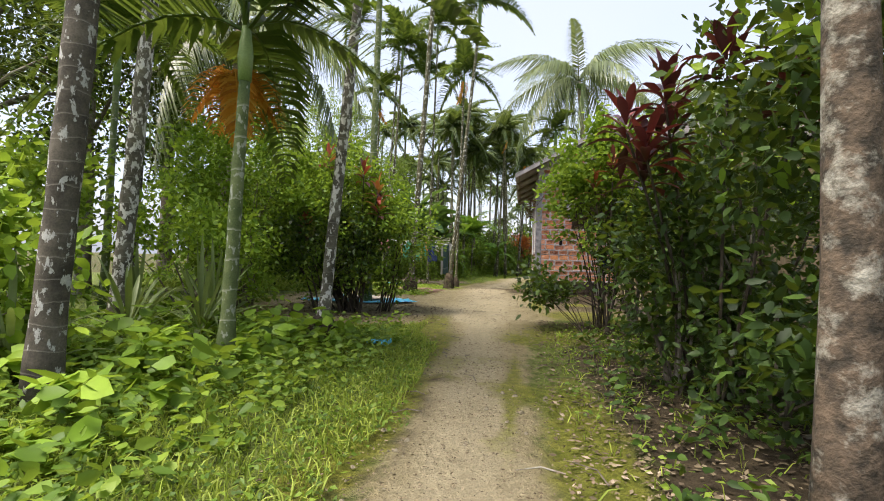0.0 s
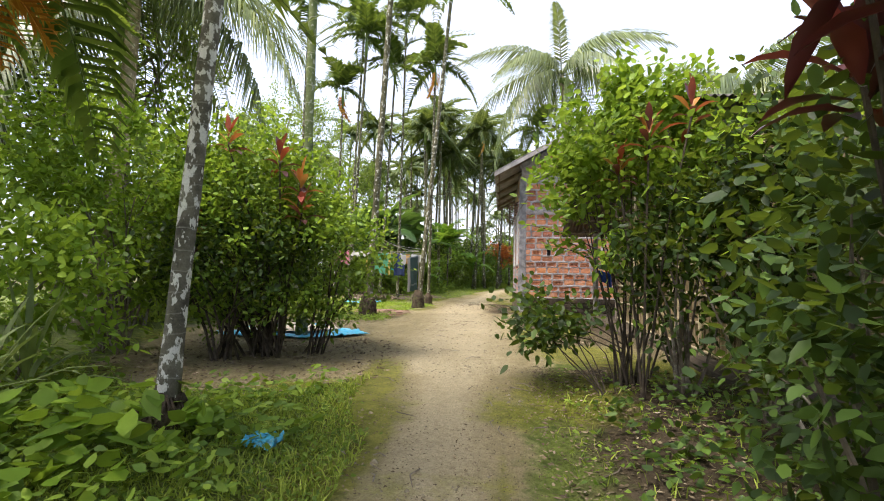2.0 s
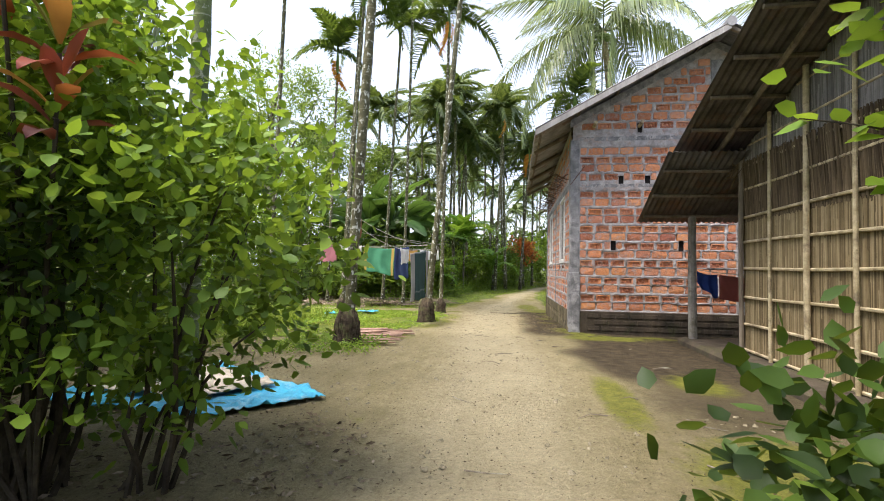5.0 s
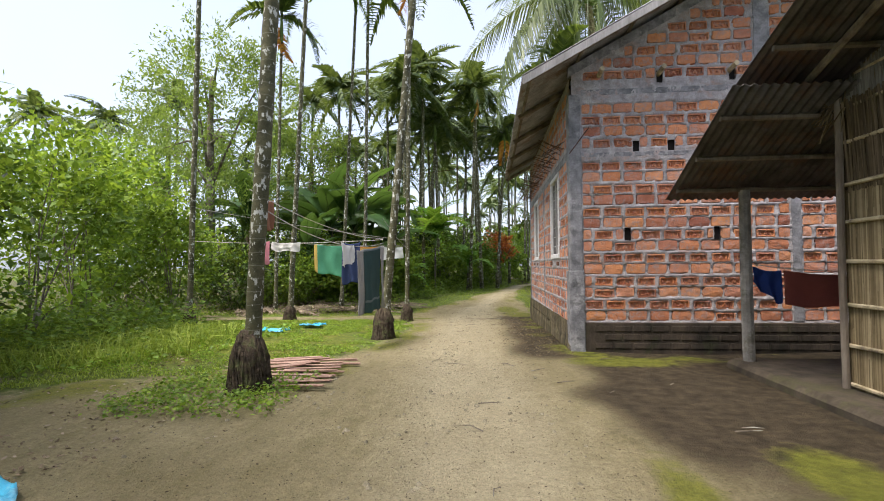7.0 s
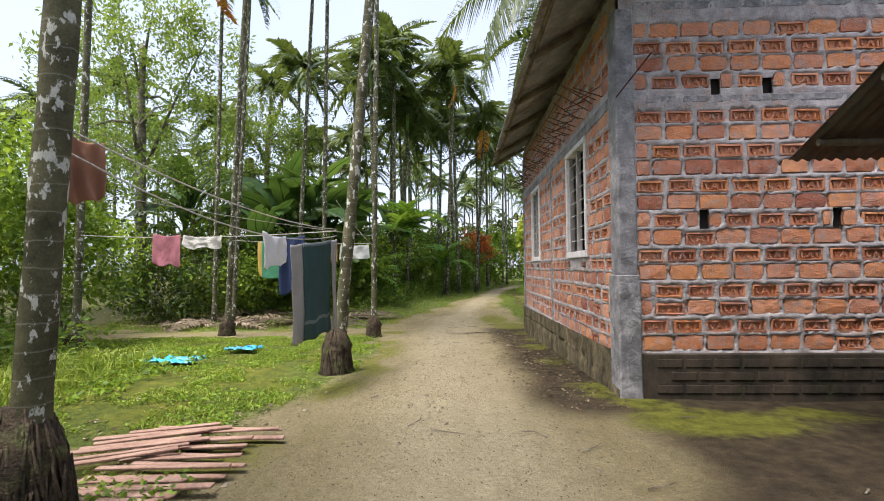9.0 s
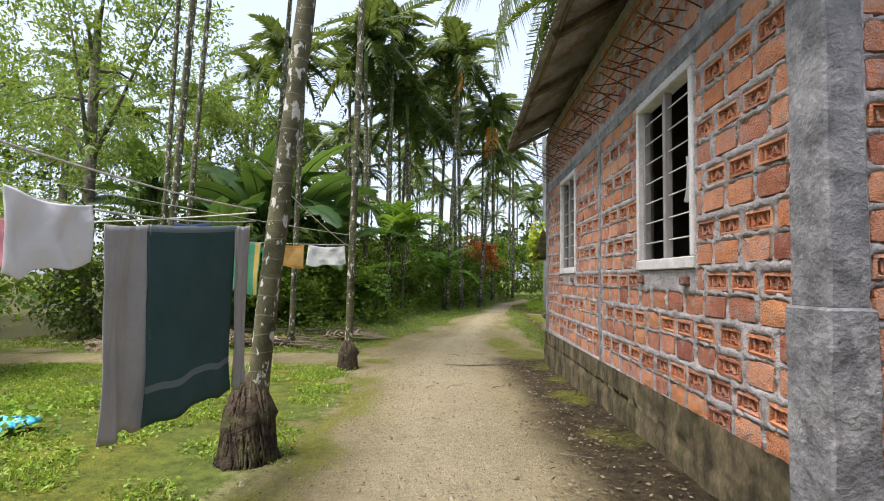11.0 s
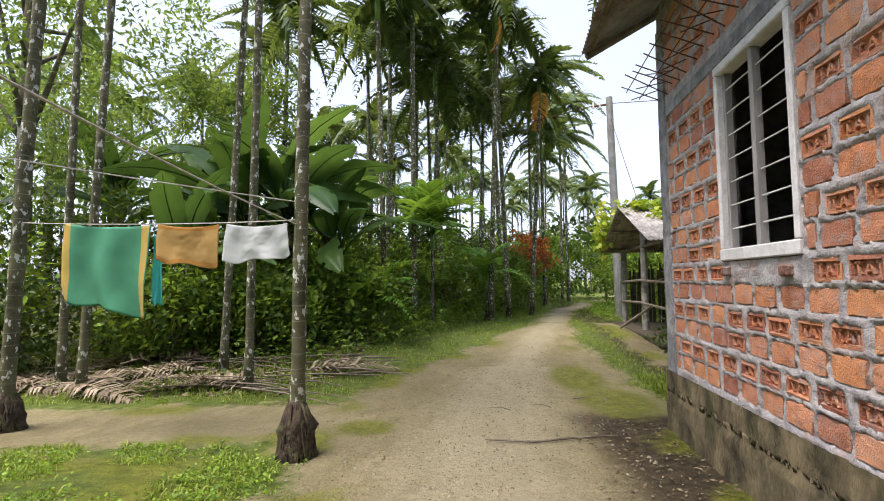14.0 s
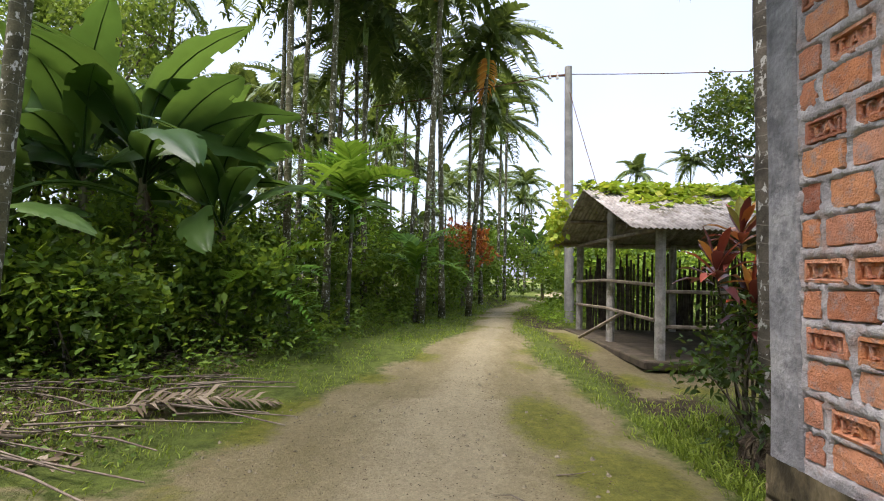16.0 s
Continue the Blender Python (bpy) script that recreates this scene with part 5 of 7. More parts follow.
COCO_F = fronds_of(3, M_COCO, 3.7, 72, 0.62, 0.045, 0.30, 0.62, 1.7, vee=0.05) + fronds_of(1, M_COCO, 3.4, 68, 0.6, 0.045, 0.25, 0.8, 1.8, vee=0.0)
DRY_F = fronds_of(2, M_DRYFROND, 1.3, 24, 0.55, 0.07, -0.1, 0.7, 0.5)
DEAD_F = fronds_of(3, M_DEADFROND, 1.7, 30, 0.5, 0.05, 0.08, 0.1, 0.25)


def put_frond(parent, me, at, yaw, tilt, scale=1.0, name="frond", roll=0.0):
    ob = new(name, me)
    ob.parent = parent
    ob.matrix_basis = Matrix.Translation(at) @ Euler((0, radians(-tilt), radians(yaw))).to_matrix().to_4x4() @ Matrix.Rotation(radians(roll), 4, "X") @ Matrix.Scale(scale, 4)
    return ob


def stem_points(h, lean, bow=0.0, n=14):
    return [Vector((lean[0] * (i / n) + bow * math.sin(math.pi * i / n), lean[1] * (i / n), h * i / n)) for i in range(n + 1)]


def areca(at, h, rad, lean=(0, 0), mat=None, fr=None, nf=9, scale=1.0, seed=0, label="slender areca palm with ringed lichen-spotted trunk", foot=0.0, shaft=0.9, group="areca palms", bow=0.0, rings=True, dry=0):
    r = random.Random(seed)
    z0 = float(ground_z(np.array(at[0]), np.array(at[1])))
    p = thing("areca_palm", (at[0], at[1], z0), label, "palm tree", group)
    n = max(10, int(h * (3 if rings else 1.4)))
    pts = stem_points(h, lean, bow, n)
    pts[0] = pts[0] - Vector((0, 0, 0.12))
    radii = [rad * (1 - 0.28 * i / n) * (1.0 + (0.35 if i == 0 else 0.12 if i == 1 else 0)) * (1 + (0.05 if i % 2 else -0.02)) for i in range(n + 1)]
    t = part("trunk", Build().tube(pts, radii, 10, 0.12).mesh("trunk", True), mat or M_ARECA)
    t.parent = p
    if foot > 0:
        b = Build()
        b.tube([(0, 0, -0.12), (0, 0, 0.03), (0, 0, 0.3 * foot), (0, 0, 0.55 * foot), (0, 0, 0.75 * foot), (0, 0, 0.9 * foot), (0, 0, foot)], [rad * 2.75, rad * 2.4, rad * 2.2, rad * 2.1, rad * 1.75, rad * 1.3, rad * 0.95], 20, 0.5)
        for k in range(170):
            a, w, e = r.uniform(0, 6.28), r.uniform(-0.8, 0.8), r.uniform(0.97, 1.08)
            top = r.uniform(0.18, 1.0)
            prof = [(q, float(np.interp(q, [0, 0.3, 0.55, 0.75, 0.9, 1.0], [2.5, 2.22, 2.12, 1.78, 1.33, 1.0])) * rad * e) for q in (top, top * 0.7, top * 0.4, 0.08)]
            b.tube([(math.cos(a + w * (1 - q)) * d, math.sin(a + w * (1 - q)) * d, q * foot) for q, d in prof] + [(math.cos(a + w) * rad * r.uniform(2.5, 3.3), math.sin(a + w) * rad * r.uniform(2.5, 3.3), -0.04)], [0.006, 0.011, 0.012, 0.011, 0.006], 4)
        part("root_mound", b.mesh("root_mound", True), M_ROOTS).parent = p
    top = pts[-1]
    if shaft > 0:
        s = part("crownshaft", Build().tube([top - Vector((0, 0, 0.05)), top + Vector((0, 0, shaft * 0.4)), top + Vector((0, 0, shaft))], [rad * 0.85, rad * 1.0, rad * 0.5], 8).mesh("s", True), M_SHAFT)
        s.parent = p
    c = top + Vector((0, 0, shaft * 0.85))
    fr = fr or ARECA_F
    for k in range(nf):
        q = k / nf
        put_frond(p, fr[k % len(fr)], c, 137.5 * k + r.uniform(-20, 20), 68 - 80 * q + r.uniform(-10, 10), scale * r.uniform(0.85, 1.1))
    for k in range(dry):
        put_frond(p, DRY_F[k % 2], c - Vector((0, 0, 0.2)), r.uniform(0, 360), -70 + r.uniform(-8, 8), scale * r.uniform(0.7, 0.95), "dry_frond")
    return p


def ground_at(x, y):
    return float(ground_z(np.array(float(x)), np.array(float(y))))


# palms along the track
areca((-1.32, 3.53), 7.5, 0.10, (0.45, 0.1), M_ARECA_DARK, nf=8, seed=1, label="dark areca palm trunk with pale lichen rings", scale=0.9)
pb = areca((-0.95, 5.02), 2.75, 0.072, (0.10, 0.0), M_ARECA_GREEN, nf=7, seed=2, scale=1.15, label="young areca palm, green ringed stem, hanging orange dry fronds", shaft=0.5)
for k, (yw, tl) in enumerate(((118, 4), (95, -12), (140, -10), (70, -2), (165, 0), (112, -34), (128, 22), (84, 16))):
    put_frond(pb, DRY_F[k % 2], Vector((-0.25, 0.40, 2.98)), yw, tl, 0.52, "dry_frond")
areca((-0.72, 6.75), 8.5, 0.074, (0.62, 0.2), M_ARECA_PALE, nf=9, seed=4, label="areca palm with whitish lichen on dark trunk", foot=0.3)
areca((-1.55, 11.3), 9.5, 0.08, (0.1, 0), M_ARECA_GREEN, nf=9, seed=5)
areca(T1, 10.5, 0.084, (0.5, 0.2), M_ARECA, nf=10, seed=6, foot=0.62, label="areca palm with spotted trunk and root mound")
areca(T2, 9.8, 0.074, (0.85, 0.3), M_ARECA, nf=10, seed=7, foot=0.58, label="leaning areca palm with root mound, clothes line tied to it")
areca(T3, 9.0, 0.062, (0.12, 0.1), M_ARECA, nf=10, seed=8, foot=0.48, dry=1, label="upright areca palm with dark root mound")
areca(E1, 10, 0.065, (0.25, 0), M_ARECA, nf=8, seed=9, foot=0.3)
areca(E2, 10.5, 0.07, (0.55, 0), M_ARECA, nf=9, seed=10, foot=0.4)
areca((-6.0, 26.0), 9.0, 0.06, (0.2, 0), M_ARECA, nf=9, seed=11, dry=1)
areca((-4.15, 27.2), 10.5, 0.065, (0.55, 0), M_ARECA, nf=9, seed=12)
areca((-5.3, 25.6), 12, 0.06, (0.5, 0.2), M_ARECA, nf=9, seed=13)
areca((-3.0, 25.9), 12.5, 0.06, (0.15, 0.2), M_ARECA, nf=9, seed=14)
areca((3.15, 26.05), 7.0, 0.10, (0.1, 0.3), M_ARECA_DARK, nf=7, seed=15, foot=0.3)
areca((-3.0, 6.0), 8, 0.10, (0.6, 0.0), M_ARECA_PALE, nf=6, seed=16, label="pale grey palm trunk among the shrubs")
areca((-7.2, 11.1), 8.5, 0.10, (0.1, 0.2), M_ARECA_DARK, nf=8, seed=17)
areca((-3.4, 5.4), 5.2, 0.07, (0.1, 0.2), M_ARECA_GREEN, nf=8, seed=18)
areca((-4.3, 7.2), 3.6, 0.06, (-0.1, 0.2), M_ARECA_GREEN, nf=8, seed=19, scale=1.1)
for k, (x, y, h) in enumerate(((0.05, 34.5, 8.9), (0.6, 36.2, 9.6), (1.4, 37.4, 7.6), (-1.6, 36.2, 7.8), (-2.3, 39, 8.2), (-3.3, 35.2, 8.8), (-0.7, 41.5, 8.2), (-4.6, 38, 10), (-2.7, 32.6, 8.6), (-2.1, 33.6, 9.7), (-6.6, 34.6, 9.2), (2.3, 43.5, 7.2), (-1.2, 45, 9))):
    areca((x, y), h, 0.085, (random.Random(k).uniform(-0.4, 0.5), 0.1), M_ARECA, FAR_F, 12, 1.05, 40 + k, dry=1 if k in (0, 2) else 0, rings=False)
areca((-1.5, 33.0), 2.1, 0.055, (0.05, 0), M_ARECA_DARK, YOUNG_F, 13, 1.4, 61, "young areca palm sapling with bright green fronds", shaft=0.4)
areca((-0.1, 34.6), 0.9, 0.05, (0.05, 0), M_ARECA_DARK, YOUNG_F, 7, 1.0, 62, "young areca palm sapling with bright green fronds", shaft=0.3)
areca((-2.3, 30.2), 0.4, 0.05, (0.0, 0), M_ARECA_DARK, YOUNG_F, 7, 0.9, 63, "young areca palm sapling with bright green fronds", shaft=0.3)

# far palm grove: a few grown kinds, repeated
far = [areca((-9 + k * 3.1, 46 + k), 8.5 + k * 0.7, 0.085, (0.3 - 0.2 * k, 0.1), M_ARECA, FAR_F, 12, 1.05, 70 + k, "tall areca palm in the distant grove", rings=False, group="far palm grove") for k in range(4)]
r = random.Random(21)
spots = []
for k in range(86):
    for tries in range(20):
        y = r.uniform(37, 78)
        x = r.uniform(-30, 3.0 + 0.22 * (y - 37)) if k < 64 else r.uniform(-3, 30)
        if k >= 64:
            y = r.uniform(58, 85)
        if abs(x - np.interp(y, ROAD_Y, ROAD_X)) > 1.2 and all((x - a) ** 2 + (y - b) ** 2 > 2.5 for a, b in spots):
            break
    spots.append((x, y))
    s = r.uniform(0.72, 1.12) * (0.85 if k >= 64 else 1)
    copy_thing(far[k % 4], pose(x, y, 0, r.uniform(-2, 2), r.uniform(-2, 2), r.uniform(0, 360)) @ Matrix.Scale(s, 4))


def coconut(at, h, lean, nf, seed, label, scale=1.0, nuts=True):
    r = random.Random(seed)
    p = thing("coconut_palm", (at[0], at[1], ground_at(*at)), label, "palm tree")
    pts = stem_points(h, lean, 0.2)
    part("trunk", Build().tube(pts, [0.16 * (1 - 0.35 * i / 14) + (0.06 if i == 0 else 0) for i in range(15)], 12, 0.1).mesh("t", True), M_COCOSTEM).parent = p
    c = pts[-1]
    for k in range(nf):
        q = k / nf
        put_frond(p, COCO_F[k % 4], c, 137.5 * k + r.uniform(-15, 15), 52 - 84 * q + r.uniform(-8, 8), scale * r.uniform(0.88, 1.08))
    if nuts:
        for k in range(7):
            a = r.uniform(0, 6.28)
            me = bpy.data.meshes.new("coconut")
            bm = bmesh.new()
            bmesh.ops.create_icosphere(bm, subdivisions=2, radius=0.12, matrix=Matrix.Translation(c + Vector((0.2 * math.cos(a), 0.2 * math.sin(a), -0.22 - 0.1 * r.random()))) @ Matrix.Diagonal((1, 1, 1.25, 1)))
            bm.to_mesh(me)
            bm.free()
            part("coconut", me, M_SHAFT).parent = p
    return p


coconut((4.9, 27.4), 10.6, (-0.5, -0.2), 18, 3, "coconut palm with long arching fronds behind the house", 1.22)
coconut((-5.6, 11.4), 6.3, (0.6, 0.2), 18, 5, "coconut palm with drooping fronds over the shrubs", 1.0, False)
coconut((9.5, 20.5), 7.0, (-0.2, 0), 18, 8, "coconut palm rising behind the hut roof", 1.0, False)


def foliage(n, clumps, centre, radii, L, W, seed, shell=0.45, spread=0.22, up=0.25, droop=0.15, flat=1.0, upper=0.68, full=False):
    """Sprays of leaves on an uneven crown with gaps."""
    g = np.random.default_rng(seed)
    d = unit(g.normal(size=(clumps, 3)))
    d[:, 2] = np.abs(d[:, 2]) * np.where(g.random(clumps) < upper, 1, -1)
    bumps = np.array([1 + 0.42 * noise.noise(Vector(q) * 2.1 + Vector((seed, 0, 0))) for q in d])
    rad = (shell + (1 - shell) * g.random(clumps) ** 0.5) * bumps
    C = np.array(centre) + d * rad[:, None] * np.array(radii)
    per = max(4, int(0.58 * n) // clumps)
    o = unit(d + 0.5 * g.normal(size=d.shape) + np.array([0, 0, up]))
    Cr, Or = np.repeat(C, per, 0), np.repeat(o, per, 0)
    s = g.uniform(-0.5, 1, (len(Cr), 1))
    P = Cr + Or * s * spread * 1.3 + g.normal(size=Cr.shape) * spread * 0.42
    D = Or * 0.6 + g.normal(size=Cr.shape) * 0.75 * np.array([1, 1, flat]) + np.array([0, 0, 0.1])
    return C, leaves(P, D, 1.16 * L * g.uniform(0.65, 1.25, len(P)), 1.2 * W * g.uniform(0.7, 1.2, len(P)), 0.3, droop, full)


def shrub(at, radii, zc, n, clumps, L, W, mat, seed, label, name="shrub", stems=14, stem_r=0.018, lit_young=0, lit_young_mat=None, cat="shrub", group="", stem_mat=None, off=(0, 0), spread=0.22, upper=0.68, single=False):
    z0 = ground_at(*at)
    p = thing(name, (at[0], at[1], z0), label, cat, group)
    c = (at[0] + off[0], at[1] + off[1], z0 + zc)
    near = at[1] < 12 and abs(at[0]) < 5
    C, vf = foliage(n, clumps, c, radii, L, W, seed, spread=spread, upper=upper, full=near)
    nv = 8 if near else 5
    lo = vf[0].reshape(-1, nv, 3)
    keep = lo[:, :, 2].min(1) > z0 + 0.02
    v = lo[keep].reshape(-1, 3)
    m = int(keep.sum())
    tris = vf[1].reshape(-1, len(lo), 3)[:, 0, :]
    f = np.concatenate([nv * np.arange(m)[:, None] + q for q in tris])
    tagged(part("foliage", tri_mesh("foliage", v, f), mat, p), kind="stuff")
    # lighter outer layer: young growth, with light on the crown put into its colour
    if lit_young:
        _, vf2 = foliage(lit_young, max(8, clumps // 3), (c[0], c[1], c[2] + radii[2] * 0.2), (radii[0] * 0.98, radii[1] * 0.98, radii[2] * 0.88), L * 1.05, W * 1.05, seed + 77, 0.82, spread, upper=0.9, full=near)
        tagged(part("young_leaves", tri_mesh("young_leaves", *vf2), lit_young_mat or M_LEAF_LIGHT, p, "bright young leaves with top light in their colour"), kind="stuff")
    g = random.Random(seed)
    b = Build()
    order = list(range(len(C)))
    g.shuffle(order)
    for i in order[:stems]:
        e = Vector(C[i])
        s = Vector((at[0] + g.uniform(-0.18, 0.18) * radii[0], at[1] + g.uniform(-0.18, 0.18) * radii[1], z0 - 0.05))
        mid = s.lerp(e, 0.45) + Vector((g.uniform(-0.1, 0.1), g.uniform(-0.1, 0.1), 0.15 * (e.z - s.z)))
        b.tube([s, s.lerp(mid, 0.5) + Vector((0.02, 0.02, 0)), mid, mid.lerp(e, 0.6) + Vector((0, 0, 0.04)), e], [stem_r, stem_r * 0.85, stem_r * 0.65, stem_r * 0.4, stem_r * 0.15], 5)
        if single:
            part("stem", b, stem_mat or M_BARK, p)
            b = Build()
    if stems and not single:
        tagged(part("branchwork", b, stem_mat or M_BARK, p), kind="stuff")
    return p


def rosette(parent, at, n, L, W, mat, seed, tilt=(10, 75), name="leaf_rosette", single=False):
    g = np.random.default_rng(seed)
    a = np.arange(n) * 2.4 + g.normal(size=n) * 0.2
    el = np.radians(np.linspace(tilt[1], tilt[0], n) + g.normal(size=n) * 8)
    D = np.stack([np.cos(a) * np.cos(el), np.sin(a) * np.cos(el), np.sin(el)], 1)
    P = np.tile(np.array(at, float), (n, 1)) + D * 0.03 + np.array([0, 0, 1]) * np.linspace(0.12, -0.1, n)[:, None]
    ls = L * g.uniform(0.75, 1.1, n)
    S = unit(np.cross(D, np.array([0, 0, 1.0])))
    N = np.cross(S, D)
    vs, fs, k = [], [], 0
    for i in range(n):
        segs = []
        for q, w in ((0, 0.18), (0.3, 0.8), (0.6, 1.0), (0.85, 0.6), (1.0, 0.02)):
            c = P[i] + D[i] * ls[i] * q - np.array([0, 0, 1]) * 0.45 * ls[i] * q ** 2.4 * np.cos(el[i])
            segs += [c - S[i] * W * w / 2 + N[i] * W * 0.12 * w, c - N[i] * W * 0.05, c + S[i] * W * w / 2 + N[i] * W * 0.12 * w]
        vs.append(np.array(segs))
        for j in range(4):
            o = k + 3 * j
            fs += [(o, o + 1, o + 4), (o, o + 4, o + 3), (o + 1, o + 2, o + 5), (o + 1, o + 5, o + 4)]
        k += 15
    if single:
        for v in vs:
            part(name, tri_mesh(name, v, np.array(fs[:16])), mat, parent)
        return parent
    return part(name, tri_mesh(name, np.concatenate(vs), np.array(fs)), mat, parent)


def cordyline(at, heads, mat, seed, label, L=0.42, W=0.09, n=22):
    z0 = ground_at(*at)
    p = thing("cordyline", (at[0], at[1], z0), label, "cordyline plant", "red cordylines")
    for i, (dx, dy, h) in enumerate(heads):
        part("stem", Build().tube([(at[0], at[1], z0 - 0.05), (at[0] + 0.5 * dx, at[1] + 0.5 * dy, z0 + 0.6 * h), (at[0] + dx, at[1] + dy, z0 + h)], [0.014, 0.011, 0.009], 6), M_STEM, p)
        rosette(p, (at[0] + dx, at[1] + dy, z0 + h), n, L, W, mat, seed + i)
    return p


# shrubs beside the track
shrub((-1.45, 9.75), (1.15, 1.05, 1.3), 1.55, 15000, 250, 0.068, 0.04, M_LEAF, 101, "large dense green shrub with many stems", stems=40, stem_r=0.020, stem_mat=M_STEM, lit_young=11000, off=(-0.42, 0.15), upper=0.60, single=True)
cordyline((-1.15, 9.6), ((0.1, -0.35, 2.45), (0.35, -0.3, 2.12), (0.4, -0.35, 1.82), (-0.5, -0.5, 2.65), (-0.9, -0.5, 1.5)), M_REDGREEN, 11, "cordyline with red and yellow leaves in the shrub", 0.30, 0.085, 11)
# dark leaf colour here carries the shade low in the big shrub
shrub((-1.75, 9.35), (1.15, 0.7, 0.6), 1.25, 4600, 90, 0.07, 0.042, M_LEAF_DARK, 121, "low spreading leafy shrub at the edge of the bare earth", stem_mat=M_STEM, stems=16, lit_young=2600, upper=0.75)
shrub((-0.85, 9.95), (0.78, 0.62, 0.72), 1.18, 4600, 85, 0.07, 0.042, M_LEAF, 123, "leafy green shrub round the red cordyline", stem_mat=M_STEM, stems=8, off=(0.1, 0), lit_young=2300, upper=0.5)
shrub((-3.5, 9.6), (1.45, 1.2, 1.35), 1.75, 8500, 150, 0.09, 0.05, M_LEAF_LIGHT, 102, "bushy green shrub beside the earth track", lit_young=5200, stems=20)
shrub((-3.1, 7.6), (1.1, 1.0, 0.8), 0.85, 3800, 80, 0.09, 0.05, M_LEAF_LIGHT, 103, "leafy green shrub beside the earth track", lit_young=1500, stems=10)
shrub((-5.2, 6.3), (1.4, 1.4, 1.3), 1.3, 5000, 90, 0.12, 0.07, M_LEAF, 104, "leafy green shrub beside the earth track", lit_young=1500, stems=10)
shrub((-2.6, 4.0), (0.9, 1.0, 0.75), 0.8, 3500, 70, 0.13, 0.08, M_LEAF_LIGHT, 105, "bright leafy weeds beside the earth track", stems=8)
tall_shrub = shrub((3.05, 8.75), (0.85, 0.62, 1.2), 1.8, 5200, 120, 0.08, 0.046, M_LEAF, 106, "many-stemmed green shrub with bare stems below", stems=14, stem_r=0.013, stem_mat=M_STEM, lit_young=6800, single=True, upper=0.86)
shrub((2.75, 8.4), (0.45, 0.36, 0.26), 0.62, 1100, 24, 0.085, 0.055, M_LEAF_DARK, 107, "low hanging leafy shrub branch", stems=6, stem_r=0.009, stem_mat=M_STEM, off=(-0.68, 0.4))


def shoots(parent, runs, L, W, mat, seed):
    """Long arching shoots that reach out of a shrub, each with leaves on both sides."""
    g = np.random.default_rng(seed)
    for a, b, lift in runs:
        a, b = np.array(a), np.array(b)
        t = np.linspace(0, 1, 9)[:, None]
        pts = a + (b - a) * t + np.array([0, 0, lift]) * 4 * t * (1 - t)
        part("shoot", Build().tube(pts, [0.008 * (1 - 0.75 * q) for q in t[:, 0]], 5), M_STEM, parent)
        q = g.uniform(0.25, 1.0, 26)[:, None]
        P = a + (b - a) * q + np.array([0, 0, lift]) * 4 * q * (1 - q) + g.normal(size=(26, 3)) * 0.012
        D = g.normal(size=(26, 3)) * np.array([1, 1, 0.45]) + (b - a) / np.linalg.norm(b - a) * 0.7
        v, f = leaves(P, D, L * g.uniform(0.6, 1.2, 26), W * g.uniform(0.7, 1.1, 26), 0.3, 0.3, True)
        tagged(part("shoot_leaves", tri_mesh("shoot_leaves", v, f), mat, parent), kind="stuff")


shoots(tall_shrub, (((3.0, 8.95, 1.2), (1.96, 9.04, 1.66), 0.08), ((3.0, 8.95, 1.3), (2.2, 8.9, 1.95), 0.08), ((3.0, 8.9, 1.0), (2.15, 8.8, 1.42), 0.10), ((3.05, 8.8, 1.4), (2.45, 8.6, 2.15), 0.05), ((3.0, 9.0, 1.1), (2.3, 9.2, 1.5), 0.08)), 0.115, 0.07, M_LEAF_LIGHT, 141)
shoots(tall_shrub, (((2.95, 8.8, 0.35), (1.78, 8.85, 0.62), 0.10), ((2.95, 8.8, 0.3), (1.95, 8.6, 0.40), 0.12), ((2.95, 8.8, 0.4), (2.05, 9.05, 0.75), 0.08)), 0.09, 0.055, M_LEAF, 142)
shrub((3.4, 8.2), (0.65, 0.55, 0.75), 1.15, 4200, 80, 0.075, 0.042, M_LEAF_DARK, 122, "dark leafy shrub under the taller stems", stems=12)
cordyline((3.0, 8.2), ((0.0, -0.2, 2.35), (0.4, -0.1, 2.6), (-0.2, 0.1, 2.1)), M_REDGREEN, 21, "cordyline with red and green leaves", 0.27, 0.065, 12)
cordyline((3.25, 5.3), ((-0.72, -0.70, 2.05), (-0.55, -0.45, 1.75), (-0.45, -0.7, 2.3), (-0.3, -0.3, 2.1), (-0.6, -0.8, 1.85)), M_RED, 31, "tall dark red cordyline clump", 0.33, 0.075, 20)
cordyline((3.2, 4.6), ((0.1, 0.2, 2.6), (0.45, -0.2, 2.2)), M_RED, 41, "tall dark red cordyline clump", 0.4, 0.09, 18)
shrub((3.05, 5.2), (0.38, 0.4, 0.75), 0.95, 2800, 60, 0.075, 0.042, M_LEAF_DARK, 125, "dark leafy shrub round the cordyline stems", stems=8)
shrub((3.65, 5.2), (0.75, 0.9, 1.3), 1.45, 8500, 160, 0.075, 0.042, M_LEAF_DARK, 108, "dense dark green shrub with climbing leaves", stems=22)
shrub((3.8, 3.6), (0.8, 0.8, 1.5), 1.75, 8000, 150, 0.085, 0.045, M_LEAF_DARK, 109, "dense dark green shrub beside the earth track", stems=18, lit_young=700)
shrub((3.5, 4.4), (0.4, 0.9, 0.45), 0.5, 2600, 50, 0.07, 0.045, M_LEAF_DARK, 110, "broad-leaved green weeds beside the earth track", stems=8)
shrub((4.3, 7.0), (0.8, 0.9, 1.15), 1.35, 6000, 120, 0.08, 0.045, M_LEAF_DARK, 111, "dense dark green shrub beside the earth track", stems=16, lit_young=500)
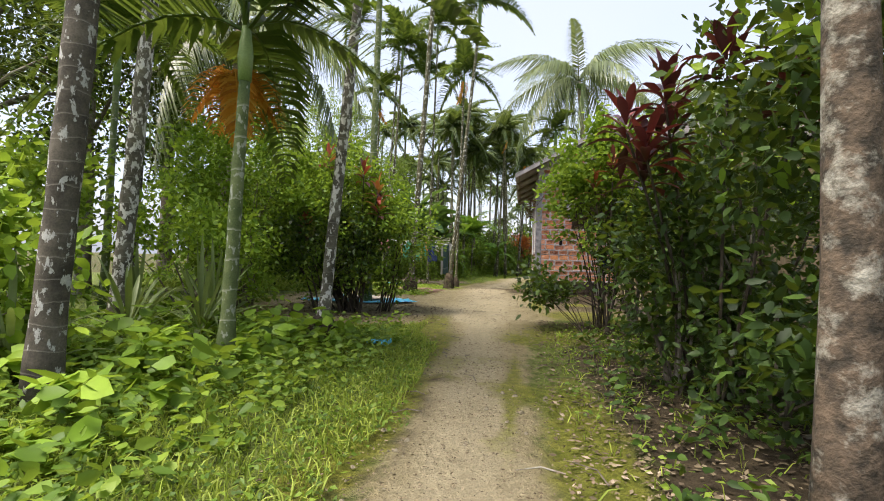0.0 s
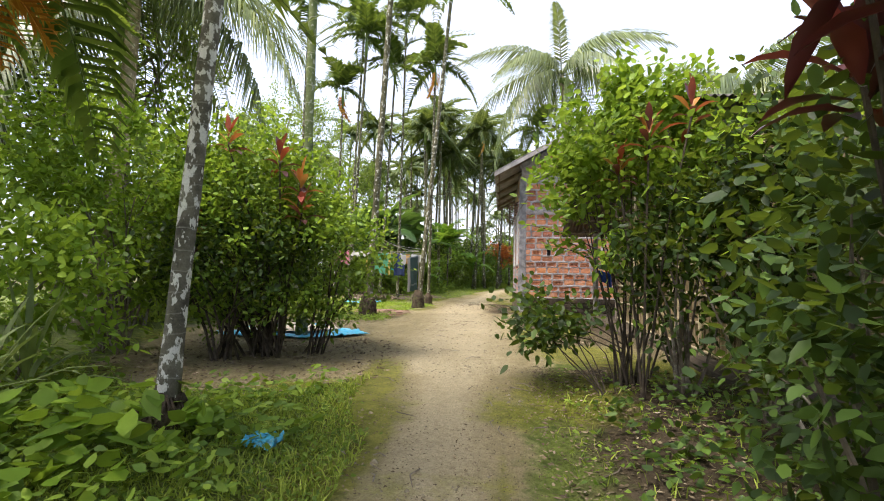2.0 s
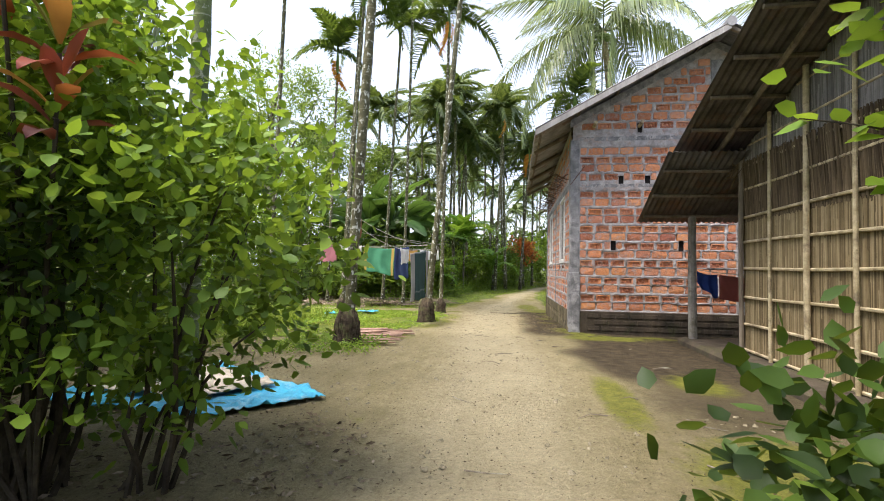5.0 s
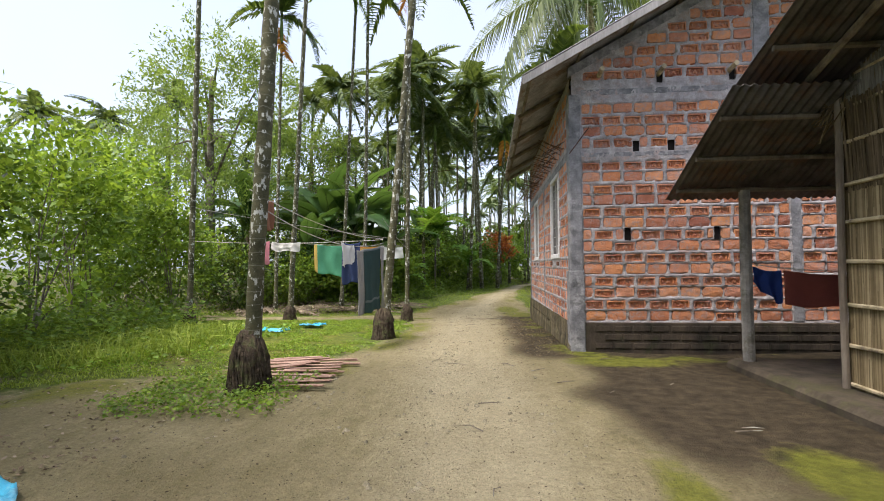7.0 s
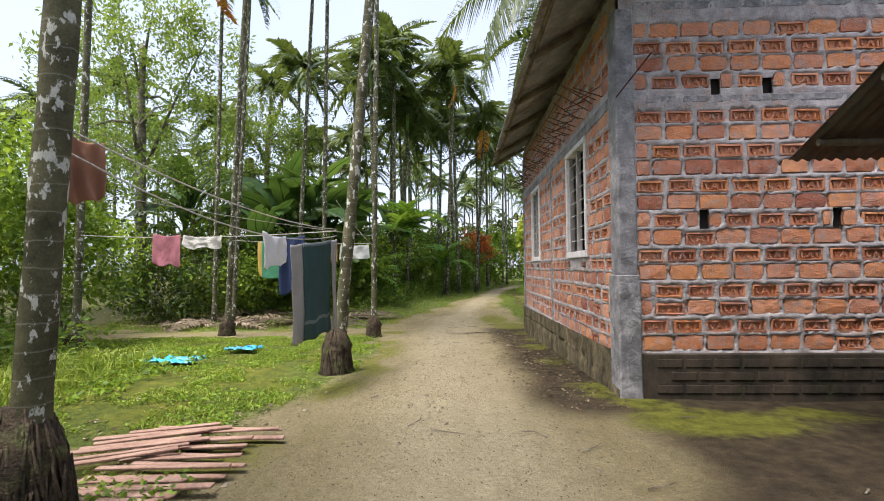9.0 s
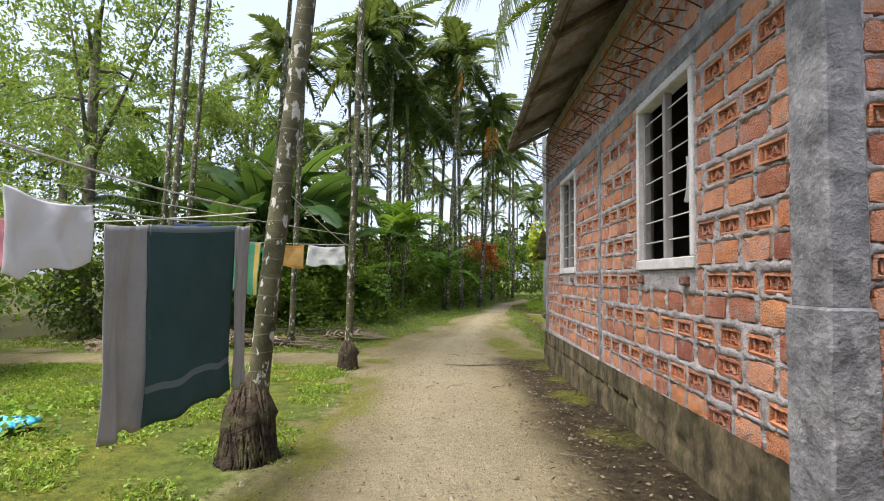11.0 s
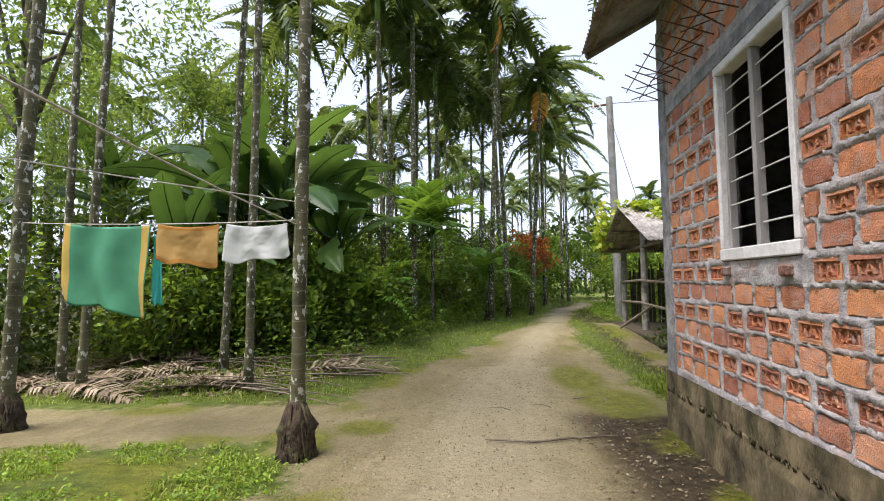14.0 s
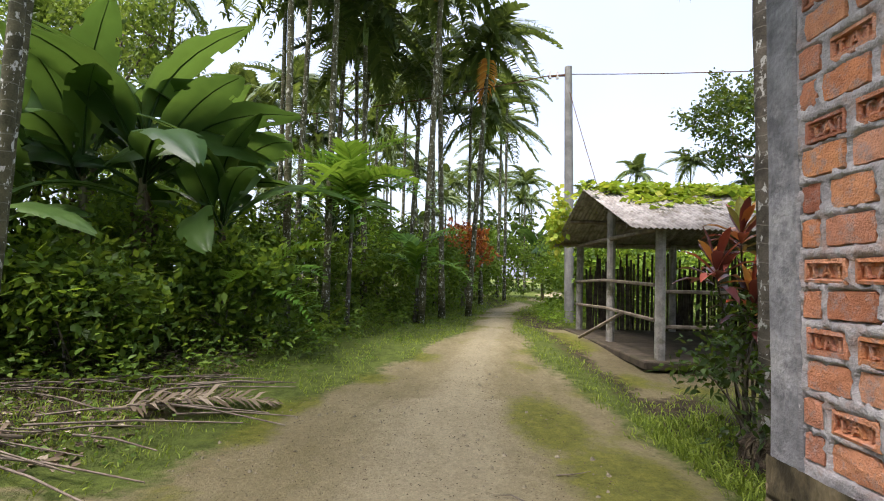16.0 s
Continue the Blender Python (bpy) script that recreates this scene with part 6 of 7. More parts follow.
shrub((3.7, 6.6), (0.4, 0.8, 0.45), 0.45, 2200, 40, 0.075, 0.045, M_LEAF_DARK, 112, "broad-leaved green weeds beside the earth track", stems=8)
shrub((3.85, 7.6), (0.5, 0.5, 1.05), 1.5, 5200, 100, 0.08, 0.045, M_LEAF_DARK, 124, "dense dark green shrub before the reed wall", stems=14, lit_young=900)
shrub((4.1, 2.6), (0.7, 0.7, 1.2), 1.2, 4500, 90, 0.09, 0.05, M_LEAF_DARK, 113, "leafy green shrub beside the earth track", stems=10)
shrub((5.6, 3.4), (1.2, 2.2, 2.0), 2.2, 7000, 130, 0.12, 0.07, M_LEAF_DARK, 114, "tall dark hedge of leaves", stems=14)

# blotched tree trunk right at the start of the track, and trees in the grove
def tree(at, h, rad, crown, n, clumps, L, W, mat, seed, label, bark=None, limbs=9, lean=(0, 0), spread=0.35):
    z0 = ground_at(*at)
    p = thing("tree", (at[0], at[1], z0), label, "tree")
    g = random.Random(seed)
    b = Build()
    base = Vector((at[0], at[1], z0))
    pts = [base + Vector((lean[0] * i / 10 + 0.05 * noise.noise((i * 0.7, seed, 0)), lean[1] * i / 10 + 0.05 * noise.noise((i * 0.7, seed, 5)), h * i / 10 - (0.15 if i == 0 else 0))) for i in range(11)]
    b.tube(pts, [rad * (1 - 0.55 * i / 10) * (1.25 if i == 0 else 1) for i in range(11)], 14, 0.12)
    C, vf = foliage(n, clumps, (at[0] + crown[0], at[1] + crown[1], z0 + crown[2]), crown[3:6], L, W, seed, 0.4, spread)
    order = list(range(len(C)))
    g.shuffle(order)
    for i in order[:limbs]:
        s = pts[g.randint(5, 10)]
        e = Vector(C[i])
        b.tube([s, s.lerp(e, 0.5) + Vector((0, 0, 0.2)), e], [rad * 0.35, rad * 0.2, rad * 0.06], 6)
    part("trunk", b.mesh("t", True), bark or M_BARK, p)
    tagged(part("crown", tri_mesh("crown", *vf), mat, p), kind="stuff")
    return p


tree((2.88, 2.56), 5.2, 0.105, (1.1, 0.6, 5.5, 2.2, 2.4, 1.5), 9000, 150, 0.12, 0.07, M_LEAF_DARK, 201, "tree with blotched pale grey-brown trunk at the track's edge", M_BARK_PALE)
tree((-7.6, 10.2), 6.5, 0.16, (0, 0, 4.6, 1.9, 1.6, 2.8), 9000, 150, 0.13, 0.07, M_LEAF_DARK, 202, "dark leafy tree behind the palms", spread=0.4)
tree((-9.6, 9.4), 7.0, 0.18, (0, 0, 5.0, 2.2, 1.8, 3.2), 9000, 150, 0.14, 0.075, M_LEAF_DARK, 209, "dark leafy tree behind the palms", spread=0.4)
tree((-6.4, 13.2), 7.5, 0.15, (0, 0, 5.4, 1.9, 1.3, 2.8), 7000, 120, 0.14, 0.07, M_LEAF, 210, "leafy green tree behind the shrubs", spread=0.4)
tree((-8.3, 8.2), 6.5, 0.22, (0, 0, 5.4, 3.4, 3.4, 3.2), 5000, 110, 0.15, 0.08, M_LEAF, 203, "leafy green tree behind the palms")
tree((-9.0, 14.5), 7.0, 0.22, (0, 0, 5.2, 3.6, 3.4, 3.2), 9000, 160, 0.16, 0.08, M_LEAF, 204, "leafy green tree behind the shrubs")
tree((-10.0, 29.0), 9.0, 0.2, (0.2, 0, 7.0, 3.2, 3.0, 3.8), 20000, 190, 0.17, 0.06, M_FEATHER, 205, "tall tree with light feathery foliage", spread=0.40)
tree((-16.5, 36.0), 9.0, 0.2, (0, 0, 6.0, 3.6, 3.2, 3.6), 20000, 180, 0.20, 0.07, M_FEATHER, 206, "tall tree with light feathery foliage", spread=0.42)
tree((-7.5, 33.5), 7.0, 0.15, (0, 0, 5.6, 2.2, 2.2, 2.6), 16000, 140, 0.16, 0.065, M_FEATHER, 207, "tree with light feathery foliage", spread=0.36)
tree((21.5, 55.0), 9.5, 0.35, (0, 0, 11.4, 4.2, 4.0, 4.0), 12000, 220, 0.30, 0.18, M_LEAF_DARK, 208, "broad round leafy tree beyond the shed", spread=0.5)

# thickets
TH = [(-5.8, 27.9, 1.3, 0.7, 0.8), (-7.8, 26.6, 1.4, 0.8, 0.9), (-9.8, 22.4, 2.0, 1.8, 2.1), (-6.9, 21.6, 1.3, 1.3, 1.35), (6.2, 36.0, 2.2, 1.2, 1.1), (10.0, 32.5, 1.6, 3.0, 1.5), (-6.3, 14.6, 1.7, 1.7, 1.6), (-6.6, 17.6, 1.7, 1.7, 1.7), (-8.0, 20.4, 2.0, 1.8, 2.0), (-5.2, 12.2, 1.2, 1.2, 1.2), (-9.5, 24.0, 2.2, 2.2, 1.6), (-7.4, 28.8, 2.0, 1.4, 1.5),
      (-5.0, 30.4, 1.5, 1.2, 1.1), (-3.0, 34.8, 1.3, 1.2, 1.1), (-5.6, 33.4, 2.0, 1.6, 1.5), (-1.0, 36.8, 1.3, 1.3, 1.0), (-3.6, 38.0, 2.2, 1.8, 1.6), (0.2, 39.6, 1.2, 1.5, 1.1),
      (1.1, 43.4, 1.1, 1.8, 1.25), (2.2, 47.5, 1.4, 2.0, 1.4), (-8.6, 38.5, 2.6, 2.2, 2.2), (-1.8, 43.0, 2.0, 2.0, 1.8), (5.6, 38.6, 1.6, 1.8, 0.9), (7.2, 43.0, 2.2, 2.2, 1.5), (8.6, 48.0, 3.0, 2.4, 2.0), (3.6, 53.0, 3.4, 2.4, 2.0), (-12.5, 27.5, 2.8, 2.6, 2.4), (9.5, 37.0, 2.2, 3.0, 1.3), (-4.3, 28.5, 1.0, 0.6, 0.75), (-3.0, 30.3, 1.1, 0.8, 0.8)]
for i, (x, y, a, b, h) in enumerate(TH):
    d = max(0, y - 26) / 20
    shrub((x, y), (a, b, h), h * 1.02, int(3900 + 1600 * a), 85 + int(24 * a), 0.12 + 0.05 * d, 0.068 + 0.03 * d, (M_LEAF, M_LEAF_DARK, M_LEAF, M_LEAF, M_LEAF)[i % 5], 300 + i, "dense green thicket beside the track", "thicket", stems=8, lit_young=2400 if i in (6, 7, 8, 9) else 700 if i % 2 == 0 else 300, cat="thicket", spread=0.3)
for k in range(26):
    x = -34 + k * 2.9
    shrub((x, 70 + 6 * math.sin(k * 1.7)), (3.2, 2.4, 3.0 + 1.2 * math.sin(k * 2.3)), 3.0, 1700, 60, 0.44, 0.28, (M_LEAF_DARK, M_LEAF)[k % 2], 400 + k, "far green tree belt", "far_thicket", stems=3, cat="thicket", group="far tree belt", spread=0.6)
rb = shrub((1.5, 41.3), (0.8, 0.8, 0.8), 2.3, 2600, 60, 0.19, 0.07, M_ORANGE, 330, "shrub with orange-red leaves at the bend", stems=16)
cordyline((3.3, 26.7), ((0.05, 0.1, 1.85), (-0.25, 0.0, 1.5), (0.3, -0.2, 1.6), (0.0, -0.15, 1.2)), M_REDGREEN, 51, "red-leaved cordyline beside the house corner", 0.42, 0.1, 22)
shrub((3.25, 26.4), (0.5, 0.55, 0.6), 0.6, 2400, 50, 0.08, 0.04, M_LEAF_DARK, 331, "dark shrub at the house corner", stems=10)


# ---- banana plants ----
def banana_leaf(L, W, seed):
    g = random.Random(seed)
    n, k = 22, 4
    vs, fs = [], []
    for i in range(n + 1):
        t = i / n
        x = L * (t - 0.10 * t ** 3)
        z = L * (0.30 * t - 0.72 * t ** 2.4)
        w = 0.5 * W * max(0.08, 1 - abs(2 * (t - 0.2) / 0.8 - 1) ** 3.2) ** 0.85 if t > 0.2 else 0.035 * W
        for s in range(-k, k + 1):
            q = s / k
            tear = (0.06 * noise.noise((i * 1.9, s * 0.2, seed)) if abs(q) > 0.6 else 0)
            vs.append((x + 0.10 * abs(q) * W * (1 - t) + tear * W, w * q, z + 0.16 * W * abs(q) * (1 - abs(q)) - 0.05 * W * q * q - 0.03 * abs(q) * noise.noise((i * 0.8, q * 2, seed + 3))))
    m = 2 * k + 1
    for i in range(n):
        for s in range(2 * k):
            if (s in (0, 2 * k - 1) or s in (1, 2 * k - 2)) and g.random() < (0.16 if s in (0, 2 * k - 1) else 0.06) and i > 5:
                continue
            fs.append((i * m + s, i * m + s + 1, (i + 1) * m + s + 1, (i + 1) * m + s))
    b = Build().add(vs, fs)
    b.tube([(L * (t - 0.10 * t ** 3), 0, L * (0.30 * t - 0.72 * t ** 2.4) - 0.012) for t in np.linspace(0, 0.97, 10)], [0.028 * (1 - 0.85 * t) for t in np.linspace(0, 1, 10)], 5)
    me = b.mesh("leaf", True)
    me.materials.append(M_BANANA)
    return me


BAN = [banana_leaf(2.4, 0.60, s) for s in (1, 2, 3, 4, 5)]
DEADBAN = banana_leaf(1.5, 0.16, 9)
DEADBAN.materials.clear()
DEADBAN.materials.append(M_DEADFROND)


def banana(at, h, n, seed, scale=1.0, label="banana plant with broad torn green leaves"):
    g = random.Random(seed)
    p = thing("banana_plant", (at[0], at[1], ground_at(*at)), label, "banana plant", "banana clumps")
    pts = stem_points(h, (g.uniform(-0.25, 0.25), g.uniform(-0.2, 0.2)), 0.05)
    part("pseudostem", Build().tube(pts, [0.095 * scale * (1 - 0.5 * i / 14) for i in range(15)], 10, 0.15).mesh("s", True), M_BANSTEM).parent = p
    for k in range(n):
        q = k / n
        put_frond(p, BAN[k % 5], pts[-1] - Vector((0, 0, 0.3 * q)), 137.5 * k + g.uniform(-25, 25), 84 - 74 * q + g.uniform(-10, 10), scale * g.uniform(0.8, 1.1), "leaf", g.uniform(-55, 55))
    for k in range(5):
        put_frond(p, DEADBAN, pts[-2], g.uniform(0, 360), -74, scale * g.uniform(0.7, 1.0), "dead_leaf")
    return p


for k, (x, y, h, n, s) in enumerate(((-4.75, 30.4, 2.9, 13, 1.25), (-3.5, 31.0, 2.1, 11, 0.95), (-5.5, 30.5, 2.8, 13, 1.2), (-6.2, 29.9, 1.5, 8, 0.85), (-4.1, 31.8, 2.7, 10, 1.1), (-9.0, 30.6, 3.2, 9, 1.15), (-10.2, 31.8, 2.6, 8, 1.0), (-6.6, 30.8, 2.7, 8, 1.05), (-7.2, 36.0, 3.0, 8, 1.1), (-2.9, 37.2, 2.6, 8, 1.0), (-5.6, 28.2, 1.8, 7, 0.85), (6.3, 50.0, 2.6, 8, 1.0))):
    banana((x, y), h, n, 500 + k, s)


# ---- strap-leaved clumps ----
def strap(at, n, L, W, seed, label="clump of long pale strap leaves"):
    z0 = ground_at(*at)
    p = thing("strap_leaf_plant", (at[0], at[1], z0), label, "strap-leaf plant", "strap-leaf plants")
    rosette(p, (at[0], at[1], z0 + 0.12), n, L, W, M_STRAP, seed, (18, 78), "strap_leaf", True)


for k, (x, y, n, L) in enumerate(((-1.95, 6.1, 26, 1.0), (-2.4, 5.5, 22, 0.95), (-2.3, 7.2, 20, 0.9), (-2.2, 6.7, 24, 1.0), (-2.9, 6.2, 20, 0.9), (-2.0, 3.9, 20, 0.95), (-3.4, 31.0, 22, 0.9), (-2.5, 31.6, 20, 0.9), (4.3, 36.4, 16, 0.8))):
    strap((x, y), n, L, 0.055, 600 + k)


# ---- ground cover ----
def scatter(n, x0, x1, y0, y1, seed, keep):
    g = np.random.default_rng(seed)
    x, y = g.uniform(x0, x1, n), g.uniform(y0, y1, n)
    k = keep(x, y, g.random(n))
    x, y = x[k], y[k]
    return np.stack([x, y, ground_z(x, y) + 0.004], 1), g


def patchy(x, y, f=1.3):
    return np.array([noise.noise((a * f, b * f, 2.0)) for a, b in zip(x, y)])


def on_grass(margin=0.0, drop=0.0):
    def keep(x, y, u):
        e = road_edge(x, y) + 0.22 * patchy(x, y, 1.1)
        out = (x < WX - 0.1) | (x > EX) | (y < GY - 0.2) | (y > FY + 0.1)
        clear = ~((x > 3.9) & (x < 8.7) & (y > 7.8) & (y < 17.2)) & ~((x > 3.6) & (x < 8.4) & (y > 29.4) & (y < 34.2))
        bare = np.hypot((x + 1.4) / 1.9, (y - 9.7) / 2.0) < 1
        return (e > margin) & out & clear & (u > drop) & ~(bare & (u < 0.93))
    return keep


def grass_patch(name, n, x0, x1, y0, y1, seed, L, W, label, margin=0.0, bend=0.35, mat=None, patch=None):
    P, g = scatter(n, x0, x1, y0, y1, seed, on_grass(margin))
    if patch is not None:
        P = P[patchy(P[:, 0], P[:, 1], 1.7) + 0.4 * patchy(P[:, 0], P[:, 1], 6.0) + 0.25 * (P[:, 0] < -3.2) > patch]
    m = len(P)
    D = np.stack([g.normal(size=m) * 0.45, g.normal(size=m) * 0.45, np.ones(m)], 1)
    v, f = blades(P, D, L * g.uniform(0.4, 1.25, m), W, bend)
    return tagged(part(name, tri_mesh(name, v, f), mat or M_GRASS), label, "grass", kind="stuff")


def weed_patch(name, n, x0, x1, y0, y1, seed, L, W, h, label, mat, margin=0.15, cond=None):
    P, g = scatter(n, x0, x1, y0, y1, seed, on_grass(margin))
    if cond is not None:
        P = P[cond(P)]
    m = len(P)
    per = 7
    hh = h * g.uniform(0.3, 1.2, m)
    Pr = np.repeat(P, per, 0) + np.stack([g.normal(size=m * per) * 0.06, g.normal(size=m * per) * 0.06, np.repeat(hh, per) * g.uniform(0.25, 1, m * per)], 1)
    a = g.uniform(0, 6.28, m * per)
    D = np.stack([np.cos(a), np.sin(a), g.normal(size=m * per) * 0.35 + 0.15], 1)
    v, f = leaves(Pr, D, L * g.uniform(0.5, 1.3, m * per), W * g.uniform(0.6, 1.2, m * per), 0.3, 0.2, y1 < 12 and L > 0.07)
    return tagged(part(name, tri_mesh(name, v, f), mat), label, "weeds", kind="stuff")


grass_patch("verge_grass", 36000, -3.4, 0.9, 0.5, 9.0, 801, 0.13, 0.009, "uneven green grass and weeds beside the track")
grass_patch("verge_grass", 900, 2.1, 4.0, 0.5, 8.4, 802, 0.12, 0.009, "thin grass and weeds beside the track")
grass_patch("lawn_grass", 90000, -7.5, 0.0, 14.0, 24.5, 803, 0.065, 0.010, "short bright patchy lawn grass under the palms", 0.0, patch=0.02)
grass_patch("verge_grass", 30000, -3.2, 4.2, 25.2, 40.0, 804, 0.075, 0.011, "green verge grass along the track", 0.0, patch=-0.12)
grass_patch("verge_grass", 9000, -9.0, -2.5, 24.9, 29.0, 805, 0.10, 0.012, "grass at the edge of the grove", 0.2)
grass_patch("verge_grass", 7000, -1.0, 9.0, 38.0, 52.0, 806, 0.14, 0.02, "green verge grass along the track", 0.0)
grass_patch("tall_grass", 9000, -8.5, -3.2, 12.6, 19.0, 807, 0.42, 0.014, "tall rank grass at the thicket's edge", 0.6, 0.5)
grass_patch("grass_tuft", 2600, 2.5, 3.4, 25.4, 27.4, 808, 0.13, 0.012, "grass tufts by the house corner", 0.1)
weed_patch("broadleaf_weeds", 1300, -4.2, 0.3, 1.6, 8.6, 811, 0.09, 0.055, 0.26, "broad-leaved green weeds beside the earth track", M_LEAF, 0.35)
weed_patch("broadleaf_weeds", 190, -3.4, -0.3, 2.2, 7.0, 812, 0.19, 0.13, 0.42, "large-leaved bright weeds", M_LEAF_LIGHT, 0.9)
weed_patch("broadleaf_weeds", 260, 2.5, 4.2, 1.2, 8.2, 813, 0.085, 0.055, 0.24, "broad-leaved green weeds beside the earth track", M_LEAF_DARK, 0.25)
weed_patch("low_weeds", 3100, -3.0, 1.0, 1.2, 9.0, 814, 0.045, 0.026, 0.10, "small-leaved creeping weeds", M_LEAF, 0.02)
weed_patch("low_weeds", 190, 2.2, 3.8, 1.2, 9.0, 815, 0.05, 0.03, 0.12, "small-leaved creeping weeds", M_LEAF, 0.0)
weed_patch("grove_weeds", 3300, -9.5, 1.4, 27.4, 40.0, 816, 0.12, 0.055, 0.62, "green undergrowth along the grove", M_LEAF, 1.3)
weed_patch("grove_weeds", 2200, -6.0, 2.4, 25.6, 42.0, 817, 0.06, 0.035, 0.16, "low weeds along the track", M_LEAF, 0.5)
weed_patch("thicket_weeds", 2200, -9.0, -3.4, 12.8, 21.0, 818, 0.11, 0.06, 0.55, "tangled green weeds at the thicket", M_LEAF, 1.2, lambda P: P[:, 0] < -4.1 - 0.12 * (P[:, 1] - 14))
weed_patch("lawn_weeds", 700, -7.0, -2.6, 13.5, 20.0, 820, 0.075, 0.05, 0.16, "broad-leaved weeds in the lawn", M_LEAF_LIGHT, 0.5)
weed_patch("lawn_creepers", 6500, -6.5, -0.6, 15.6, 24.2, 830, 0.036, 0.026, 0.05, "low bright creeping weeds in the lawn", M_LEAF_LIGHT, 0.0, lambda P: patchy(P[:, 0], P[:, 1], 1.7) + 0.4 * patchy(P[:, 0], P[:, 1], 6.0) > -0.05)
weed_patch("foot_weeds", 420, -2.5, -0.85, 14.05, 15.4, 829, 0.05, 0.03, 0.12, "weeds round a palm foot", M_LEAF, -3.0)
weed_patch("verge_weeds", 900, 3.1, 6.5, 34.3, 44.0, 819, 0.10, 0.05, 0.4, "weeds round the pole", M_LEAF_LIGHT, 0.7)

M_CRUMB = leafy("dark_leaf_bits", [(0.1, (0.04, 0.03, 0.018)), (0.5, (0.10, 0.078, 0.045)), (0.9, (0.22, 0.18, 0.11))], 0.9, 0.0)
# leaf litter, twigs and crumbs of earth
def litter(name, n, x0, x1, y0, y1, seed, L, cond, label, mat=None):
    g = np.random.default_rng(seed)
    x, y = g.uniform(x0, x1, n), g.uniform(y0, y1, n)
    k = cond(x, y)
    x, y = x[k], y[k]
    P = np.stack([x, y, ground_z(x, y) + 0.012], 1)
    a = g.uniform(0, 6.28, len(x))
    D = np.stack([np.cos(a), np.sin(a), 0.12 * g.normal(size=len(x))], 1)
    v, f = leaves(P, D, L * g.uniform(0.4, 1.3, len(x)), L * 0.4, 0.3, 0.0)
    tagged(part(name, tri_mesh(name, v, f), mat or M_LITTER), label, "leaf litter", kind="stuff")


litter("leaf_litter", 1000, 2.0, 4.3, 1.0, 9.6, 821, 0.055, lambda x, y: road_edge(x, y) > -0.1, "dry fallen leaves under the shrubs")
litter("dark_litter", 4200, 2.0, 4.3, 1.0, 9.6, 831, 0.05, lambda x, y: road_edge(x, y) > -0.2, "dark rotting leaves under the shrubs", M_CRUMB)
litter("leaf_litter", 1900, -3.2, 0.4, 7.6, 11.4, 822, 0.06, lambda x, y: np.hypot((x + 1.4) / 1.8, (y - 9.6) / 2.0) < 1.1, "dry fallen leaves under the shrubs")
litter("yard_litter", 1900, -4.2, -1.0, 12.4, 17.4, 832, 0.05, lambda x, y: patchy(x, y, 1.2) > -0.15, "dry leaf bits and straw on the bare earth")
litter("leaf_litter", 5200, -9.0, -2.2, 25.4, 31.0, 823, 0.13, lambda x, y: road_edge(x, y) > 0.5, "dry fallen leaves at the grove's edge")
litter("earth_crumbs", 9000, 0.0, 2.8, 1.0, 9.5, 824, 0.026, lambda x, y: np.abs(road_edge(x, y)) < 0.55, "dry leaf bits and crumbs on the track", M_CRUMB)
litter("earth_crumbs", 15000, -1.8, 4.2, 9.0, 29.0, 825, 0.024, lambda x, y: (road_edge(x, y) < 0.2) & ((x < 1.9) | (y < 12)), "dry leaf bits on the track", M_CRUMB)
litter("house_litter", 1600, 1.2, 2.15, 17.0, 25.0, 826, 0.045, lambda x, y: x > 1.2 + 0.3 * np.sin(y * 3), "dry leaves and grit along the plinth", M_CRUMB)
r = random.Random(33)
for k in range(24):
    x, y = (r.uniform(-7.2, -2.4), r.uniform(25.7, 28.0)) if k < 20 else (r.uniform(-7.0, -3.2), r.uniform(24.9, 25.8))
    ob = new("fallen_frond", DEAD_F[k % 3])
    ob.matrix_basis = pose(x, y, ground_at(x, y) + 0.05 + 0.03 * (k % 4), r.uniform(-6, 6), r.uniform(-6, 3), r.uniform(0, 360)) @ Matrix.Scale(r.uniform(0.55, 0.95), 4)
    tagged(ob, "dead grey-brown palm frond lying on the ground", "dead frond", "fallen fronds")
for k in range(60):
    x, y, a, ln = r.uniform(-7.5, -2.0), r.uniform(25.7, 28.2), r.uniform(-0.5, 0.5), r.uniform(0.8, 1.9)
    z = ground_at(x, y) + r.uniform(0.03, 0.12)
    b = Build().tube([(x, y, z), (x + 0.5 * ln * math.cos(a), y + 0.5 * ln * math.sin(a), z + 0.03), (x + ln * math.cos(a), y + ln * math.sin(a), z)], [0.012, 0.010, 0.006], 5)
    tagged(part("dry_stick", b, M_DEADSTICK), "dry grey stick lying among dead fronds", "stick", "dry sticks by the grove")
for k in range(60):
    on_track = k < 34
    x, y = (r.uniform(-0.2, 3.2), r.uniform(9.5, 26.0)) if on_track else (r.uniform(0.5, 2.4), r.uniform(2.2, 9.0))
    if on_track and y > 17 and x > 1.6:
        x -= 1.4
    b = Build()
    ln = r.uniform(0.08, 0.32)
    a = r.uniform(0, 6.28)
    z = ground_at(x, y) + 0.012
    b.tube([(x, y, z), (x + 0.5 * ln * math.cos(a), y + 0.5 * ln * math.sin(a), z + 0.012), (x + ln * math.cos(a + 0.3), y + ln * math.sin(a + 0.3), z)], [0.006, 0.005, 0.002], 4)
    tagged(part("twig", b, M_BARK), "small dry twig lying on the earth track", "twig", "twigs on the track")
tw = Build().tube([(x, y, ground_at(x, y) + 0.02) for x, y in ((0.35, 24.0), (0.8, 23.98), (1.15, 24.15), (1.6, 24.3))], [0.006, 0.012, 0.010, 0.005], 5)
tagged(part("fallen_branch", tw, M_BARK), "long thin fallen branch across the track", "branch")
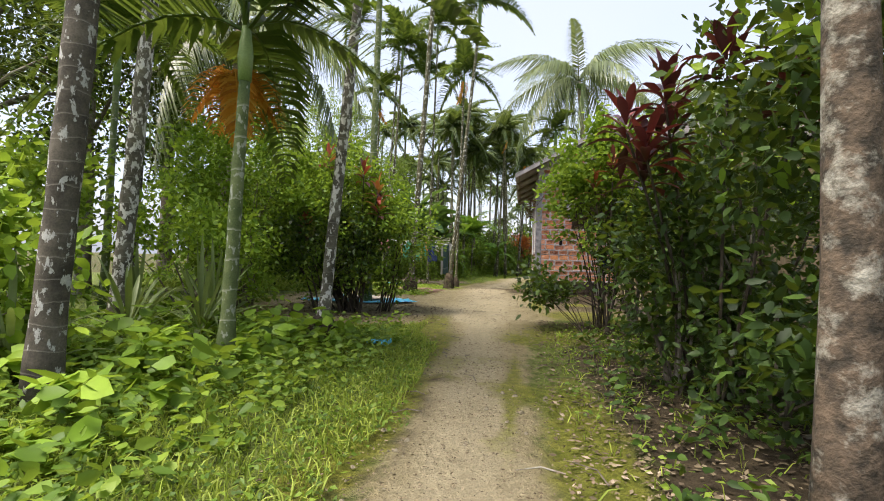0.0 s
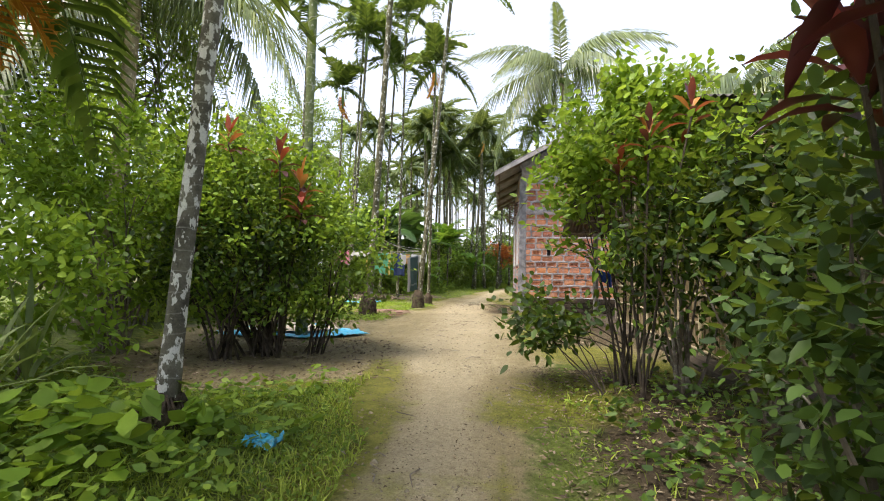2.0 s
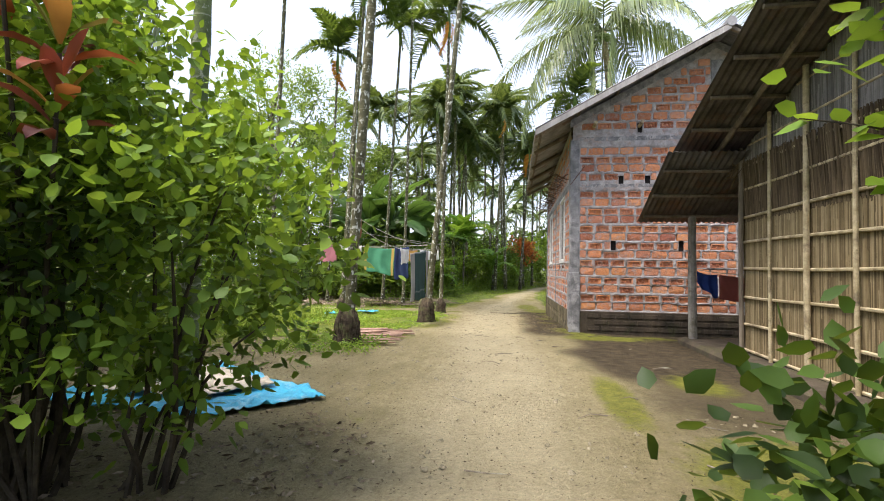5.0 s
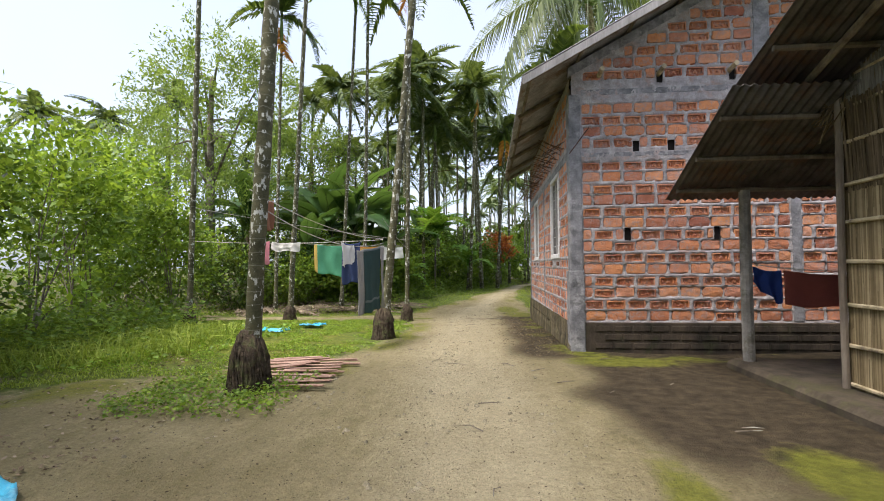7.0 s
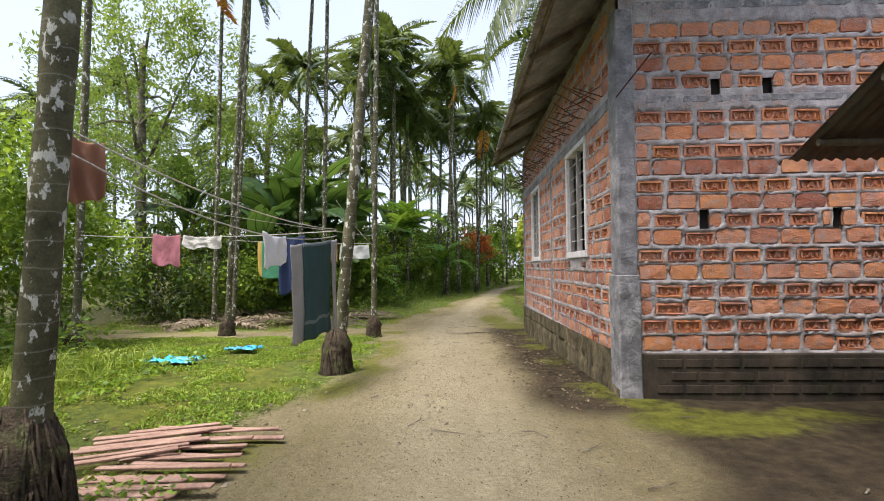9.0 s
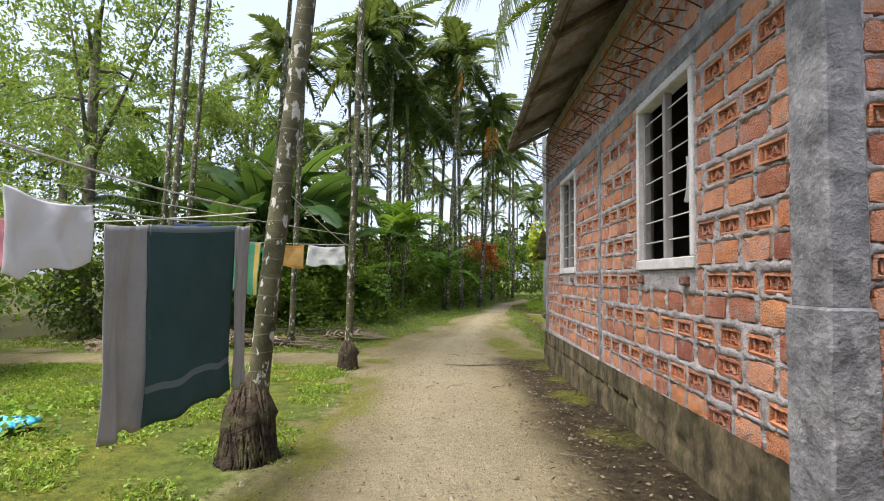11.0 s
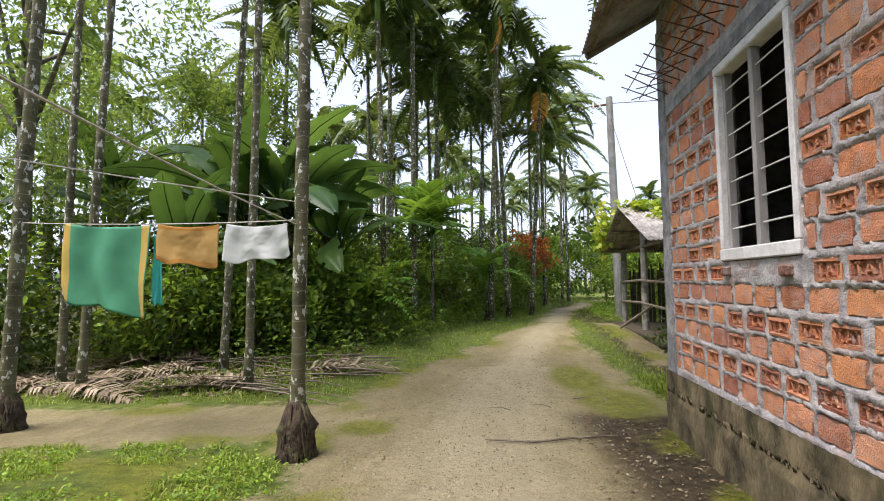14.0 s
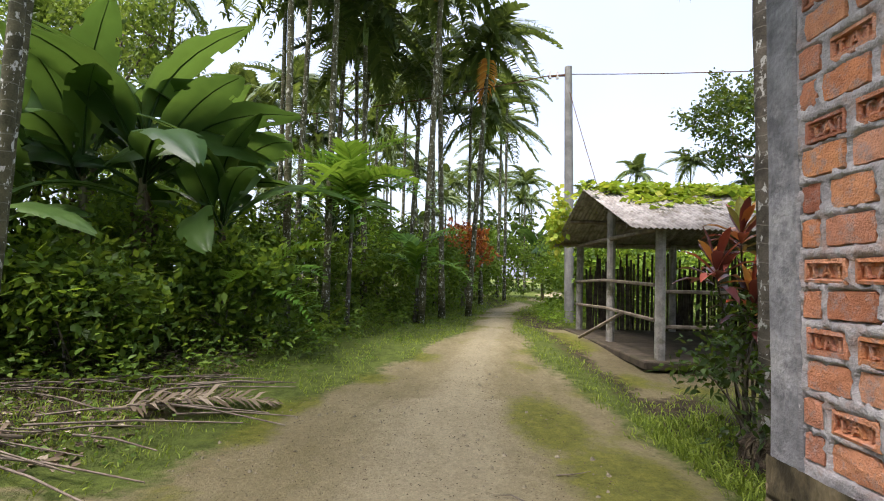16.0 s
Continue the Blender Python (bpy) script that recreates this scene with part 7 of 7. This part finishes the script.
leaf = rosette(None, (-1.7, 32.0, 0.2), 5, 0.5, 0.28, M_VINE, 71, (10, 40), "yellow_leaf")
tagged(leaf, "large yellowed leaf lying on the verge", "fallen leaf")

# vine on the shed roof
def vine_patch():
    g = np.random.default_rng(91)
    n = 2600
    x = g.uniform(SX0, SX1, n)
    q = np.abs(g.normal(size=n)) * 0.5
    y = SRY + np.where(g.random(n) < 0.6, -1, 1) * q
    keep = (np.array([noise.noise((a * 1.6, b * 1.6, 3)) for a, b in zip(x, y)]) > -0.22)
    x, y = x[keep], y[keep]
    z = SRZ - (SRZ - SEZ) / 2.48 * np.abs(y - SRY) + 0.06 + 0.12 * g.random(len(x)) * (np.abs(y - SRY) < 0.6)
    P = np.stack([x, y, z], 1)
    a = g.uniform(0, 6.28, len(x))
    v, f = leaves(P, np.stack([np.cos(a), np.sin(a), 0.2 * g.normal(size=len(x))], 1), 0.15, 0.14, 0.2, 0.1)
    tagged(part("roof_vine", tri_mesh("roof_vine", v, f), M_VINE, shed, "yellow-green gourd vine over the roof"), kind="stuff")
    m = 420
    y = g.uniform(33.2, 34.3, m)
    P = np.stack([SX0 + g.normal(size=m) * 0.12, y, SEZ + 0.4 + (34.2 - y) * 0.35 + g.normal(size=m) * 0.28], 1)
    v, f = leaves(P, g.normal(size=(m, 3)), 0.15, 0.13)
    tagged(part("roof_vine", tri_mesh("roof_vine", v, f), M_VINE, shed), kind="stuff")


vine_patch()

# clods and small stones pressed into the bare earth
M_CLOD = surface("earth_clod", (0.10, 0.088, 0.055), (0.24, 0.21, 0.14), 30, 0.95, 0.6, 90)


def clods():
    g = np.random.default_rng(55)
    n = 9500
    x, y = g.uniform(-1.9, 4.0, n), g.uniform(1.5, 30, n)
    k = (road_edge(x, y) < 0.15) & ((x < 1.8) | (y < 12)) & ((x < WX - 0.05) | (y < GY - 0.1) | (y > FY + 0.1)) & ~((x > 3.8) & (y > 8) & (y < 16.6)) & (patchy(x, y, 1.4) + 0.5 * patchy(x, y, 5.0) > 0.05)
    x, y = x[k], y[k]
    m = len(x)
    s = 0.006 + 0.018 * g.random(m) ** 3
    P = np.stack([x, y, ground_z(x, y) + 0.001], 1)
    ring = [(math.cos(a), math.sin(a), 0.0) for a in np.linspace(0, 2 * math.pi, 5, endpoint=False)] + [(0.55 * math.cos(a + 0.6), 0.55 * math.sin(a + 0.6), 0.6) for a in np.linspace(0, 2 * math.pi, 5, endpoint=False)] + [(0, 0, 0.75)]
    base = np.array(ring)
    v = (P[:, None, :] + base[None] * s[:, None, None] * (1 + 0.35 * g.normal(size=(m, 11, 1)).clip(-1.5, 1.5))).reshape(-1, 3)
    t = []
    for i in range(5):
        j = (i + 1) % 5
        t += [(i, j, 5 + i), (j, 5 + j, 5 + i), (5 + i, 5 + j, 10)]
    f = np.concatenate([11 * np.arange(m)[:, None] + np.array(q) for q in t])
    tagged(part("earth_clods", tri_mesh("earth_clods", v, f), M_CLOD), "small clods and stones on the bare earth", "clods", kind="stuff")


clods()
